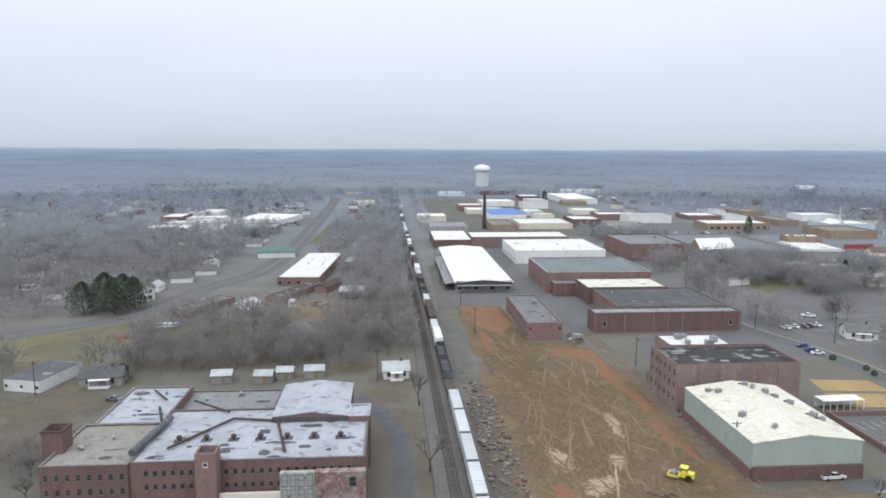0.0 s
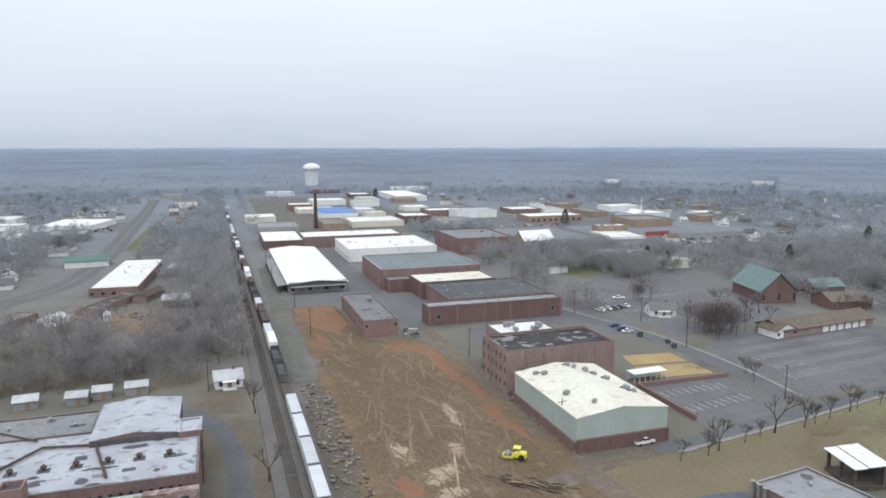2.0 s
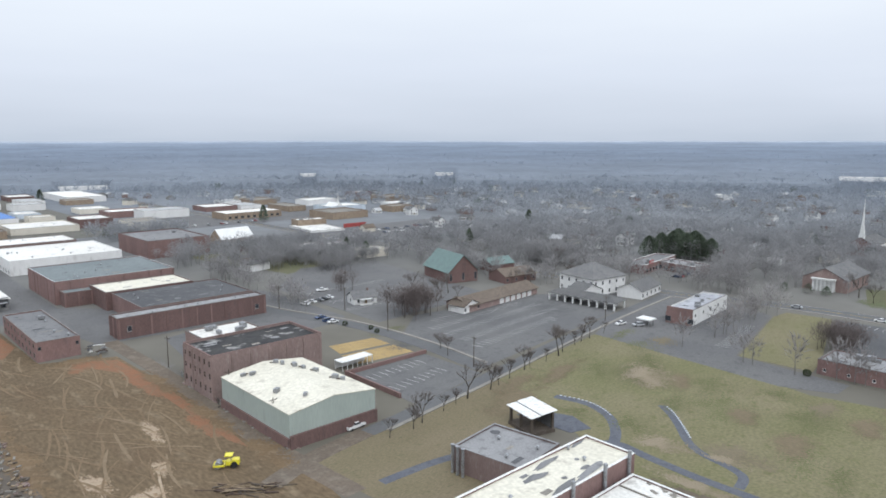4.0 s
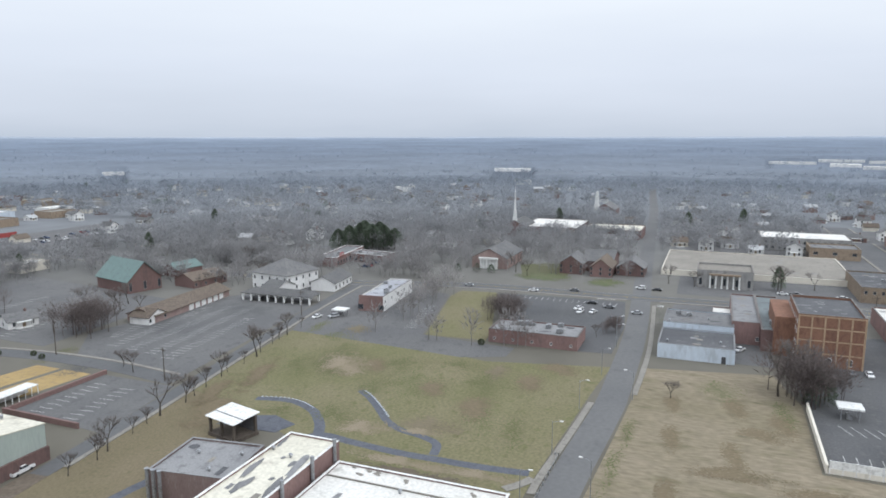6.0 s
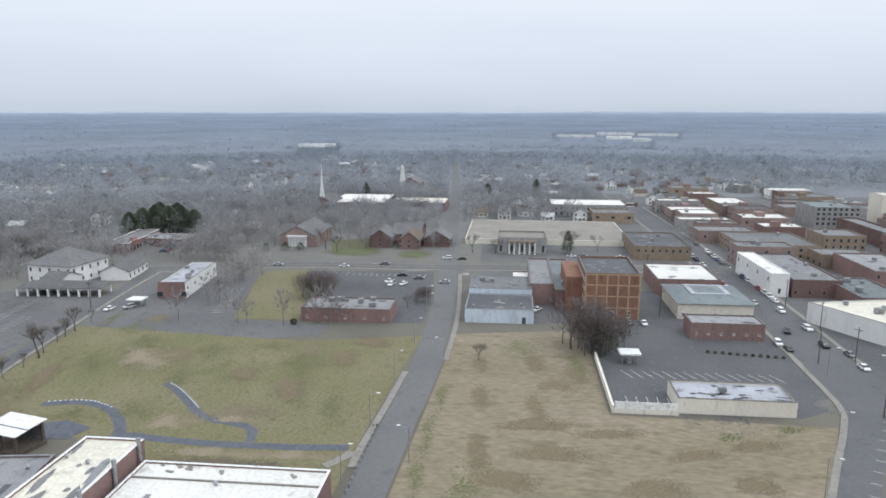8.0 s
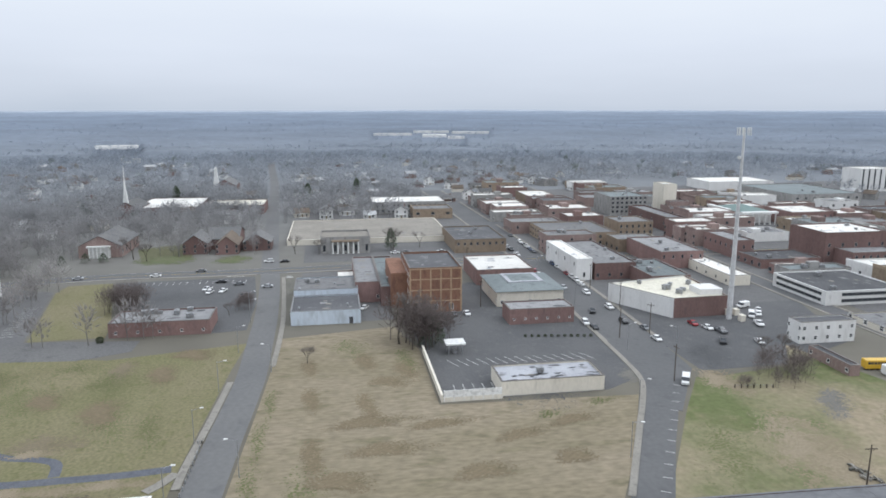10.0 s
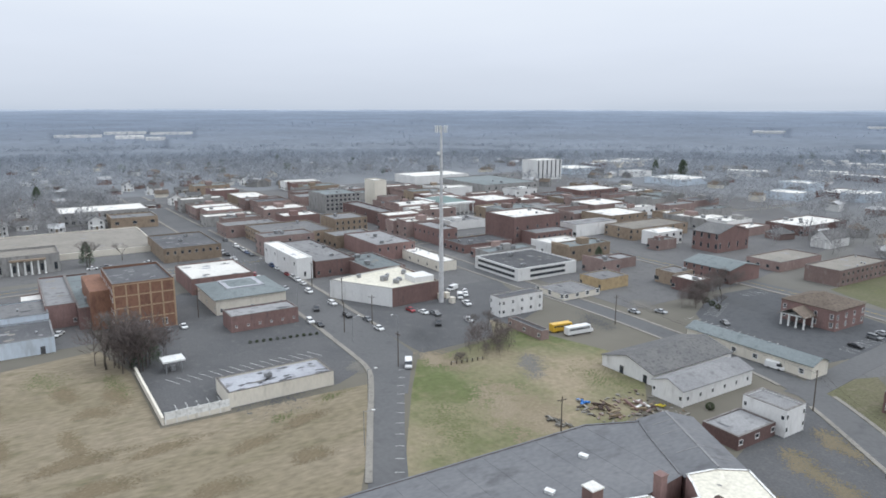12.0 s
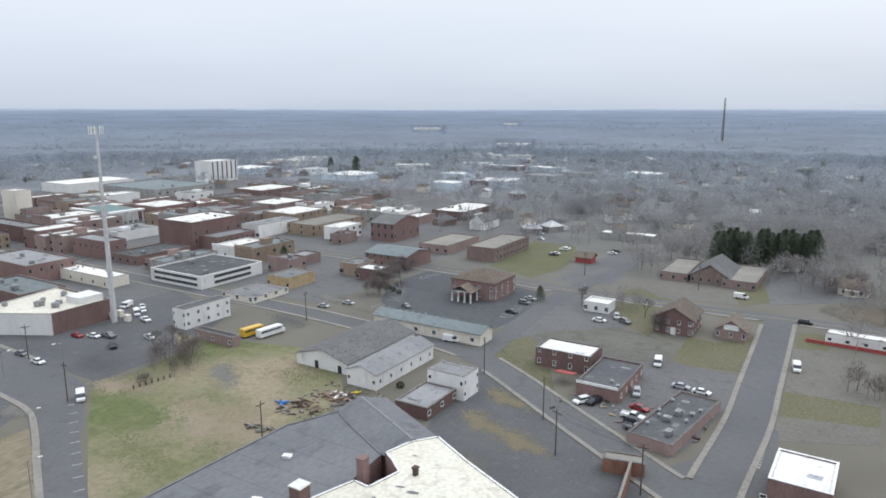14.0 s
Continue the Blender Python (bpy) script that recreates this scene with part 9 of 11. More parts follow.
for x0, y0, nx, ny, dx, dy, rot, fill in ((336, 180, 7, 1, 3.0, 1, 0, 0.9), (262, 408, 18, 2, 3.1, 17, 0, 0.55), (335, 430, 20, 2, 3.1, 16, 0, 0.55), (262, 270, 6, 1, 3, 1, 0, 0.6), (230, 572, 20, 1, 4, 22, 0, 0.4),
                                          (345, -60, 1, 6, 1, 6, 0, 0.5), (268, -88.6, 6, 1, 6.5, 1, 90, 0.7), (268, -101.6, 7, 1, 6.5, 1, 90, 0.6), (330, -100.8, 10, 1, 6.6, 1, 90, 0.7), (330, -90.5, 10, 1, 6.6, 1, 90, 0.7), (150, 224, 1, 5, 1, 3, 90, 0.4),
                                          (128, -335, 1, 7, 1, 3, 90, 0.6), (104, -345, 1, 5, 1, 3.2, 90, 0.5), (-120, 650, 10, 2, 4, 14, 0, 0.5)):
    for i in range(nx):
        for j in range(ny):
            if rc.random() < fill:
                park(rc.choice(("sedan", "sedan", "suv", "pickup")), rc.choice(("car_white", "car_white", "car_silver", "car_grey", "car_black", "car_red", "car_blue")), x0 + dx * i + rc.uniform(-0.2, 0.2), y0 + dy * j + rc.uniform(-0.3, 0.3), rot + rc.choice((0, 180)) + rc.uniform(-3, 3))


def stall_row(x0, y0, x1, y1, n, length, label):
    """White stall lines painted square across a line on a lot."""
    bm = bmesh.new()
    d = Vector((x1 - x0, y1 - y0)).normalized()
    a = math.degrees(math.atan2(d.y, d.x))
    for k in range(n):
        f = k / (n - 1)
        x, y = x0 + (x1 - x0) * f, y0 + (y1 - y0) * f
        box(bm, -0.07, 0.07, 0, length, 0, 0.004, 0, pose(x, y, surface_z(x, y) + 0.004, 0, 0, a))
    tagged(part("stall_lines", bm, M["paint"], None), label, "parking lines", kind="structure")


stall_row(101.2, -244.5, 99.6, -211, 13, -5, "white stall lines along the bank lot")
stall_row(150.5, -207, 158.2, -224, 8, -5, "white stall lines beside the brush")
stall_row(161, -243, 159.5, -254, 5, -5, "white stall lines behind the bank")


def bus(x, y, rot, key, ln, label):
    t = thing("bus", x, y, rot, 0.05, label, "bus", "parked buses")
    bm = bmesh.new()
    profile_body(bm, [(-ln / 2, 0.5), (ln / 2 - 0.1, 0.5), (ln / 2, 1.2), (ln / 2 - 0.1, 1.5), (ln / 2 - 0.9, 1.6), (ln / 2 - 1.1, 2.9), (-ln / 2 + 0.1, 2.9), (-ln / 2, 2.7)], 1.2)
    part("body", bm, M[key], t)
    n = int(ln / 0.9) - 2
    for s in (-1, 1):
        for k in range(n):
            bm = bmesh.new()
            y0 = -ln / 2 + 0.5 + k * 0.9
            box(bm, s * 1.2 - 0.02, s * 1.2 + 0.02, y0, y0 + 0.75, 1.75, 2.45)
            part("window", bm, M["glass"], t)
    bm = bmesh.new()
    box(bm, -1.0, 1.0, ln / 2 - 1.06, ln / 2 - 0.92, 1.7, 2.6)
    part("windscreen", bm, M["glass"], t)
    wheels(t, (-ln / 2 + 2, ln / 2 - 1.5), 1.15, 0.48)


bus(163.3, -150.8, 172, "bus_yellow", 8.5, "yellow school bus parked on the grass")
bus(158.2, -153.5, 174, "car_white", 10.0, "white coach bus parked on the grass")


def road_roller():
    t = thing("road_roller", 63.2, 139, 55, 0.06, "yellow single-drum road roller on the clay", "road roller")
    bm = bmesh.new()
    tube(bm, (-1.05, 2.0, 0.75), (1.05, 2.0, 0.75), 0.75, 0.75, 20)
    part("drum", bm, M["steel"], t)
    bm = bmesh.new()
    for s in (-1, 1):
        box(bm, s * 1.2 - 0.1, s * 1.2 + 0.1, 0.6, 2.9, 0.55, 0.95)
    box(bm, -1.3, 1.3, 2.8, 3.0, 0.55, 0.95)
    box(bm, -1.3, 1.3, 0.5, 0.75, 0.55, 1.0)
    part("drum_frame", bm, M["roller_yellow"], t)
    bm = bmesh.new()
    profile_body(bm, [(-2.6, 0.7), (0.3, 0.7), (0.3, 1.5), (-0.7, 1.6), (-1.2, 1.9), (-2.5, 1.8)], 0.85)
    part("engine_cover", bm, M["roller_yellow"], t)
    for sx in (-0.7, 0.7):
        for sy in (-0.9, 0.2):
            bm = bmesh.new()
            tube(bm, (sx, sy, 1.5), (sx, sy, 2.8), 0.05, 0.05, 6)
            part("post", bm, M["tyre"], t)
    bm = bmesh.new()
    box(bm, -0.95, 0.95, -1.2, 0.5, 2.8, 2.95)
    part("cab_roof", bm, M["roller_yellow"], t)
    wheels(t, (-1.5,), 1.05, 0.75)


road_roller()


def scrap_heap(x, y, label, w, d, h, seed, keys, group=""):
    t = thing("debris_heap", x, y, 0, 0.05, label, "debris", group)
    r = random.Random(seed)
    for k in range(16):
        bm = bmesh.new()
        a, b_, c = r.uniform(0.2, w * 0.3), r.uniform(0.1, 0.4), r.uniform(0.1, 0.5)
        box(bm, -a, a, -b_, b_, 0, c, 0, pose(r.uniform(-w, w) / 2, r.uniform(-d, d) / 2, r.uniform(0, h), r.uniform(-15, 15), r.uniform(-15, 15), r.uniform(0, 180)))
        part("piece", bm, M[r.choice(keys)], t)


scrap_heap(67.5, 246.5, "collapsed white roof panels and dark rubble beside the brick mill", 7, 5, 3, 1, ("trim_white", "mem_black", "rust", "steel"))
scrap_heap(110.8, -118.6, "stacked lumber and pallets on the vacant lot", 8, 4, 0.7, 2, ("plank", "plank", "rust"))
scrap_heap(106, -127, "heap of broken brick and boards by the white shed", 9, 5, 0.6, 3, ("brick", "brick_pale", "plank", "trim_white"))
scrap_heap(117.5, -116.5, "blue tarpaulin and boards on the grass", 3, 1.5, 0.5, 4, ("blue_paint", "plank", "steel"))
scrap_heap(112, -104, "broken concrete slabs on the grass", 6, 3, 0.2, 5, ("concrete", "gravel"))
scrap_heap(49, 117, "uprooted timber piled at the site edge", 12, 3, 0.9, 6, ("plank", "timber", "timber"))
scrap_heap(-30, 315, "scattered pipes and stone in the builder's yard", 14, 10, 0.6, 7, ("steel", "plank", "concrete", "rust"))
scrap_heap(-58, 318, "pallets and blocks in the builder's yard", 10, 8, 0.7, 8, ("plank", "concrete", "steel"))
scrap_heap(82, 166, "rubble along the burnt mill wall", 3, 22, 0.4, 9, ("brick_pale", "rust", "concrete", "plank"))
scrap_heap(104, 172, "charred rubble between the mills", 10, 4, 0.8, 10, ("brick_pale", "mem_black", "trim_white", "rust"))
def rubble_bits(x0, x1, y0, y1, n, seed, label):
    """Loose stones, broken blocks and splintered boards too many to count."""
    r = random.Random(seed)
    bm = bmesh.new()
    for k in range(n):
        s = r.uniform(0.15, 0.55)
        box(bm, -s * r.uniform(0.6, 2.2), s, -s * 0.6, s * 0.5, 0, s * 0.6, r.choice((0, 0, 1, 2, 3)), pose(r.uniform(x0, x1), r.uniform(y0, y1), 0.1, r.uniform(-15, 15), r.uniform(-15, 15), r.uniform(0, 360)))
    tagged(part("rubble", bm, [M["concrete"], M["brick_pale"], M["timber"], M["plank"]], None), label, "rubble", kind="stuff")


rubble_bits(21, 29, 112, 205, 420, 1, "loose stone and timber strewn beside the tracks")
rubble_bits(77.5, 80, 135, 200, 160, 2, "broken blocks and junk along the warehouse wall")
rubble_bits(98, 116, -134, -112, 150, 3, "splintered boards and bricks strewn on the vacant lot")
rubble_bits(-70, -14, 302, 345, 260, 4, "stone and pipe stock strewn over the builder's yard")
rubble_bits(24, 60, -165, -148, 90, 5, "junk and parts lying round the corner garage")
t = thing("slide", 104.5, -130.2, 20, 0.05, "bright yellow plastic slide pieces by the shed", "slide")
for k in range(2):
    bm = bmesh.new()
    box(bm, -0.4 + k, 0.3 + k, -1.6, 1.6, 0.4, 0.5, 0, pose(0, 0, 0.3, 18, 0, 0))
    box(bm, -0.45 + k, -0.38 + k, -1.6, 1.6, 0.4, 0.8, 0, pose(0, 0, 0.3, 18, 0, 0))
    part("chute", bm, M["slide_yellow"], t)


def clay_marks():
    """Curving tyre ruts and pale scrapes over the cleared clay."""
    r = random.Random(21)
    bm = bmesh.new()
    for k in range(110):
        x, y, a = r.uniform(33, 68), r.uniform(116, 290), r.uniform(60, 130)
        if y > 236 and x > 47:
            continue
        if x < 36 and y > 200:
            continue
        z = 0.075 + 0.0003 * k
        w = r.uniform(0.12, 0.4)
        prev = None
        bend = r.uniform(-5, 5)
        mi = r.choice((0, 0, 1))
        for q in range(9):
            d = Vector((math.cos(radians(a)), math.sin(radians(a))))
            nrm = Vector((-d.y, d.x)) * w * (1 if 0 < q < 8 else 0.2) * r.uniform(0.7, 1.2)
            row = [bm.verts.new((x + nrm.x, y + nrm.y, z)), bm.verts.new((x - nrm.x, y - nrm.y, z))]
            if not (31 < x < 71.5 and 111 < y < 300):
                break
            if prev:
                bm.faces.new((prev[0], prev[1], row[1], row[0])).material_index = mi
            prev = row
            x, y, a = x + d.x * 2.4, y + d.y * 2.4, a + bend
    for fc in bm.faces:
        fc.normal_update()
        if fc.normal.z < 0:
            fc.normal_flip()
    tagged(part("tyre_ruts", bm, [M["ruts"], M["pale_rut"]], None), "curving tyre ruts and pale scrapes in the clay", "tyre ruts", kind="stuff")


M["ruts"] = surface("churned_clay", (0.15, 0.106, 0.065), (0.17, 0.122, 0.076), (0.182, 0.132, 0.083), 0.95, 0.3, 1.5)
M["pale_rut"] = surface("scraped_pale_clay", (0.205, 0.155, 0.103), (0.19, 0.14, 0.09), (0.17, 0.124, 0.078), 0.95, 0.3, 1.5)
clay_marks()
t = thing("broken_footing", 0, 0, 0, 0.03, "broken pale concrete footing lying in the clay", "footing")
bm = bmesh.new()
strip(bm, smooth([(45.0, 126.5), (47.5, 135), (49.6, 143), (51.8, 149.6)], 5), -0.28, 0.28, -0.1, 0.22)
part("beam", bm, M["pale_clay"], t)
bm = bmesh.new()
box(bm, 50.6, 53.6, 149.4, 150.6, -0.1, 0.3)
part("cap", bm, M["pale_clay"], t)
t = thing("log_pile", 61, 126.5, -36, 0.0, "heap of brown logs and roots at the edge of the site", "log pile")
rl = random.Random(18)
for k in range(34):
    bm = bmesh.new()
    a, ln = rl.uniform(-0.5, 0.5), rl.uniform(1.6, 5.0)
    c = Vector((rl.gauss(0, 3.6), rl.gauss(0, 1.1), rl.uniform(0.1, 0.8)))
    e = Vector((math.cos(a), math.sin(a), rl.uniform(-0.08, 0.12))) * ln / 2
    tube(bm, c - e, c + e, rl.uniform(0.1, 0.24), rl.uniform(0.06, 0.16), 6)
    part("log", bm, M[rl.choice(("timber", "plank", "rust"))], t)


# ---- poles and lamps ----
def utility_pole():
    t = thing("utility_pole", 0, 0, 0, 0, "weathered timber utility pole with crossarm", "utility pole", "utility poles")
    bm = bmesh.new()
    tube(bm, (0, 0, -0.3), (0, 0, 10.5), 0.17, 0.11, 8)
    part("pole", bm, M["timber"], t)
    bm = bmesh.new()
    box(bm, -1.2, 1.2, -0.07, 0.07, 9.6, 9.75)
    tube(bm, (-0.7, 0, 9.6), (0, 0, 9.0), 0.03, 0.03, 4)
    tube(bm, (0.7, 0, 9.6), (0, 0, 9.0), 0.03, 0.03, 4)
    part("crossarm", bm, M["timber"], t)
    for s in (-1.1, 1.1):
        bm = bmesh.new()
        tube(bm, (s, 0, 9.75), (s, 0, 9.95), 0.06, 0.04, 6)
        part("insulator", bm, M["concrete"], t)
    return t


def street_lamp():
    t = thing("street_lamp", 0, 0, 0, 0, "grey steel street lamp with outreach arm", "street lamp", "street lamps")
    bm = bmesh.new()
    tube(bm, (0, 0, -0.2), (0, 0, 8.2), 0.1, 0.07, 8)
    part("pole", bm, M["steel"], t)
    bm = bmesh.new()
    tube(bm, (0, 0, 8.0), (0, 1.9, 8.5), 0.05, 0.045, 6)
    part("arm", bm, M["steel"], t)
    bm = bmesh.new()
    box(bm, -0.16, 0.16, 1.7, 2.5, 8.42, 8.58)
    part("lamp_head", bm, M["trim_white"], t)
    return t


proto_pole, proto_lamp = utility_pole(), street_lamp()
proto_pole.matrix_basis = pose(-5, 207.8, 0)
POLES = [(-104.4, 201.6), (31.9, 262.1), (31, 310), (80.4, 216.7), (80, 172.5), (78.6, 145.8), (158.8, 202.5), (152.4, 150), (232.9, 154.8), (200.5, -89.5), (164, -89.5), (243, -53), (105.3, -98.1),
         (58.5, -142), (49.5, -127.5), (29.8, -121.5), (203.2, -101), (158.9, -171), (84, -160.5), (146, 262), (165, 240), (25, 360), (26, 420),
         (-4, 250), (-6, 330), (-8, 420), (140, 300), (306, -60), (232, -103), (262, -103), (100, -285), (52, -285)]
for k, (x, y) in enumerate(POLES):
    copy_thing(proto_pole, pose(x, y, 0, 0, 0, (k * 37) % 180))
proto_lamp.matrix_basis = pose(147, 31.8, 0, 0, 0, 180)
for x, y, rot in ((122, 32.5, 180), (176, 31, 180), (206, 29.8, 180), (236, 29.5, 180), (131, 20.3, 0), (188, 18.6, 0), (247, 31, 180), (126.3, -60.3, 150), (148, -72, 150), (185, -101, 0), (190, -87.6, 180), (240, -88.5, 180), (290, -88.7, 180), (320, -88, 180)):
    copy_thing(proto_lamp, pose(x, y, 0, 0, 0, rot))


def wire_run(pts, label):
    t = thing("power_line", 0, 0, 0, 0, label, "power line", "overhead lines")
    for off in (-1.1, 0.5, 1.1):
        bm = bmesh.new()
        for p, q in zip(pts, pts[1:]):
            a, b_ = Vector((p[0] + off * 0.7, p[1] + off * 0.7, 9.95)), Vector((q[0] + off * 0.7, q[1] + off * 0.7, 9.95))
            n = 6
            last = a
            for k in range(1, n + 1):
                f = k / n
                c = a.lerp(b_, f)
                c.z -= 4 * 0.8 * f * (1 - f)
                tube(bm, last, c, 0.018, 0.018, 3, 0, False)
                last = c
        part("wire", bm, M["tyre"], t)


wire_run([(-5, 207.8), (-4, 250), (-6, 330), (-8, 420)], "overhead wires along the railway poles")
wire_run([(29.8, -121.5), (49.5, -127.5), (58.5, -142), (84, -160.5), (158.9, -171)], "overhead wires along the back street")
wire_run([(31.9, 262.1), (31, 310), (25, 360), (26, 420)], "overhead wires beside the loading shed")


def post_row(pts, label, h=1.0, key="timber", step=1.6):
    t = thing("fence", 0, 0, 0, 0, label, "fence")
    for p, q in zip(pts, pts[1:]):
        p, q = Vector(p), Vector(q)
        n = max(1, int((q - p).length / step))
        for k in range(n + 1):
            c = p.lerp(q, k / n)
            bm = bmesh.new()
            box(bm, c.x - 0.12, c.x + 0.12, c.y - 0.12, c.y + 0.12, -0.2, h)
            part("post", bm, M[key], t)
        bm = bmesh.new()
        tube(bm, (p.x, p.y, h * 0.8), (q.x, q.y, h * 0.8), 0.03, 0.03, 5)
        part("rail", bm, M["steel"], t)


post_row([(157, -103), (155.5, -113)], "row of rotting timber posts on the grass", 1.1)
post_row([(78.6, 137), (78.2, 176), (80, 205)], "chain-link fence beside the green warehouse", 1.8, "steel", 3)
post_row([(118, 30.6), (147, 30.2), (147, 31)], "low post rail at the field corner", 0.9, "steel", 2.4)


# ---- houses and outlying blocks ----
def small_house(label, w, d, h, rise, wall, roof, along, hip=False):
    b = gable_building("house", label, 3000, 3000, w, d, h, rise, 0, wall, roof, along, 0.5, hip, "houses of the town", "house")
    FOOT.pop()
    me = joined_window(1.1, 1.5)
    for z in ((0.9,) if h < 4.5 else (0.9, 3.7)):
        for side, s in (("f", -0.3), ("f", 0.3), ("l", 0.0), ("r", -0.15)):
            share("window", me, b, side_pose(side, w, d, s, z))
    share("door", door_mesh(1.0, 2.1, "plank"), b, side_pose("f", w, d, 0.02, 0.02))
    chimney(b, w * 0.22, 0, h, h + rise + 0.8)
    bm = bmesh.new()
    box(bm, -w * 0.25, w * 0.25, -d / 2 - 2, -d / 2 - 0.01, 2.4, 2.6)
    for s in (-0.22, 0.22):
        box(bm, s * w - 0.09, s * w + 0.09, -d / 2 - 1.9, -d / 2 - 1.72, -0.2, 2.4)
    box(bm, -w * 0.25, w * 0.25, -d / 2 - 2, -d / 2 - 0.01, -0.3, 0.25)
    part("porch", bm, M["trim_white"], b)
    return b


HOMES = [small_house("small white timber house with grey shingle roof", 11, 8, 3.0, 2.3, "white_wall", "shingle", "x"),
         small_house("white two-storey house with dark shingle roof", 9, 9, 5.8, 2.6, "white_wall", "shingle", "y"),
         small_house("red brick bungalow with grey hip roof", 13, 9, 3.0, 2.2, "brick", "shingle", "x", True),
         small_house("cream house with brown gable roof", 10, 8, 3.2, 2.6, "cream_wall", "shingle_brown", "x"),
         small_house("pale grey house with shingle roof", 12, 8, 3.0, 2.0, "grey_wall", "shingle", "x"),
         small_house("white cottage with pale tin roof", 8, 7, 2.8, 2.0, "white_wall", "tin", "x")]
USED = []


def settle(k, x, y, rot):
    claim(x, y, 12, 10, rot)
    z = terrain(x, y)
    if k not in USED:
        USED.append(k)
        HOMES[k].matrix_basis = pose(x, y, z, 0, 0, rot)
    else:
        copy_thing(HOMES[k], pose(x, y, z, 0, 0, rot))


for k, x, y, rot in ((1, -118.5, 333, 20), (4, -89, 212, 5), (5, 0.6, 213, 5), (0, 180, 248, -15), (0, -187, 362, 30), (0, -181, 396, -20),
                     (1, -173, 505, 10), (0, -197, 506, 15), (3, -242, 482, 40), (2, -165, 455, 0), (4, -119, 452, 20), 
                     (3, -2, -310, 170), (2, -20, -292, 175), (2, -44, -284, 180), (0, 25, -345, 160), (1, 470, 5, -90), (3, 480, 22, -80), (1, 515, -5, -90), (2, 545, -90, -90), (1, 555, -110, -90)):
    settle(k, x, y, rot)
rh = random.Random(77)
for x0, x1, y0, y1, n in ((455, 600, -48, 70, 16), (545, 680, -170, -60, 12), (440, 560, 150, 300, 10), (-330, -100, 290, 560, 44), (-330, -110, 740, 1150, 10), (-80, 20, 800, 1300, 4), (560, 760, -260, 460, 16), (330, 600, 230, 560, 18), (-200, 200, -620, -390, 12), (300, 720, -800, -540, 8), (420, 560, 150, 230, 5), (600, 800, 460, 700, 5)):
    made = tries = 0
    while made < n and tries < 400:
        tries += 1
        x, y = rh.uniform(x0, x1), rh.uniform(y0, y1)
        if free(x, y, 9, 9, 3):
            settle(rh.choice((0, 0, 1, 1, 2, 3, 4, 5)), x, y, rh.choice((-90, 0, 90, 180)) + rh.uniform(-12, 12))
            made += 1


def filler_block(x, y, w, d, h, rot, r, kind):
    wall, roof = r.choice({"town": (("brick_pale", "mem_grey"), ("brick_pale", "mem_white"), ("brick_tan", "mem_teal"), ("brick_tan", "mem_grey"), ("grey_wall", "mem_white"), ("brick_pale", "mem_black"), ("cream_wall", "mem_tan"), ("white_wall", "mem_grey"), ("brick", "mem_white"), ("grey_wall", "mem_teal"), ("white_wall", "mem_white"), ("brick_pale", "mem_grey"), ("brick_tan", "mem_white")),
                           "yard": (("white_wall", "mem_white"), ("cream_wall", "mem_white"), ("grey_wall", "mem_grey"), ("brick", "mem_white"), ("blue_wall", "mem_white"), ("white_wall", "tin"), ("brick_tan", "mem_tan"))}[kind])
    words = {"brick": "red brick", "brick_pale": "faded brick", "brick_tan": "tan brick", "grey_wall": "grey rendered", "cream_wall": "cream block", "white_wall": "white-walled", "blue_wall": "pale blue metal"}
    rw = {"mem_grey": "grey", "mem_white": "white", "mem_teal": "teal-grey", "mem_black": "black", "mem_tan": "tan", "tin": "tin"}
    b = flat_building("shop_building" if kind == "town" else "warehouse", "%s %s with flat %s roof" % (words[wall], "street block" if kind == "town" else "industrial building", rw[roof]), x, y, w, d, h, rot, wall=wall, roof=roof, par=r.uniform(0.3, 0.9), units=r.choice((0, 1, 1, 2)) if kind == "town" else 0, coping=r.choice(("coping", "sash", "concrete")))
    if kind == "town":
        me = joined_window(*r.choice(((1.4, 1.9), (2.4, 1.7), (1.8, 1.5))))
        n = max(2, int(w / 4.6))
        for z in [1.0 + 3.6 * k for k in range(max(1, int(h / 4.2)))]:
            for k in range(n):
                share("window", me, b, side_pose("f", w, d, -0.42 + 0.84 * k / (n - 1), z))
        if r.random() < 0.5 and h > 5:
            n = max(2, int(d / 7))
            for k in range(n):
                share("window", me, b, side_pose("r", w, d, -0.38 + 0.76 * k / (n - 1), h - 3.2))
        if r.random() < 0.45:
            bm = bmesh.new()
            ww = r.uniform(0.25, 0.5) * w
            ox, oy = r.uniform(-0.2, 0.2) * w, r.uniform(-0.25, 0.25) * d
            box(bm, ox - ww / 2, ox + ww / 2, oy - 2.4, oy + 2.4, h - 0.05, h + r.uniform(1.6, 3.0))
            part("stair_house", bm, M[r.choice((wall, "grey_wall", "brick_pale"))], b)
        if r.random() < 0.5:
            bm = bmesh.new()
            box(bm, -w / 2 - 0.05, w / 2 + 0.05, -d / 2 - 0.12, -d / 2 + 0.4, h + 0.2, h + r.uniform(1.2, 1.9))
            part("front_parapet", bm, M[wall], b)
    return b


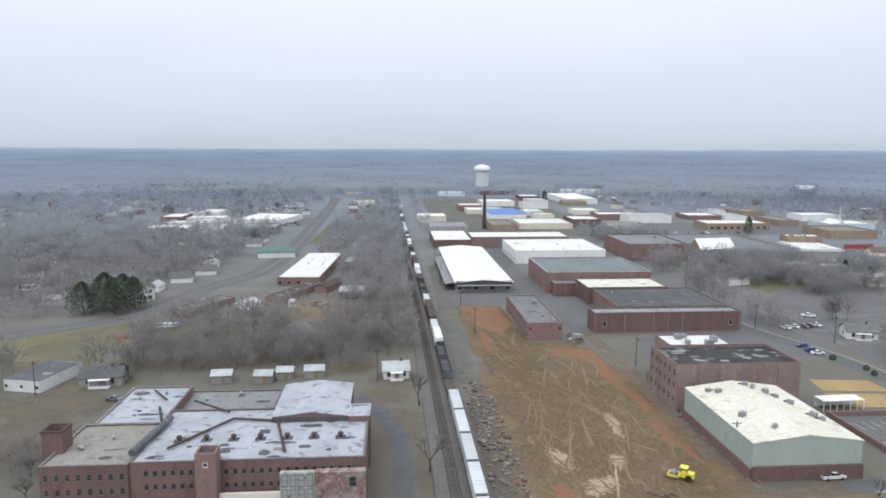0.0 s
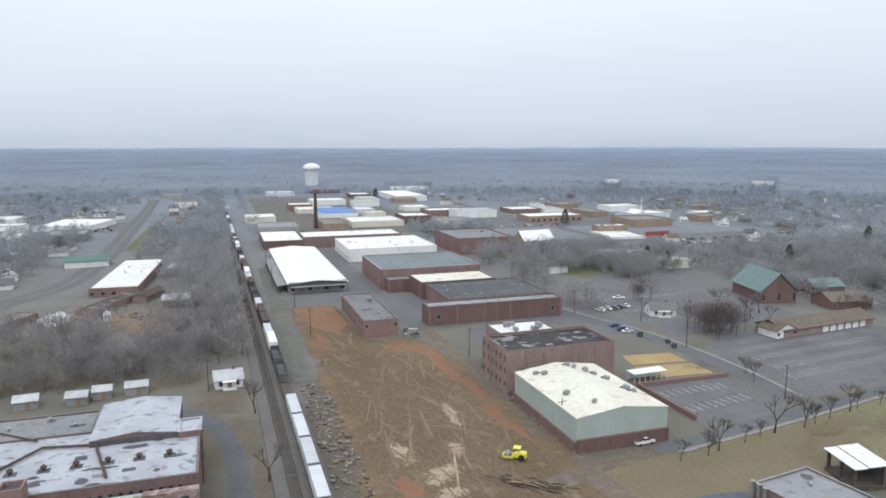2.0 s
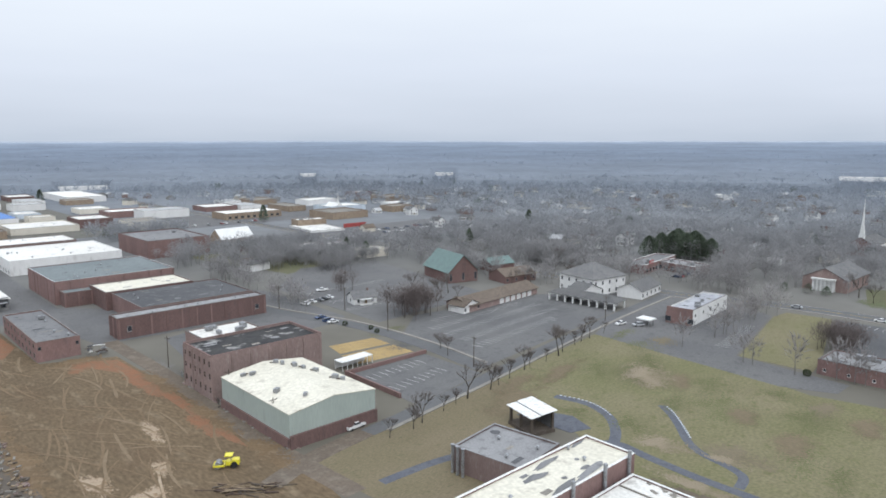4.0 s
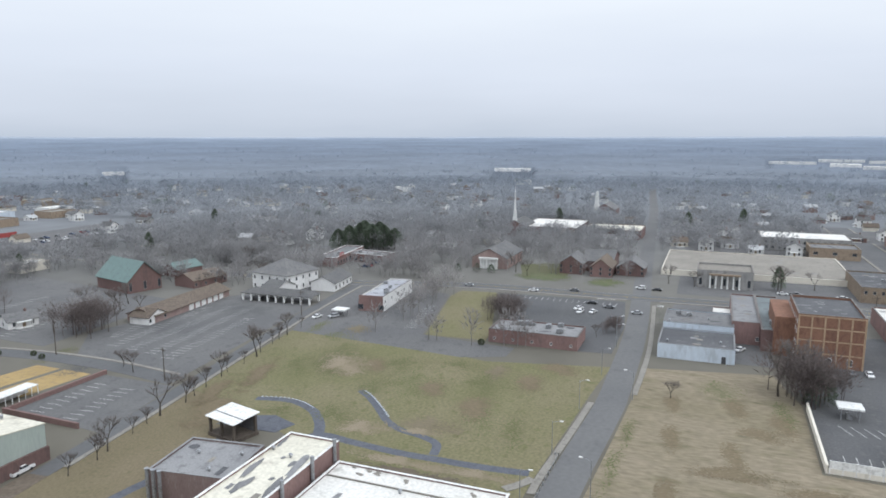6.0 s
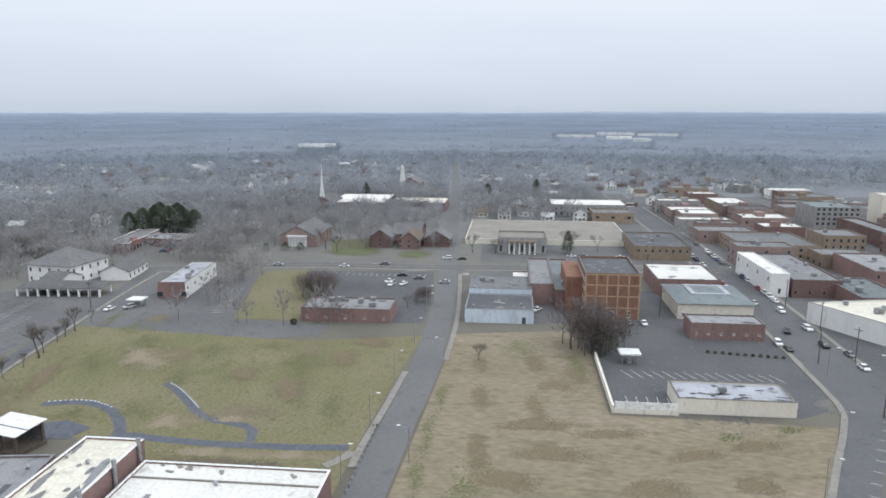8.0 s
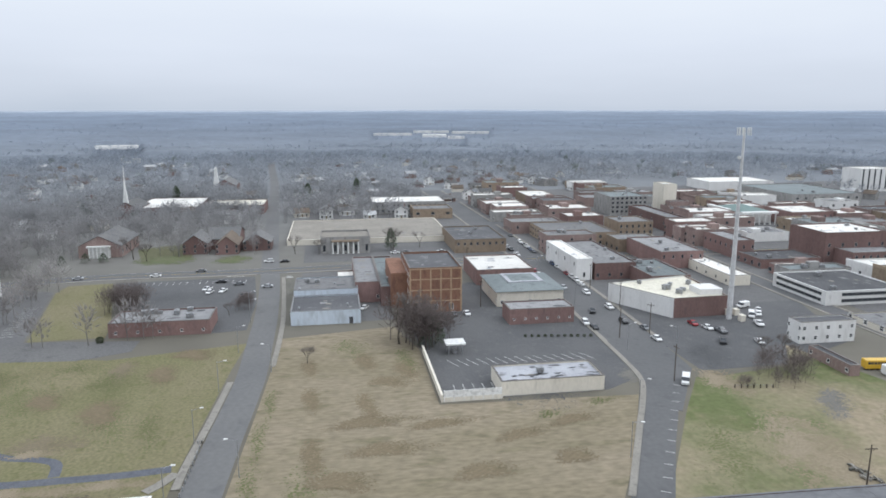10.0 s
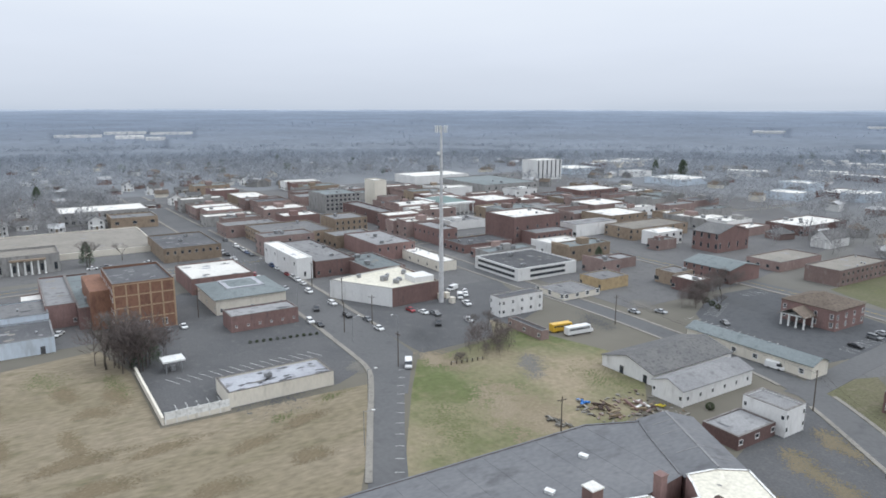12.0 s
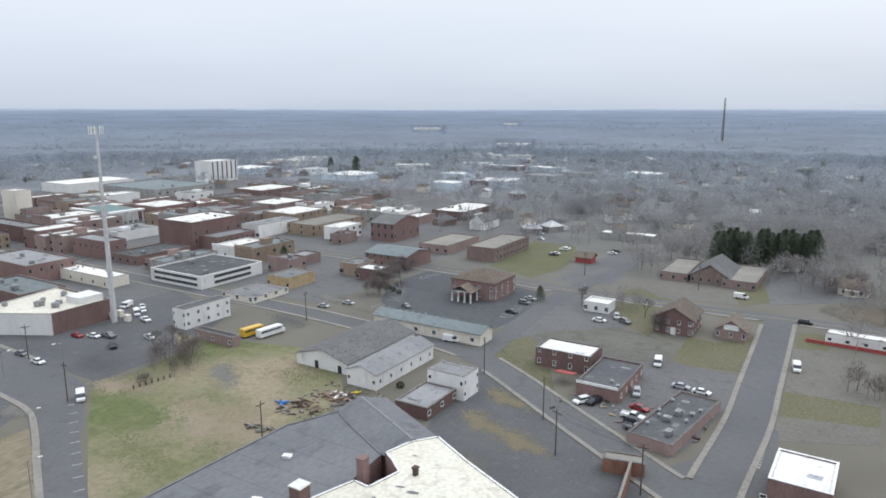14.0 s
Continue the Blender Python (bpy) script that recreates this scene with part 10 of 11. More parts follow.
def shop_row(x0, x1, y, r, skip, h0, h1):
    """Street lots side by side, each with its own height, wall and roof."""
    x = x0
    while x < x1:
        w, d = r.uniform(9, 21), r.uniform(22, 33)
        cx = x + w / 2
        if r.random() < skip * 0.6:
            x += w
            continue
        for w, d in ((w, d), (min(w, 10.0), 20.0), (7.5, 14.0)):
            cx = x + w / 2
            if free(cx, y, w / 2 - 0.1, d / 2, 0.2):
                filler_block(cx, y, w - 0.15, d, r.uniform(h0, h1), 180, r, "town")
                x += w
                break
        else:
            x += 4.0


rf = random.Random(9)
for x0, x1, y, skip, h0, h1 in ((330, 426, -119, 0.1, 5, 10), (330, 426, -155, 0.15, 4.5, 9), (330, 426, -202, 0.12, 5, 10), (330, 426, -238, 0.2, 4.5, 8), (240, 318, -203, 0.35, 4, 7), (240, 318, -238, 0.35, 4, 7), (330, 426, -284, 0.2, 5, 9), (236, 318, -290, 0.3, 4, 7),
                                (436, 540, -119, 0.15, 5, 9), (436, 540, -155, 0.2, 5, 11), (436, 540, -203, 0.2, 5, 11), (436, 540, -240, 0.2, 5, 9), (436, 540, -286, 0.25, 4, 8), (330, 540, -325, 0.35, 4, 8), (236, 420, -368, 0.4, 4, 7), (430, 560, -368, 0.4, 4, 7), (340, 470, -66, 0.25, 5, 8),
                                (250, 420, -410, 0.45, 4, 7), (546, 620, -150, 0.3, 5, 8), (546, 620, -230, 0.3, 5, 8), (300, 460, -450, 0.5, 4, 6)):
    shop_row(x0, x1, y, rf, skip, h0, h1)
for kind, x0, x1, y0, y1, n, s0, s1, h0, h1 in (("town", 172, 240, -260, -190, 4, 9, 14, 4, 6), ("yard", 30, 260, 600, 1150, 22, 18, 50, 4, 8), ("yard", 300, 560, 480, 760, 14, 18, 45, 4, 6), ("yard", -105, -30, 680, 1250, 7, 14, 36, 4, 6),
                                               ("yard", -230, -100, 580, 760, 4, 18, 40, 4, 6), ("yard", 180, 420, -760, -500, 9, 20, 50, 4, 7), ("yard", 440, 700, -760, -520, 8, 20, 50, 4, 7), ("yard", 215, 300, 330, 400, 2, 12, 20, 4, 5)):
    made = tries = 0
    while made < n and tries < 500:
        tries += 1
        x, y, w, d = rf.uniform(x0, x1), rf.uniform(y0, y1), rf.uniform(s0, s1), rf.uniform(s0, s1)
        if free(x, y, w / 2 + 0.3, d / 2 + 0.3, 0.6 if kind == "town" else 3):
            filler_block(x, y, w, d, rf.uniform(h0, h1), 180 if y < -100 else (-90 if x > 330 and y < 30 else 0), rf, kind)
            made += 1
for x, y, w, dd in FAR_SHEDS:
    b = flat_building("warehouse", "distant pale roofed warehouse among bare woods", x, y, w, dd, 6.0, -math.degrees(math.atan2(x, y)), wall="white_wall", roof="mem_white", par=0.2)
    b.location.z = terrain(x, y)


def far_houses():
    """Hundreds of small houses scattered among the distant trees."""
    r = random.Random(404)
    bm = bmesh.new()
    made = 0
    while made < 430:
        d, a = r.uniform(390, 1000), radians(r.uniform(-42, 185))
        x, y = d * math.sin(a), d * math.cos(a)
        if inside(CLEAR, x, y) or not free(x, y, 7, 7, 2):
            continue
        made += 1
        w, dd, h, e = r.uniform(4, 7.5), r.uniform(3.5, 5.5), r.uniform(2.8, 5.5), r.uniform(1.6, 2.8)
        m = pose(x, y, terrain(x, y), 0, 0, r.uniform(0, 360))
        box(bm, -w, w, -dd, dd, -0.5, h, r.choice((0, 1, 2, 3, 3)), m)
        lo = [bm.verts.new(m @ Vector(v)) for v in ((-w - 0.4, -dd - 0.5, h - 0.2), (w + 0.4, -dd - 0.5, h - 0.2), (w + 0.4, dd + 0.5, h - 0.2), (-w - 0.4, dd + 0.5, h - 0.2))]
        hip = r.choice((0, 0, dd * 0.8))
        t0, t1 = bm.verts.new(m @ Vector((-w - 0.4 + hip, 0, h + e))), bm.verts.new(m @ Vector((w + 0.4 - hip, 0, h + e)))
        k = r.choice((4, 4, 5, 6))
        for q in ((lo[0], lo[1], t1, t0), (lo[2], lo[3], t0, t1)):
            bm.faces.new(q).material_index = k
        for q in ((lo[1], lo[2], t1), (lo[3], lo[0], t0)):
            bm.faces.new(q).material_index = k if hip else 3
    ob = part("house_cluster", bm, [M["white_wall"], M["cream_wall"], M["brick_pale"], M["grey_wall"], M["shingle"], M["shingle_brown"], M["tin"]], None)
    tagged(ob, "small pale houses scattered among distant bare trees", "houses", kind="stuff")


far_houses()

for x, y, rot, n, label in ((13.1, -147.1, 0, 6, "faded white crossing bars on the side street"), (300, 20, 90, 6, "white crossing bars at the street junction"), (308, 44, 0, 7, "white crossing bars at the street junction"), (303, -86, 90, 6, "white crossing bars at the downtown junction")):
    m = thing("road_marking", x, y, rot, surface_z(x, y) + 0.02, label, "road marking", "crossings", "structure")
    for k in range(n):
        bm = bmesh.new()
        box(bm, -1.4, 1.4, -4 + 8 * k / n, -4 + 8 * k / n + 0.5, 0, 0.008)
        part("bar", bm, M["paint"], m)

# supermarket fascia and small roadside things
for x, y, w, h, z, key, label in ((330, 463, 22, 3.2, 2.2, "red_paint", "red and white supermarket fascia"), (252, 386, 9, 2.0, 3.0, "red_paint", "red roadside diner sign board")):
    t = thing("sign_board", x, y, 0, 0, label, "sign", "roadside signs")
    bm = bmesh.new()
    box(bm, -w / 2, w / 2, -0.2, 0.2, z, z + h)
    part("panel", bm, M[key], t)
    for s in (-0.42, 0.42):
        bm = bmesh.new()
        box(bm, s * w - 0.12, s * w + 0.12, -0.1, 0.1, -0.2, z)
        part("post", bm, M["steel"], t)
b = gable_building("shop_building", "shop with tall white tent-like roof", 222, 462, 26, 16, 4, 6.5, 6, wall="brick_tan", roof="trim_white", along="x", over=0.3)
b = gable_building("chapel", "small white chapel with pointed steeple", 402, 600, 10, 16, 5, 4, 10, wall="white_wall", roof="trim_white", along="y")
steeple(b, 0, -6, 9, 4, 9, 2.4)
b = gable_building("chapel", "small white-fronted chapel with dark roof", 196, -372, 10, 20, 5, 4, 180, wall="white_wall", roof="shingle", along="y")
colonnade(b, 4, 7, -10.8, 4.6, 0.3)
b = gable_building("shop_building", "shop with green metal roof by the highway", -77, 462, 24, 14, 4, 2, 8, wall="white_wall", roof="green_roof", along="x", over=0.6)
b = flat_building("workshop", "long low brown shed in the builder's yard", -48, 338, 8, 40, 3.0, -24, wall="brick_pale", roof="rust", par=0.1)
# closed black walls stand in for the shade inside an open shed
b = gable_building("open_shed", "blue-grey pole shed in the builder's yard, open sides painted as black walls", -19.5, 334, 12, 14, 3.6, 0.9, 0, wall="mem_black", roof="tin", along="x", over=0.5)
b = flat_building("workshop", "low brick workshop with pale rubbish on its roof", -84, 308, 9, 30, 3.2, -28, wall="brick", roof="mem_tan", par=0.3, units=2)
b = gable_building("shed", "small pale arched-roof shed in the yard", -66, 312, 8, 9, 2.6, 1.4, -28, wall="white_wall", roof="tin", along="y", over=0.3)
b = gable_building("shed", "narrow brown tin shed in the yard", -33, 352, 7, 20, 2.8, 1.2, -20, wall="brick_pale", roof="rust", along="y", over=0.4)
t = thing("crane_boom", -99, 263.3, 32, 0, "red steel crane boom lying on the grass", "crane boom")
for sx in (-0.5, 0.5):
    for z in (0.1, 1.0):
        bm = bmesh.new()
        box(bm, -6, 6, sx - 0.07, sx + 0.07, z, z + 0.14)
        part("chord", bm, M["red_paint"], t)
for k in range(12):
    bm = bmesh.new()
    tube(bm, (-6 + k, -0.5, 0.15), (-5 + k, 0.5, 1.1), 0.05, 0.05, 5)
    part("brace", bm, M["red_paint"], t)
t = thing("storage_tank", -46, 312, 0, 0, "white storage tank in the builder's yard", "tank")
bm = bmesh.new()
lathe(bm, ((1.6, -0.2), (1.6, 3.0), (1.2, 3.5), (0.3, 3.8)), 18)
part("tank", bm, M["trim_white"], t)
b = gable_building("church", "brick church with steep grey gable roof", 50.2, -310, 15.5, 26, 3.4, 4.8, 180, wall="brick_pale", roof="shingle", along="y", over=0.7)
windows(b, 15.5, 26, "f", 5, (0.8,), 1.0, 1.6)
b = flat_building("church_hall", "flat-roofed tan church wing", 64.6, -312, 11.5, 32, 3.2, 180, wall="brick_pale", roof="mem_tan", par=0.25)
windows(b, 11.5, 32, "f", 3, (0.9,), 1.2, 1.3)
b = flat_building("church_hall", "flat-roofed tan church wing beside the gable", 37.8, -311, 12.8, 33, 3.2, 178, wall="brick_pale", roof="mem_tan", par=0.25)
windows(b, 12.8, 33, "f", 3, (0.9,), 1.2, 1.3)
b = gable_building("brick_house", "two-storey red brick house with brown hip roof", 47.4, -229, 12, 14, 5.6, 3.4, 180, wall="brick", roof="shingle_brown", along="y", over=0.6)
windows(b, 12, 14, "f", 4, (0.8, 3.6), 1.0, 1.4)
windows(b, 12, 14, "r", 4, (0.8, 3.6), 1.0, 1.4)
door(b, 12, 14, "f", 0.0, 1.4, 2.3, "trim_white")
b = gable_building("brick_house", "small brick house with white gable and porch", 30.5, -231, 9, 10, 3.2, 3.0, 180, wall="brick_pale", roof="shingle_brown", along="y", over=0.5)
windows(b, 9, 10, "f", 3, (0.9,), 1.1, 1.5)
bm = bmesh.new()
box(bm, -2.2, 2.2, -5.35, -5.01, 3.3, 4.9)
part("gable_panel", bm, M["trim_white"], b)
for x, y, w, d, rot in ((-53, 211, 6, 5, 4), (-40, 210, 5.5, 4.5, -3), (-34, 213, 5, 4, 0), (-25, 214, 6, 4.5, 2)):
    b = gable_building("shed", "small weathered white shed behind the mill", x, y, w, d, 2.5, 1.2, rot, wall="grey_wall", roof="tin", along="x", over=0.3)
    door(b, w, d, "f", 0.1, 1.0, 2.0, "plank")
b = flat_building("workshop", "low white building with dark roof beside the highway", -107.5, 214, 12, 19, 3.4, -14, wall="white_wall", roof="mem_black", par=0.2)
windows(b, 12, 19, "f", 3, (1.0,), 1.2, 1.2)
b = flat_building("kiosk", "small white-roofed service kiosk", 77, -237, 9, 8, 3.2, 180, wall="white_wall", roof="mem_white", par=0.5, coping="trim_white")
windows(b, 9, 8, "f", 3, (0.8,), 1.6, 1.6)
b = gable_building("kiosk", "small red and white drive-in kiosk", 109, -311, 8, 6, 3, 1.8, 180, wall="red_paint", roof="shingle_brown", along="x", over=0.8)
b = flat_building("office_trailer", "white office trailer on a red base", -4, -240, 17, 6, 3.4, 176, wall="white_wall", roof="mem_white", par=0.2)
windows(b, 17, 6, "f", 4, (1.2,), 1.3, 1.1)
t = thing("skirt_wall", -4, -236, 176, 0, "low bright red retaining wall", "wall")
bm = bmesh.new()
box(bm, -14, 14, -0.2, 0.2, -0.2, 1.1)
part("wall", bm, M["red_paint"], t)
b = flat_building("shop_building", "low white-roofed row of stores", 108, -378, 30, 10, 3.6, 182, wall="grey_wall", roof="mem_white", par=0.3)
b = flat_building("shop_building", "brick building with white tin roof at the street corner", 3.6, -137.2, 10.6, 13.6, 5.0, 178, wall="brick", roof="mem_white", par=0.25, coping="trim_white")
windows(b, 13, 17, "f", 3, (1.2,), 1.2, 1.5)
b = flat_building("workshop", "small tan-roofed brick lean-to against the shell wall", 35.2, -128.6, 8.2, 3.6, 2.9, 193, wall="brick_orange", roof="mem_tan", par=0.1)
t = thing("brick_shell", 32.2, -118.6, 8, 0, "long standing red brick wall of a roofless shell", "wall")
bm = bmesh.new()
box(bm, -0.2, 0.2, -8.4, 8.6, -0.3, 3.4)
part("wall", bm, M["brick_orange"], t)
bm = bmesh.new()
box(bm, -0.26, 0.26, -8.45, 8.65, 3.4, 3.52)
part("coping", bm, M["concrete"], t)
for k in range(5):
    bm = bmesh.new()
    box(bm, 0.2, 0.5, -7.6 + 3.8 * k, -7.1 + 3.8 * k, -0.3, 3.2)
    part("pier", bm, M["brick_orange"], t)
t = thing("awning", 62.5, -166.5, 180, 0, "faded red fabric awning", "awning")
bm = bmesh.new()
box(bm, -2.6, 2.6, -2.4, 1.4, 2.6, 2.75, 0, pose(0, 0, 0, -12, 0, 0))
part("canopy", bm, M["red_paint"], t)
for s in (-2.4, 2.4):
    bm = bmesh.new()
    tube(bm, (s, 2.0, -0.1), (s, 2.0, 2.4), 0.05, 0.05, 6)
    part("post", bm, M["steel"], t)
t = thing("shop_sign", 51.5, -159.4, 180, 3.6, "long white shop sign with grey lettering bars", "sign")
bm = bmesh.new()
box(bm, -5.4, 5.4, -0.12, 0.12, 0, 0.7)
part("panel", bm, M["trim_white"], t)
bm = bmesh.new()
for k in range(7):
    box(bm, -4.8 + 1.4 * k, -3.8 + 1.4 * k, 0.12, 0.15, 0.25, 0.45)
part("lettering_bar", bm, M["steel"], t)


# ---- single trees and shrubs ----
BARE = [bare_tree(3, 9, 0.8, 9), bare_tree(5, 11, 0.75, 9), bare_tree(8, 7, 0.95, 8), bare_tree(13, 13, 0.7, 9), bare_tree(21, 7.2, 0.6, 12, "young upright bare street tree")]
PINE = [conifer(2, 13, 6.5), conifer(4, 9, 5.0), conifer(6, 6, 5.5, "dense rounded evergreen tree"), conifer(9, 12, 11, "broad dense dark evergreen with rounded crown", 1500)]
BUSH = [shrub(1, 2.2), shrub(2, 1.6)]
PLACED = set()


def plant(kind, pool, k, x, y, s=1.0):
    rot = (x * 31 + y * 17) % 360
    m = pose(x, y, 0, 0, 0, rot) @ Matrix.Scale(s, 4)
    if (kind, k) not in PLACED:
        PLACED.add((kind, k))
        pool[k].matrix_basis = m
    else:
        o = copy_thing(pool[k], pose(x, y, 0, 0, 0, rot))
        o.scale = (s, s, s)


for k in range(18):
    f = k / 17
    x, y = 99 + 116 * f, 130.2 + 19 * f - 4.0
    plant("bare", BARE, (4, 4, 0, 4, 4, 1, 4)[k % 7], x + 1.6 * math.sin(k * 2.3), y + 0.8 * math.sin(k * 5.1), (0.8, 1.15, 0.72, 0.95, 1.2, 0.66, 1.0)[(k * 3) % 7])
for k, x, y, s in ((1, 7.2, 186.5, 1.0), (1, 8.0, 146, 0.95), (2, 193.5, 8.8, 0.85), (3, 206, -19, 1.3), (3, 212, -23, 1.2), (1, 203, -25, 1.2), (0, 177, -124, 0.8), (0, 177.6, -131, 0.8), (0, 171, -130, 0.7), (2, 165, -128, 0.8), (0, 60, -235, 0.9), (2, -2, 235, 1.0), (1, 5, 262, 0.9),
                   (1, 352, 20, 1.0), (3, 350, -30, 1.0), (0, 348, 8, 1.0), (1, 360, -45, 0.9), (1, 352, 98, 1.2), (0, 345, 90, 1.1),
                   (0, 246, 38, 0.6), (0, 155, 165, 0.8), (2, 158, 172, 0.9), (3, 205, 226, 0.9), (1, 212, 230, 0.9), (3, 200, 236, 1), (0, 215, 222, 0.9), (1, 222, 236, 1), (0, 104, 180, 0.9),
                   (2, 107, 184, 1.0), (1, -15, 182, 0.7), (2, -75, 138, 0.8), (2, -80, 150, 0.7), (0, -73, 160, 0.7), (0, -75, 122, 0.8), (0, 85, -240, 0.8), (0, 150, -215, 0.8), (1, 160, -230, 0.9), (0, 163, -222, 0.9), (0, 290, 215, 1), (1, 300, 225, 1), (3, 310, 240, 1),
                   (0, 270, 225, 0.9), (1, 255, 225, 0.9), (0, 320, 262, 1), (1, 342, 282, 1), (0, 336, 152, 0.9), (2, 350, 160, 0.9), (1, 345, 225, 1)):
    plant("bare", BARE, k, x, y, s)
for k, x, y, s in ((3, -121, 303, 1.35), (3, -128, 312, 1.4), (3, -116, 313, 1.2), (3, -134, 303, 1.2), (3, -124, 322, 1.2), (2, -84, 214, 0.9), (0, 228, -232, 0.7), (2, 346, 118, 0.8), (2, 346, 110, 0.8), (2, 344, 128, 0.7),
                   (0, 354, -29, 0.9), (3, 382, 224, 1.15), (3, 384, 217, 1.35), (3, 390, 212, 1.45), (3, 390, 204, 1.4), (3, 396, 199, 1.35), (3, 398, 192, 1.15), (3, 397, 213, 1.5), (3, 403, 205, 1.4), (3, 203, -29, 0.75), (0, 250, 360, 0.9), (1, 246, 350, 0.8),
                   (0, 254, 345, 0.8), (1, 100, -236, 0.7), (0, 54.2, -335.9, 1.25), (0, 51.4, -332.3, 1.32), (0, 49.6, -337.5, 1.39), (0, 46.4, -334.2, 1.46), (0, 44.4, -339.5, 1.25), (0, 41.6, -336.1, 1.32), (0, 36.5, -341.9, 1.39), (0, 34.0, -338.3, 1.46), (0, 32.4, -344.6, 1.25), (0, 29.2, -340.2, 1.32), (0, 27.4, -346.5, 1.39), (0, 24.2, -342.1, 1.46), (0, 22.3, -348.5, 1.25), (0, 19.3, -344.0, 1.32), (0, 17.2, -349.2, 1.39), (0, 14.6, -345.8, 1.46),
                   (0, 330, 330, 1), (0, 440, 370, 1.2), (0, 300, 560, 1.2), (0, 560, 120, 1.1), (0, 565, 20, 1.1), (0, 590, -20, 1.2), (0, 490, -620, 1.4), (0, 500, -630, 1.4), (0, 520, -610, 1.3), (0, 200, 900, 1.3), (0, 170, 560, 0.8), (1, 165, 556, 0.8)):
    plant("pine", PINE, k, x, y, s)
for k, x, y, s in ((0, 151.4, 220.4, 0.9), (0, 155.6, 209, 0.8), (0, 154.3, 203.5, 0.8), (1, 165, -224, 1.3), (1, 160, -221, 1.3), (1, 156, -219, 1.2), (1, 152, -217, 1.2), (0, 222, 74, 1.0), (1, 231, 46, 1.2), (1, 131, -146, 1.2), (1, 128, -144, 1.3), (1, 98, -140, 1.2), (1, 95, -152, 1.1)):
    plant("bush", BUSH, k, x, y, s)
for k in range(11):
    plant("bush", BUSH, 1, 206.5 - 0.3 * k, -60 - 2.1 * k, 0.6)

# ---- woods ----
def round_pick(x, y, rad):
    return lambda r: (x + r.gauss(0, rad / 2), y + r.gauss(0, rad / 2))


def near_keep(x, y, r):
    return free(x, y, 1.2, 1.2, 1.0)


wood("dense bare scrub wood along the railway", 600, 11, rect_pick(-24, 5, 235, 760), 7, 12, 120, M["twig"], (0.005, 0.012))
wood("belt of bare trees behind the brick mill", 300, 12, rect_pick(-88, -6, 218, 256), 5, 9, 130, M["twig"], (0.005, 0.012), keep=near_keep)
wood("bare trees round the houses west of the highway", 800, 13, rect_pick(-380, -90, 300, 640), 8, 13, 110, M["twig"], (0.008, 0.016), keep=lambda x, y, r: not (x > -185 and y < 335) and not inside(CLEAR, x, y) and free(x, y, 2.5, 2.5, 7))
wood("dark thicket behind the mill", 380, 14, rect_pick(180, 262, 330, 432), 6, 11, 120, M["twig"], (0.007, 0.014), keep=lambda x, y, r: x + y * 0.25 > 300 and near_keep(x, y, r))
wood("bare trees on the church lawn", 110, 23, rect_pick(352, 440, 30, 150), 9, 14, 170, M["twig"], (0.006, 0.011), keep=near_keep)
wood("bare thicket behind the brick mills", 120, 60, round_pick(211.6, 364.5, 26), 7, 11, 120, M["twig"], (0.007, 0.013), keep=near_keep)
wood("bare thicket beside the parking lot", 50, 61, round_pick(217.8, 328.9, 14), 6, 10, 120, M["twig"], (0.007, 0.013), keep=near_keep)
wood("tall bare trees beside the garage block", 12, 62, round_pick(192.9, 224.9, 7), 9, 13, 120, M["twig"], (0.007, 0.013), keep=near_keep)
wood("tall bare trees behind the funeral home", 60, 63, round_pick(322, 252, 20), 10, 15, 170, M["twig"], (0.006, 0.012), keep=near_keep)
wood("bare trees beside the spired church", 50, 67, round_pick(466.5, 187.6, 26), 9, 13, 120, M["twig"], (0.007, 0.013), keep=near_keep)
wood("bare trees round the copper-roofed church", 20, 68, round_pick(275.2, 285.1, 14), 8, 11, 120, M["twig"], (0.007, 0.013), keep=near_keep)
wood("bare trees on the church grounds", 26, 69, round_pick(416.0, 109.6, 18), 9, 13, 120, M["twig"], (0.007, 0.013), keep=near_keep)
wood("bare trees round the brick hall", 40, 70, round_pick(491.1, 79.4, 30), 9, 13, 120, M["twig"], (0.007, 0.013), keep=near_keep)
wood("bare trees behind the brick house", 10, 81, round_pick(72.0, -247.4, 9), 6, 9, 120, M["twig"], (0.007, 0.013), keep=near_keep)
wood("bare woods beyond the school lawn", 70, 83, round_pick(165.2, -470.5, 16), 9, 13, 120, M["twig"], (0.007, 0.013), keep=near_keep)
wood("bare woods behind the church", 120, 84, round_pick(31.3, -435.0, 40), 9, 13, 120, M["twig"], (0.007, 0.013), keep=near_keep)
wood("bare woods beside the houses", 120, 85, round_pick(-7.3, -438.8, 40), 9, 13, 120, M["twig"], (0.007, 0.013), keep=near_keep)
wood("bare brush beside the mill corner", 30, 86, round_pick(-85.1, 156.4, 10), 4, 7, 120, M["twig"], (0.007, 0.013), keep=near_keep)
wood("purple-brown clump of bare trees beside the lot", 34, 120, round_pick(258.5, 75, 8), 7, 11, 240, M["twig_near"], (0.005, 0.011), keep=lambda x, y, r: free(x, y, 0.4, 0.4, 0.3))
wood("bare trees behind the brick bar", 14, 121, round_pick(254, 33.5, 4), 4, 7, 220, M["twig_near"], (0.005, 0.011), keep=lambda x, y, r: free(x, y, 0.4, 0.4, 0.3))
wood("bare trees and brush beside the low workshop", 26, 122, round_pick(164, -121, 8), 5, 8, 200, M["twig_near"], (0.005, 0.011), keep=lambda x, y, r: free(x, y, 0.4, 0.4, 0.3))
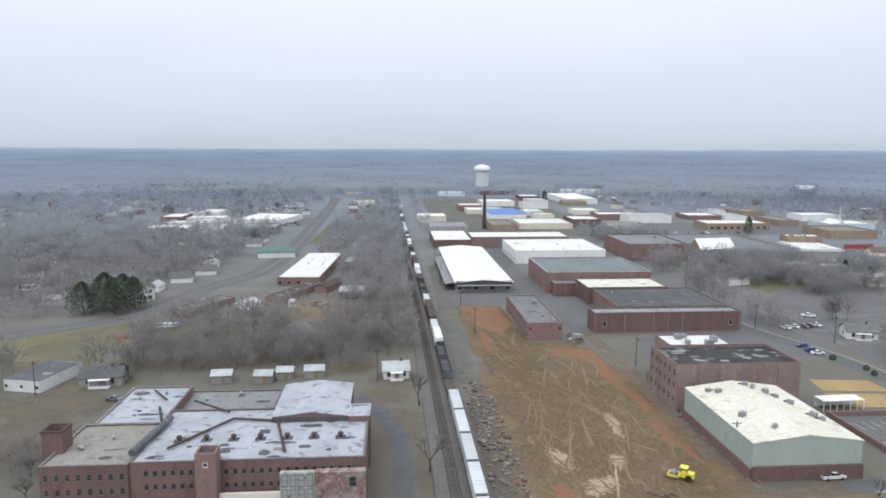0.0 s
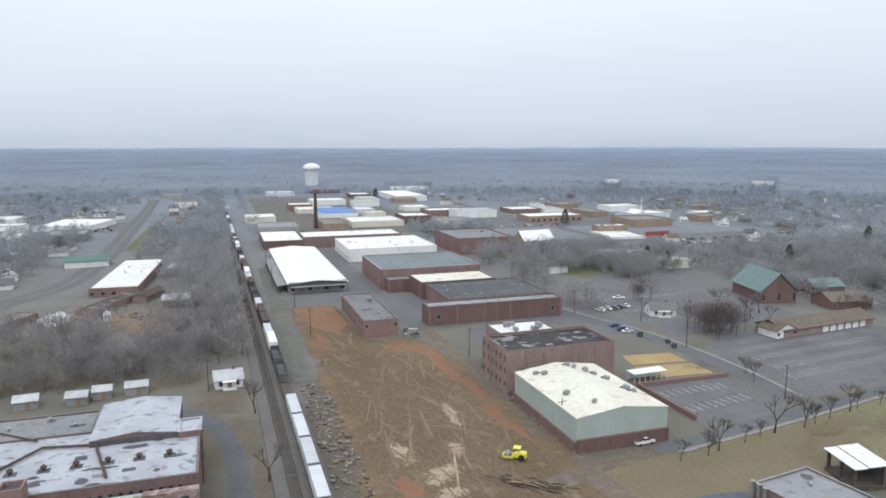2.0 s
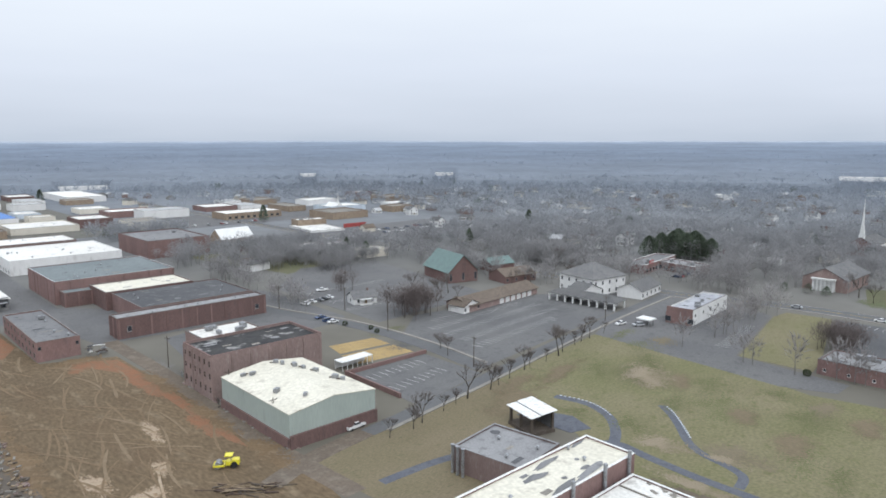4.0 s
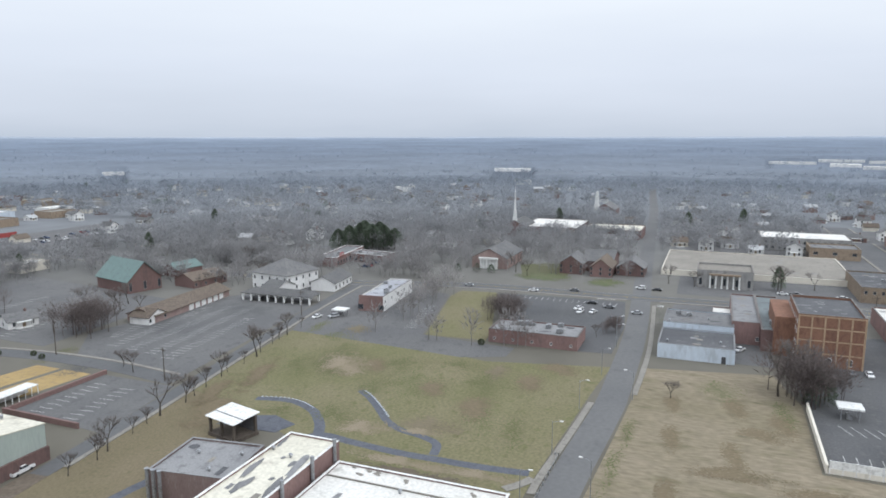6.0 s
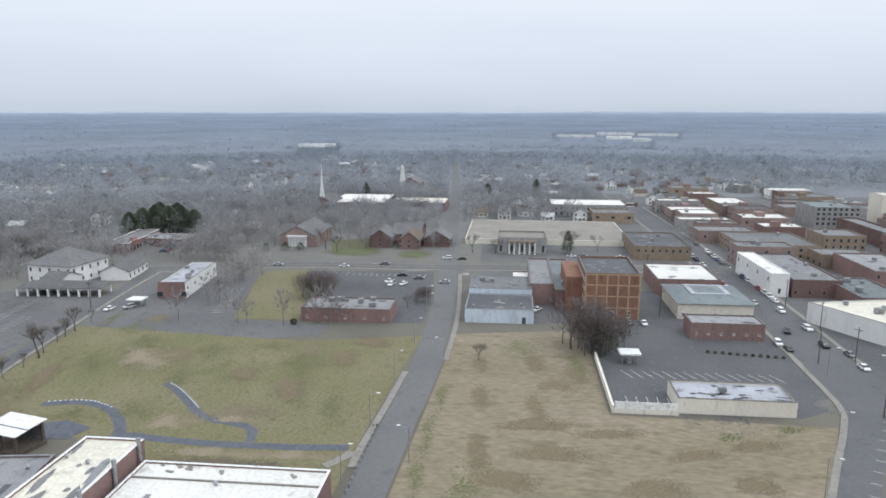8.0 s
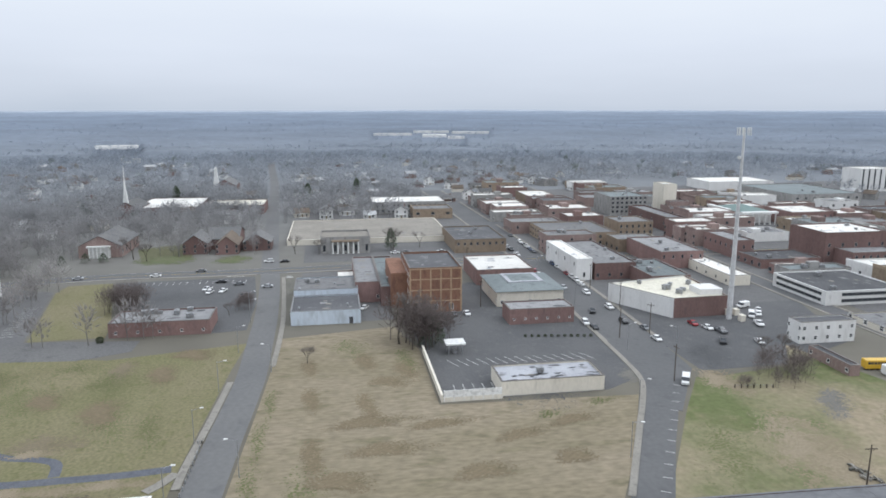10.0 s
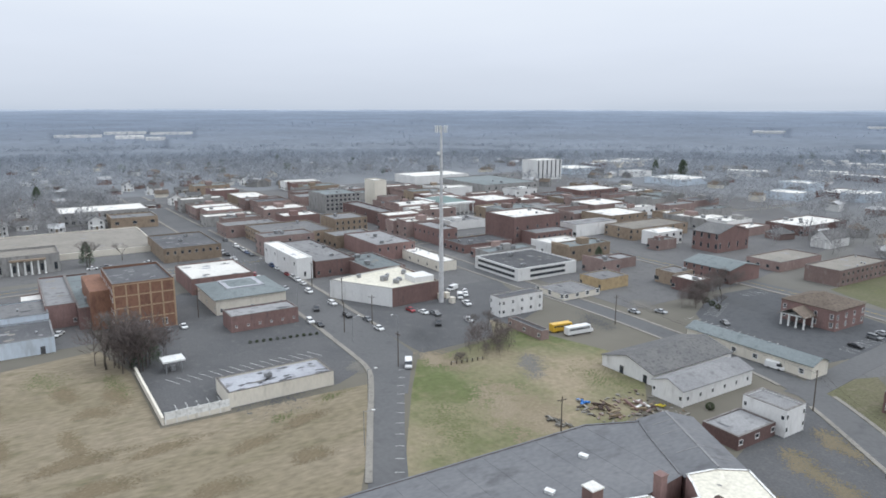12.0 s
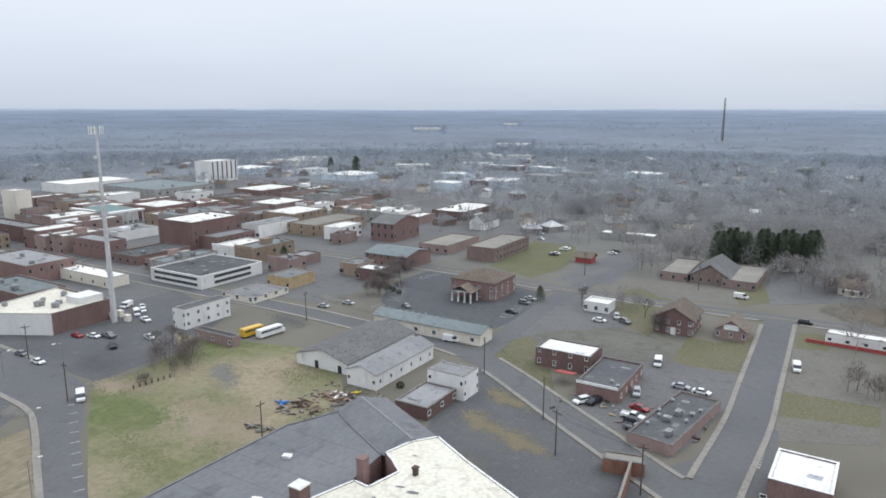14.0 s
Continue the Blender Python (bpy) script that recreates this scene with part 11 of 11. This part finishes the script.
wood("dead brush on the vacant lot", 10, 123, round_pick(158.5, -107.3, 5), 2, 3.5, 200, M["twig_near"], (0.005, 0.011), keep=lambda x, y, r: free(x, y, 0.4, 0.4, 0.3))
wood("tall bare trees beside the orange brick warehouse", 30, 124, round_pick(206, -26, 8), 9, 15, 260, M["twig_near"], (0.005, 0.011), keep=lambda x, y, r: free(x, y, 0.4, 0.4, 0.3))
for k, (x, y) in enumerate(((158.5, -210.5), (165.6, -224), (170, -238), (172.5, -251))):
    wood("dense bare trees and brush beside the bank lot", 12, 125 + 100 * k, round_pick(x, y, 6), 5, 8, 210, M["twig_near"], (0.006, 0.012), keep=lambda x, y, r: free(x, y, 0.4, 0.4, 0.3))
wood("tall bare trees beside the garage block", 30, 127, round_pick(181.8, 216, 9), 9, 13, 220, M["twig_near"], (0.005, 0.011), keep=lambda x, y, r: free(x, y, 0.4, 0.4, 0.3))
wood("bare trees beside the parking lot", 8, 128, round_pick(208.9, 213.3, 5), 7, 10, 200, M["twig_near"], (0.005, 0.011), keep=lambda x, y, r: free(x, y, 0.4, 0.4, 0.3))
wood("bare trees behind the small white house", 6, 129, round_pick(187.9, 275.4, 4), 8, 11, 200, M["twig_near"], (0.005, 0.011), keep=lambda x, y, r: free(x, y, 0.4, 0.4, 0.3))
wood("bare trees beside the kiosk", 4, 130, round_pick(51.0, -221.5, 2.5), 7, 9, 200, M["twig_near"], (0.005, 0.011), keep=lambda x, y, r: free(x, y, 0.4, 0.4, 0.3))
wood("bare trees beside the trailer", 20, 131, round_pick(0.2, -310.1, 9), 6, 9, 200, M["twig_near"], (0.005, 0.011), keep=lambda x, y, r: free(x, y, 0.4, 0.4, 0.3))
wood("bare trees beside the gravel lot", 8, 132, round_pick(-8.1, -199.1, 4), 5, 8, 200, M["twig_near"], (0.005, 0.011), keep=lambda x, y, r: free(x, y, 0.4, 0.4, 0.3))
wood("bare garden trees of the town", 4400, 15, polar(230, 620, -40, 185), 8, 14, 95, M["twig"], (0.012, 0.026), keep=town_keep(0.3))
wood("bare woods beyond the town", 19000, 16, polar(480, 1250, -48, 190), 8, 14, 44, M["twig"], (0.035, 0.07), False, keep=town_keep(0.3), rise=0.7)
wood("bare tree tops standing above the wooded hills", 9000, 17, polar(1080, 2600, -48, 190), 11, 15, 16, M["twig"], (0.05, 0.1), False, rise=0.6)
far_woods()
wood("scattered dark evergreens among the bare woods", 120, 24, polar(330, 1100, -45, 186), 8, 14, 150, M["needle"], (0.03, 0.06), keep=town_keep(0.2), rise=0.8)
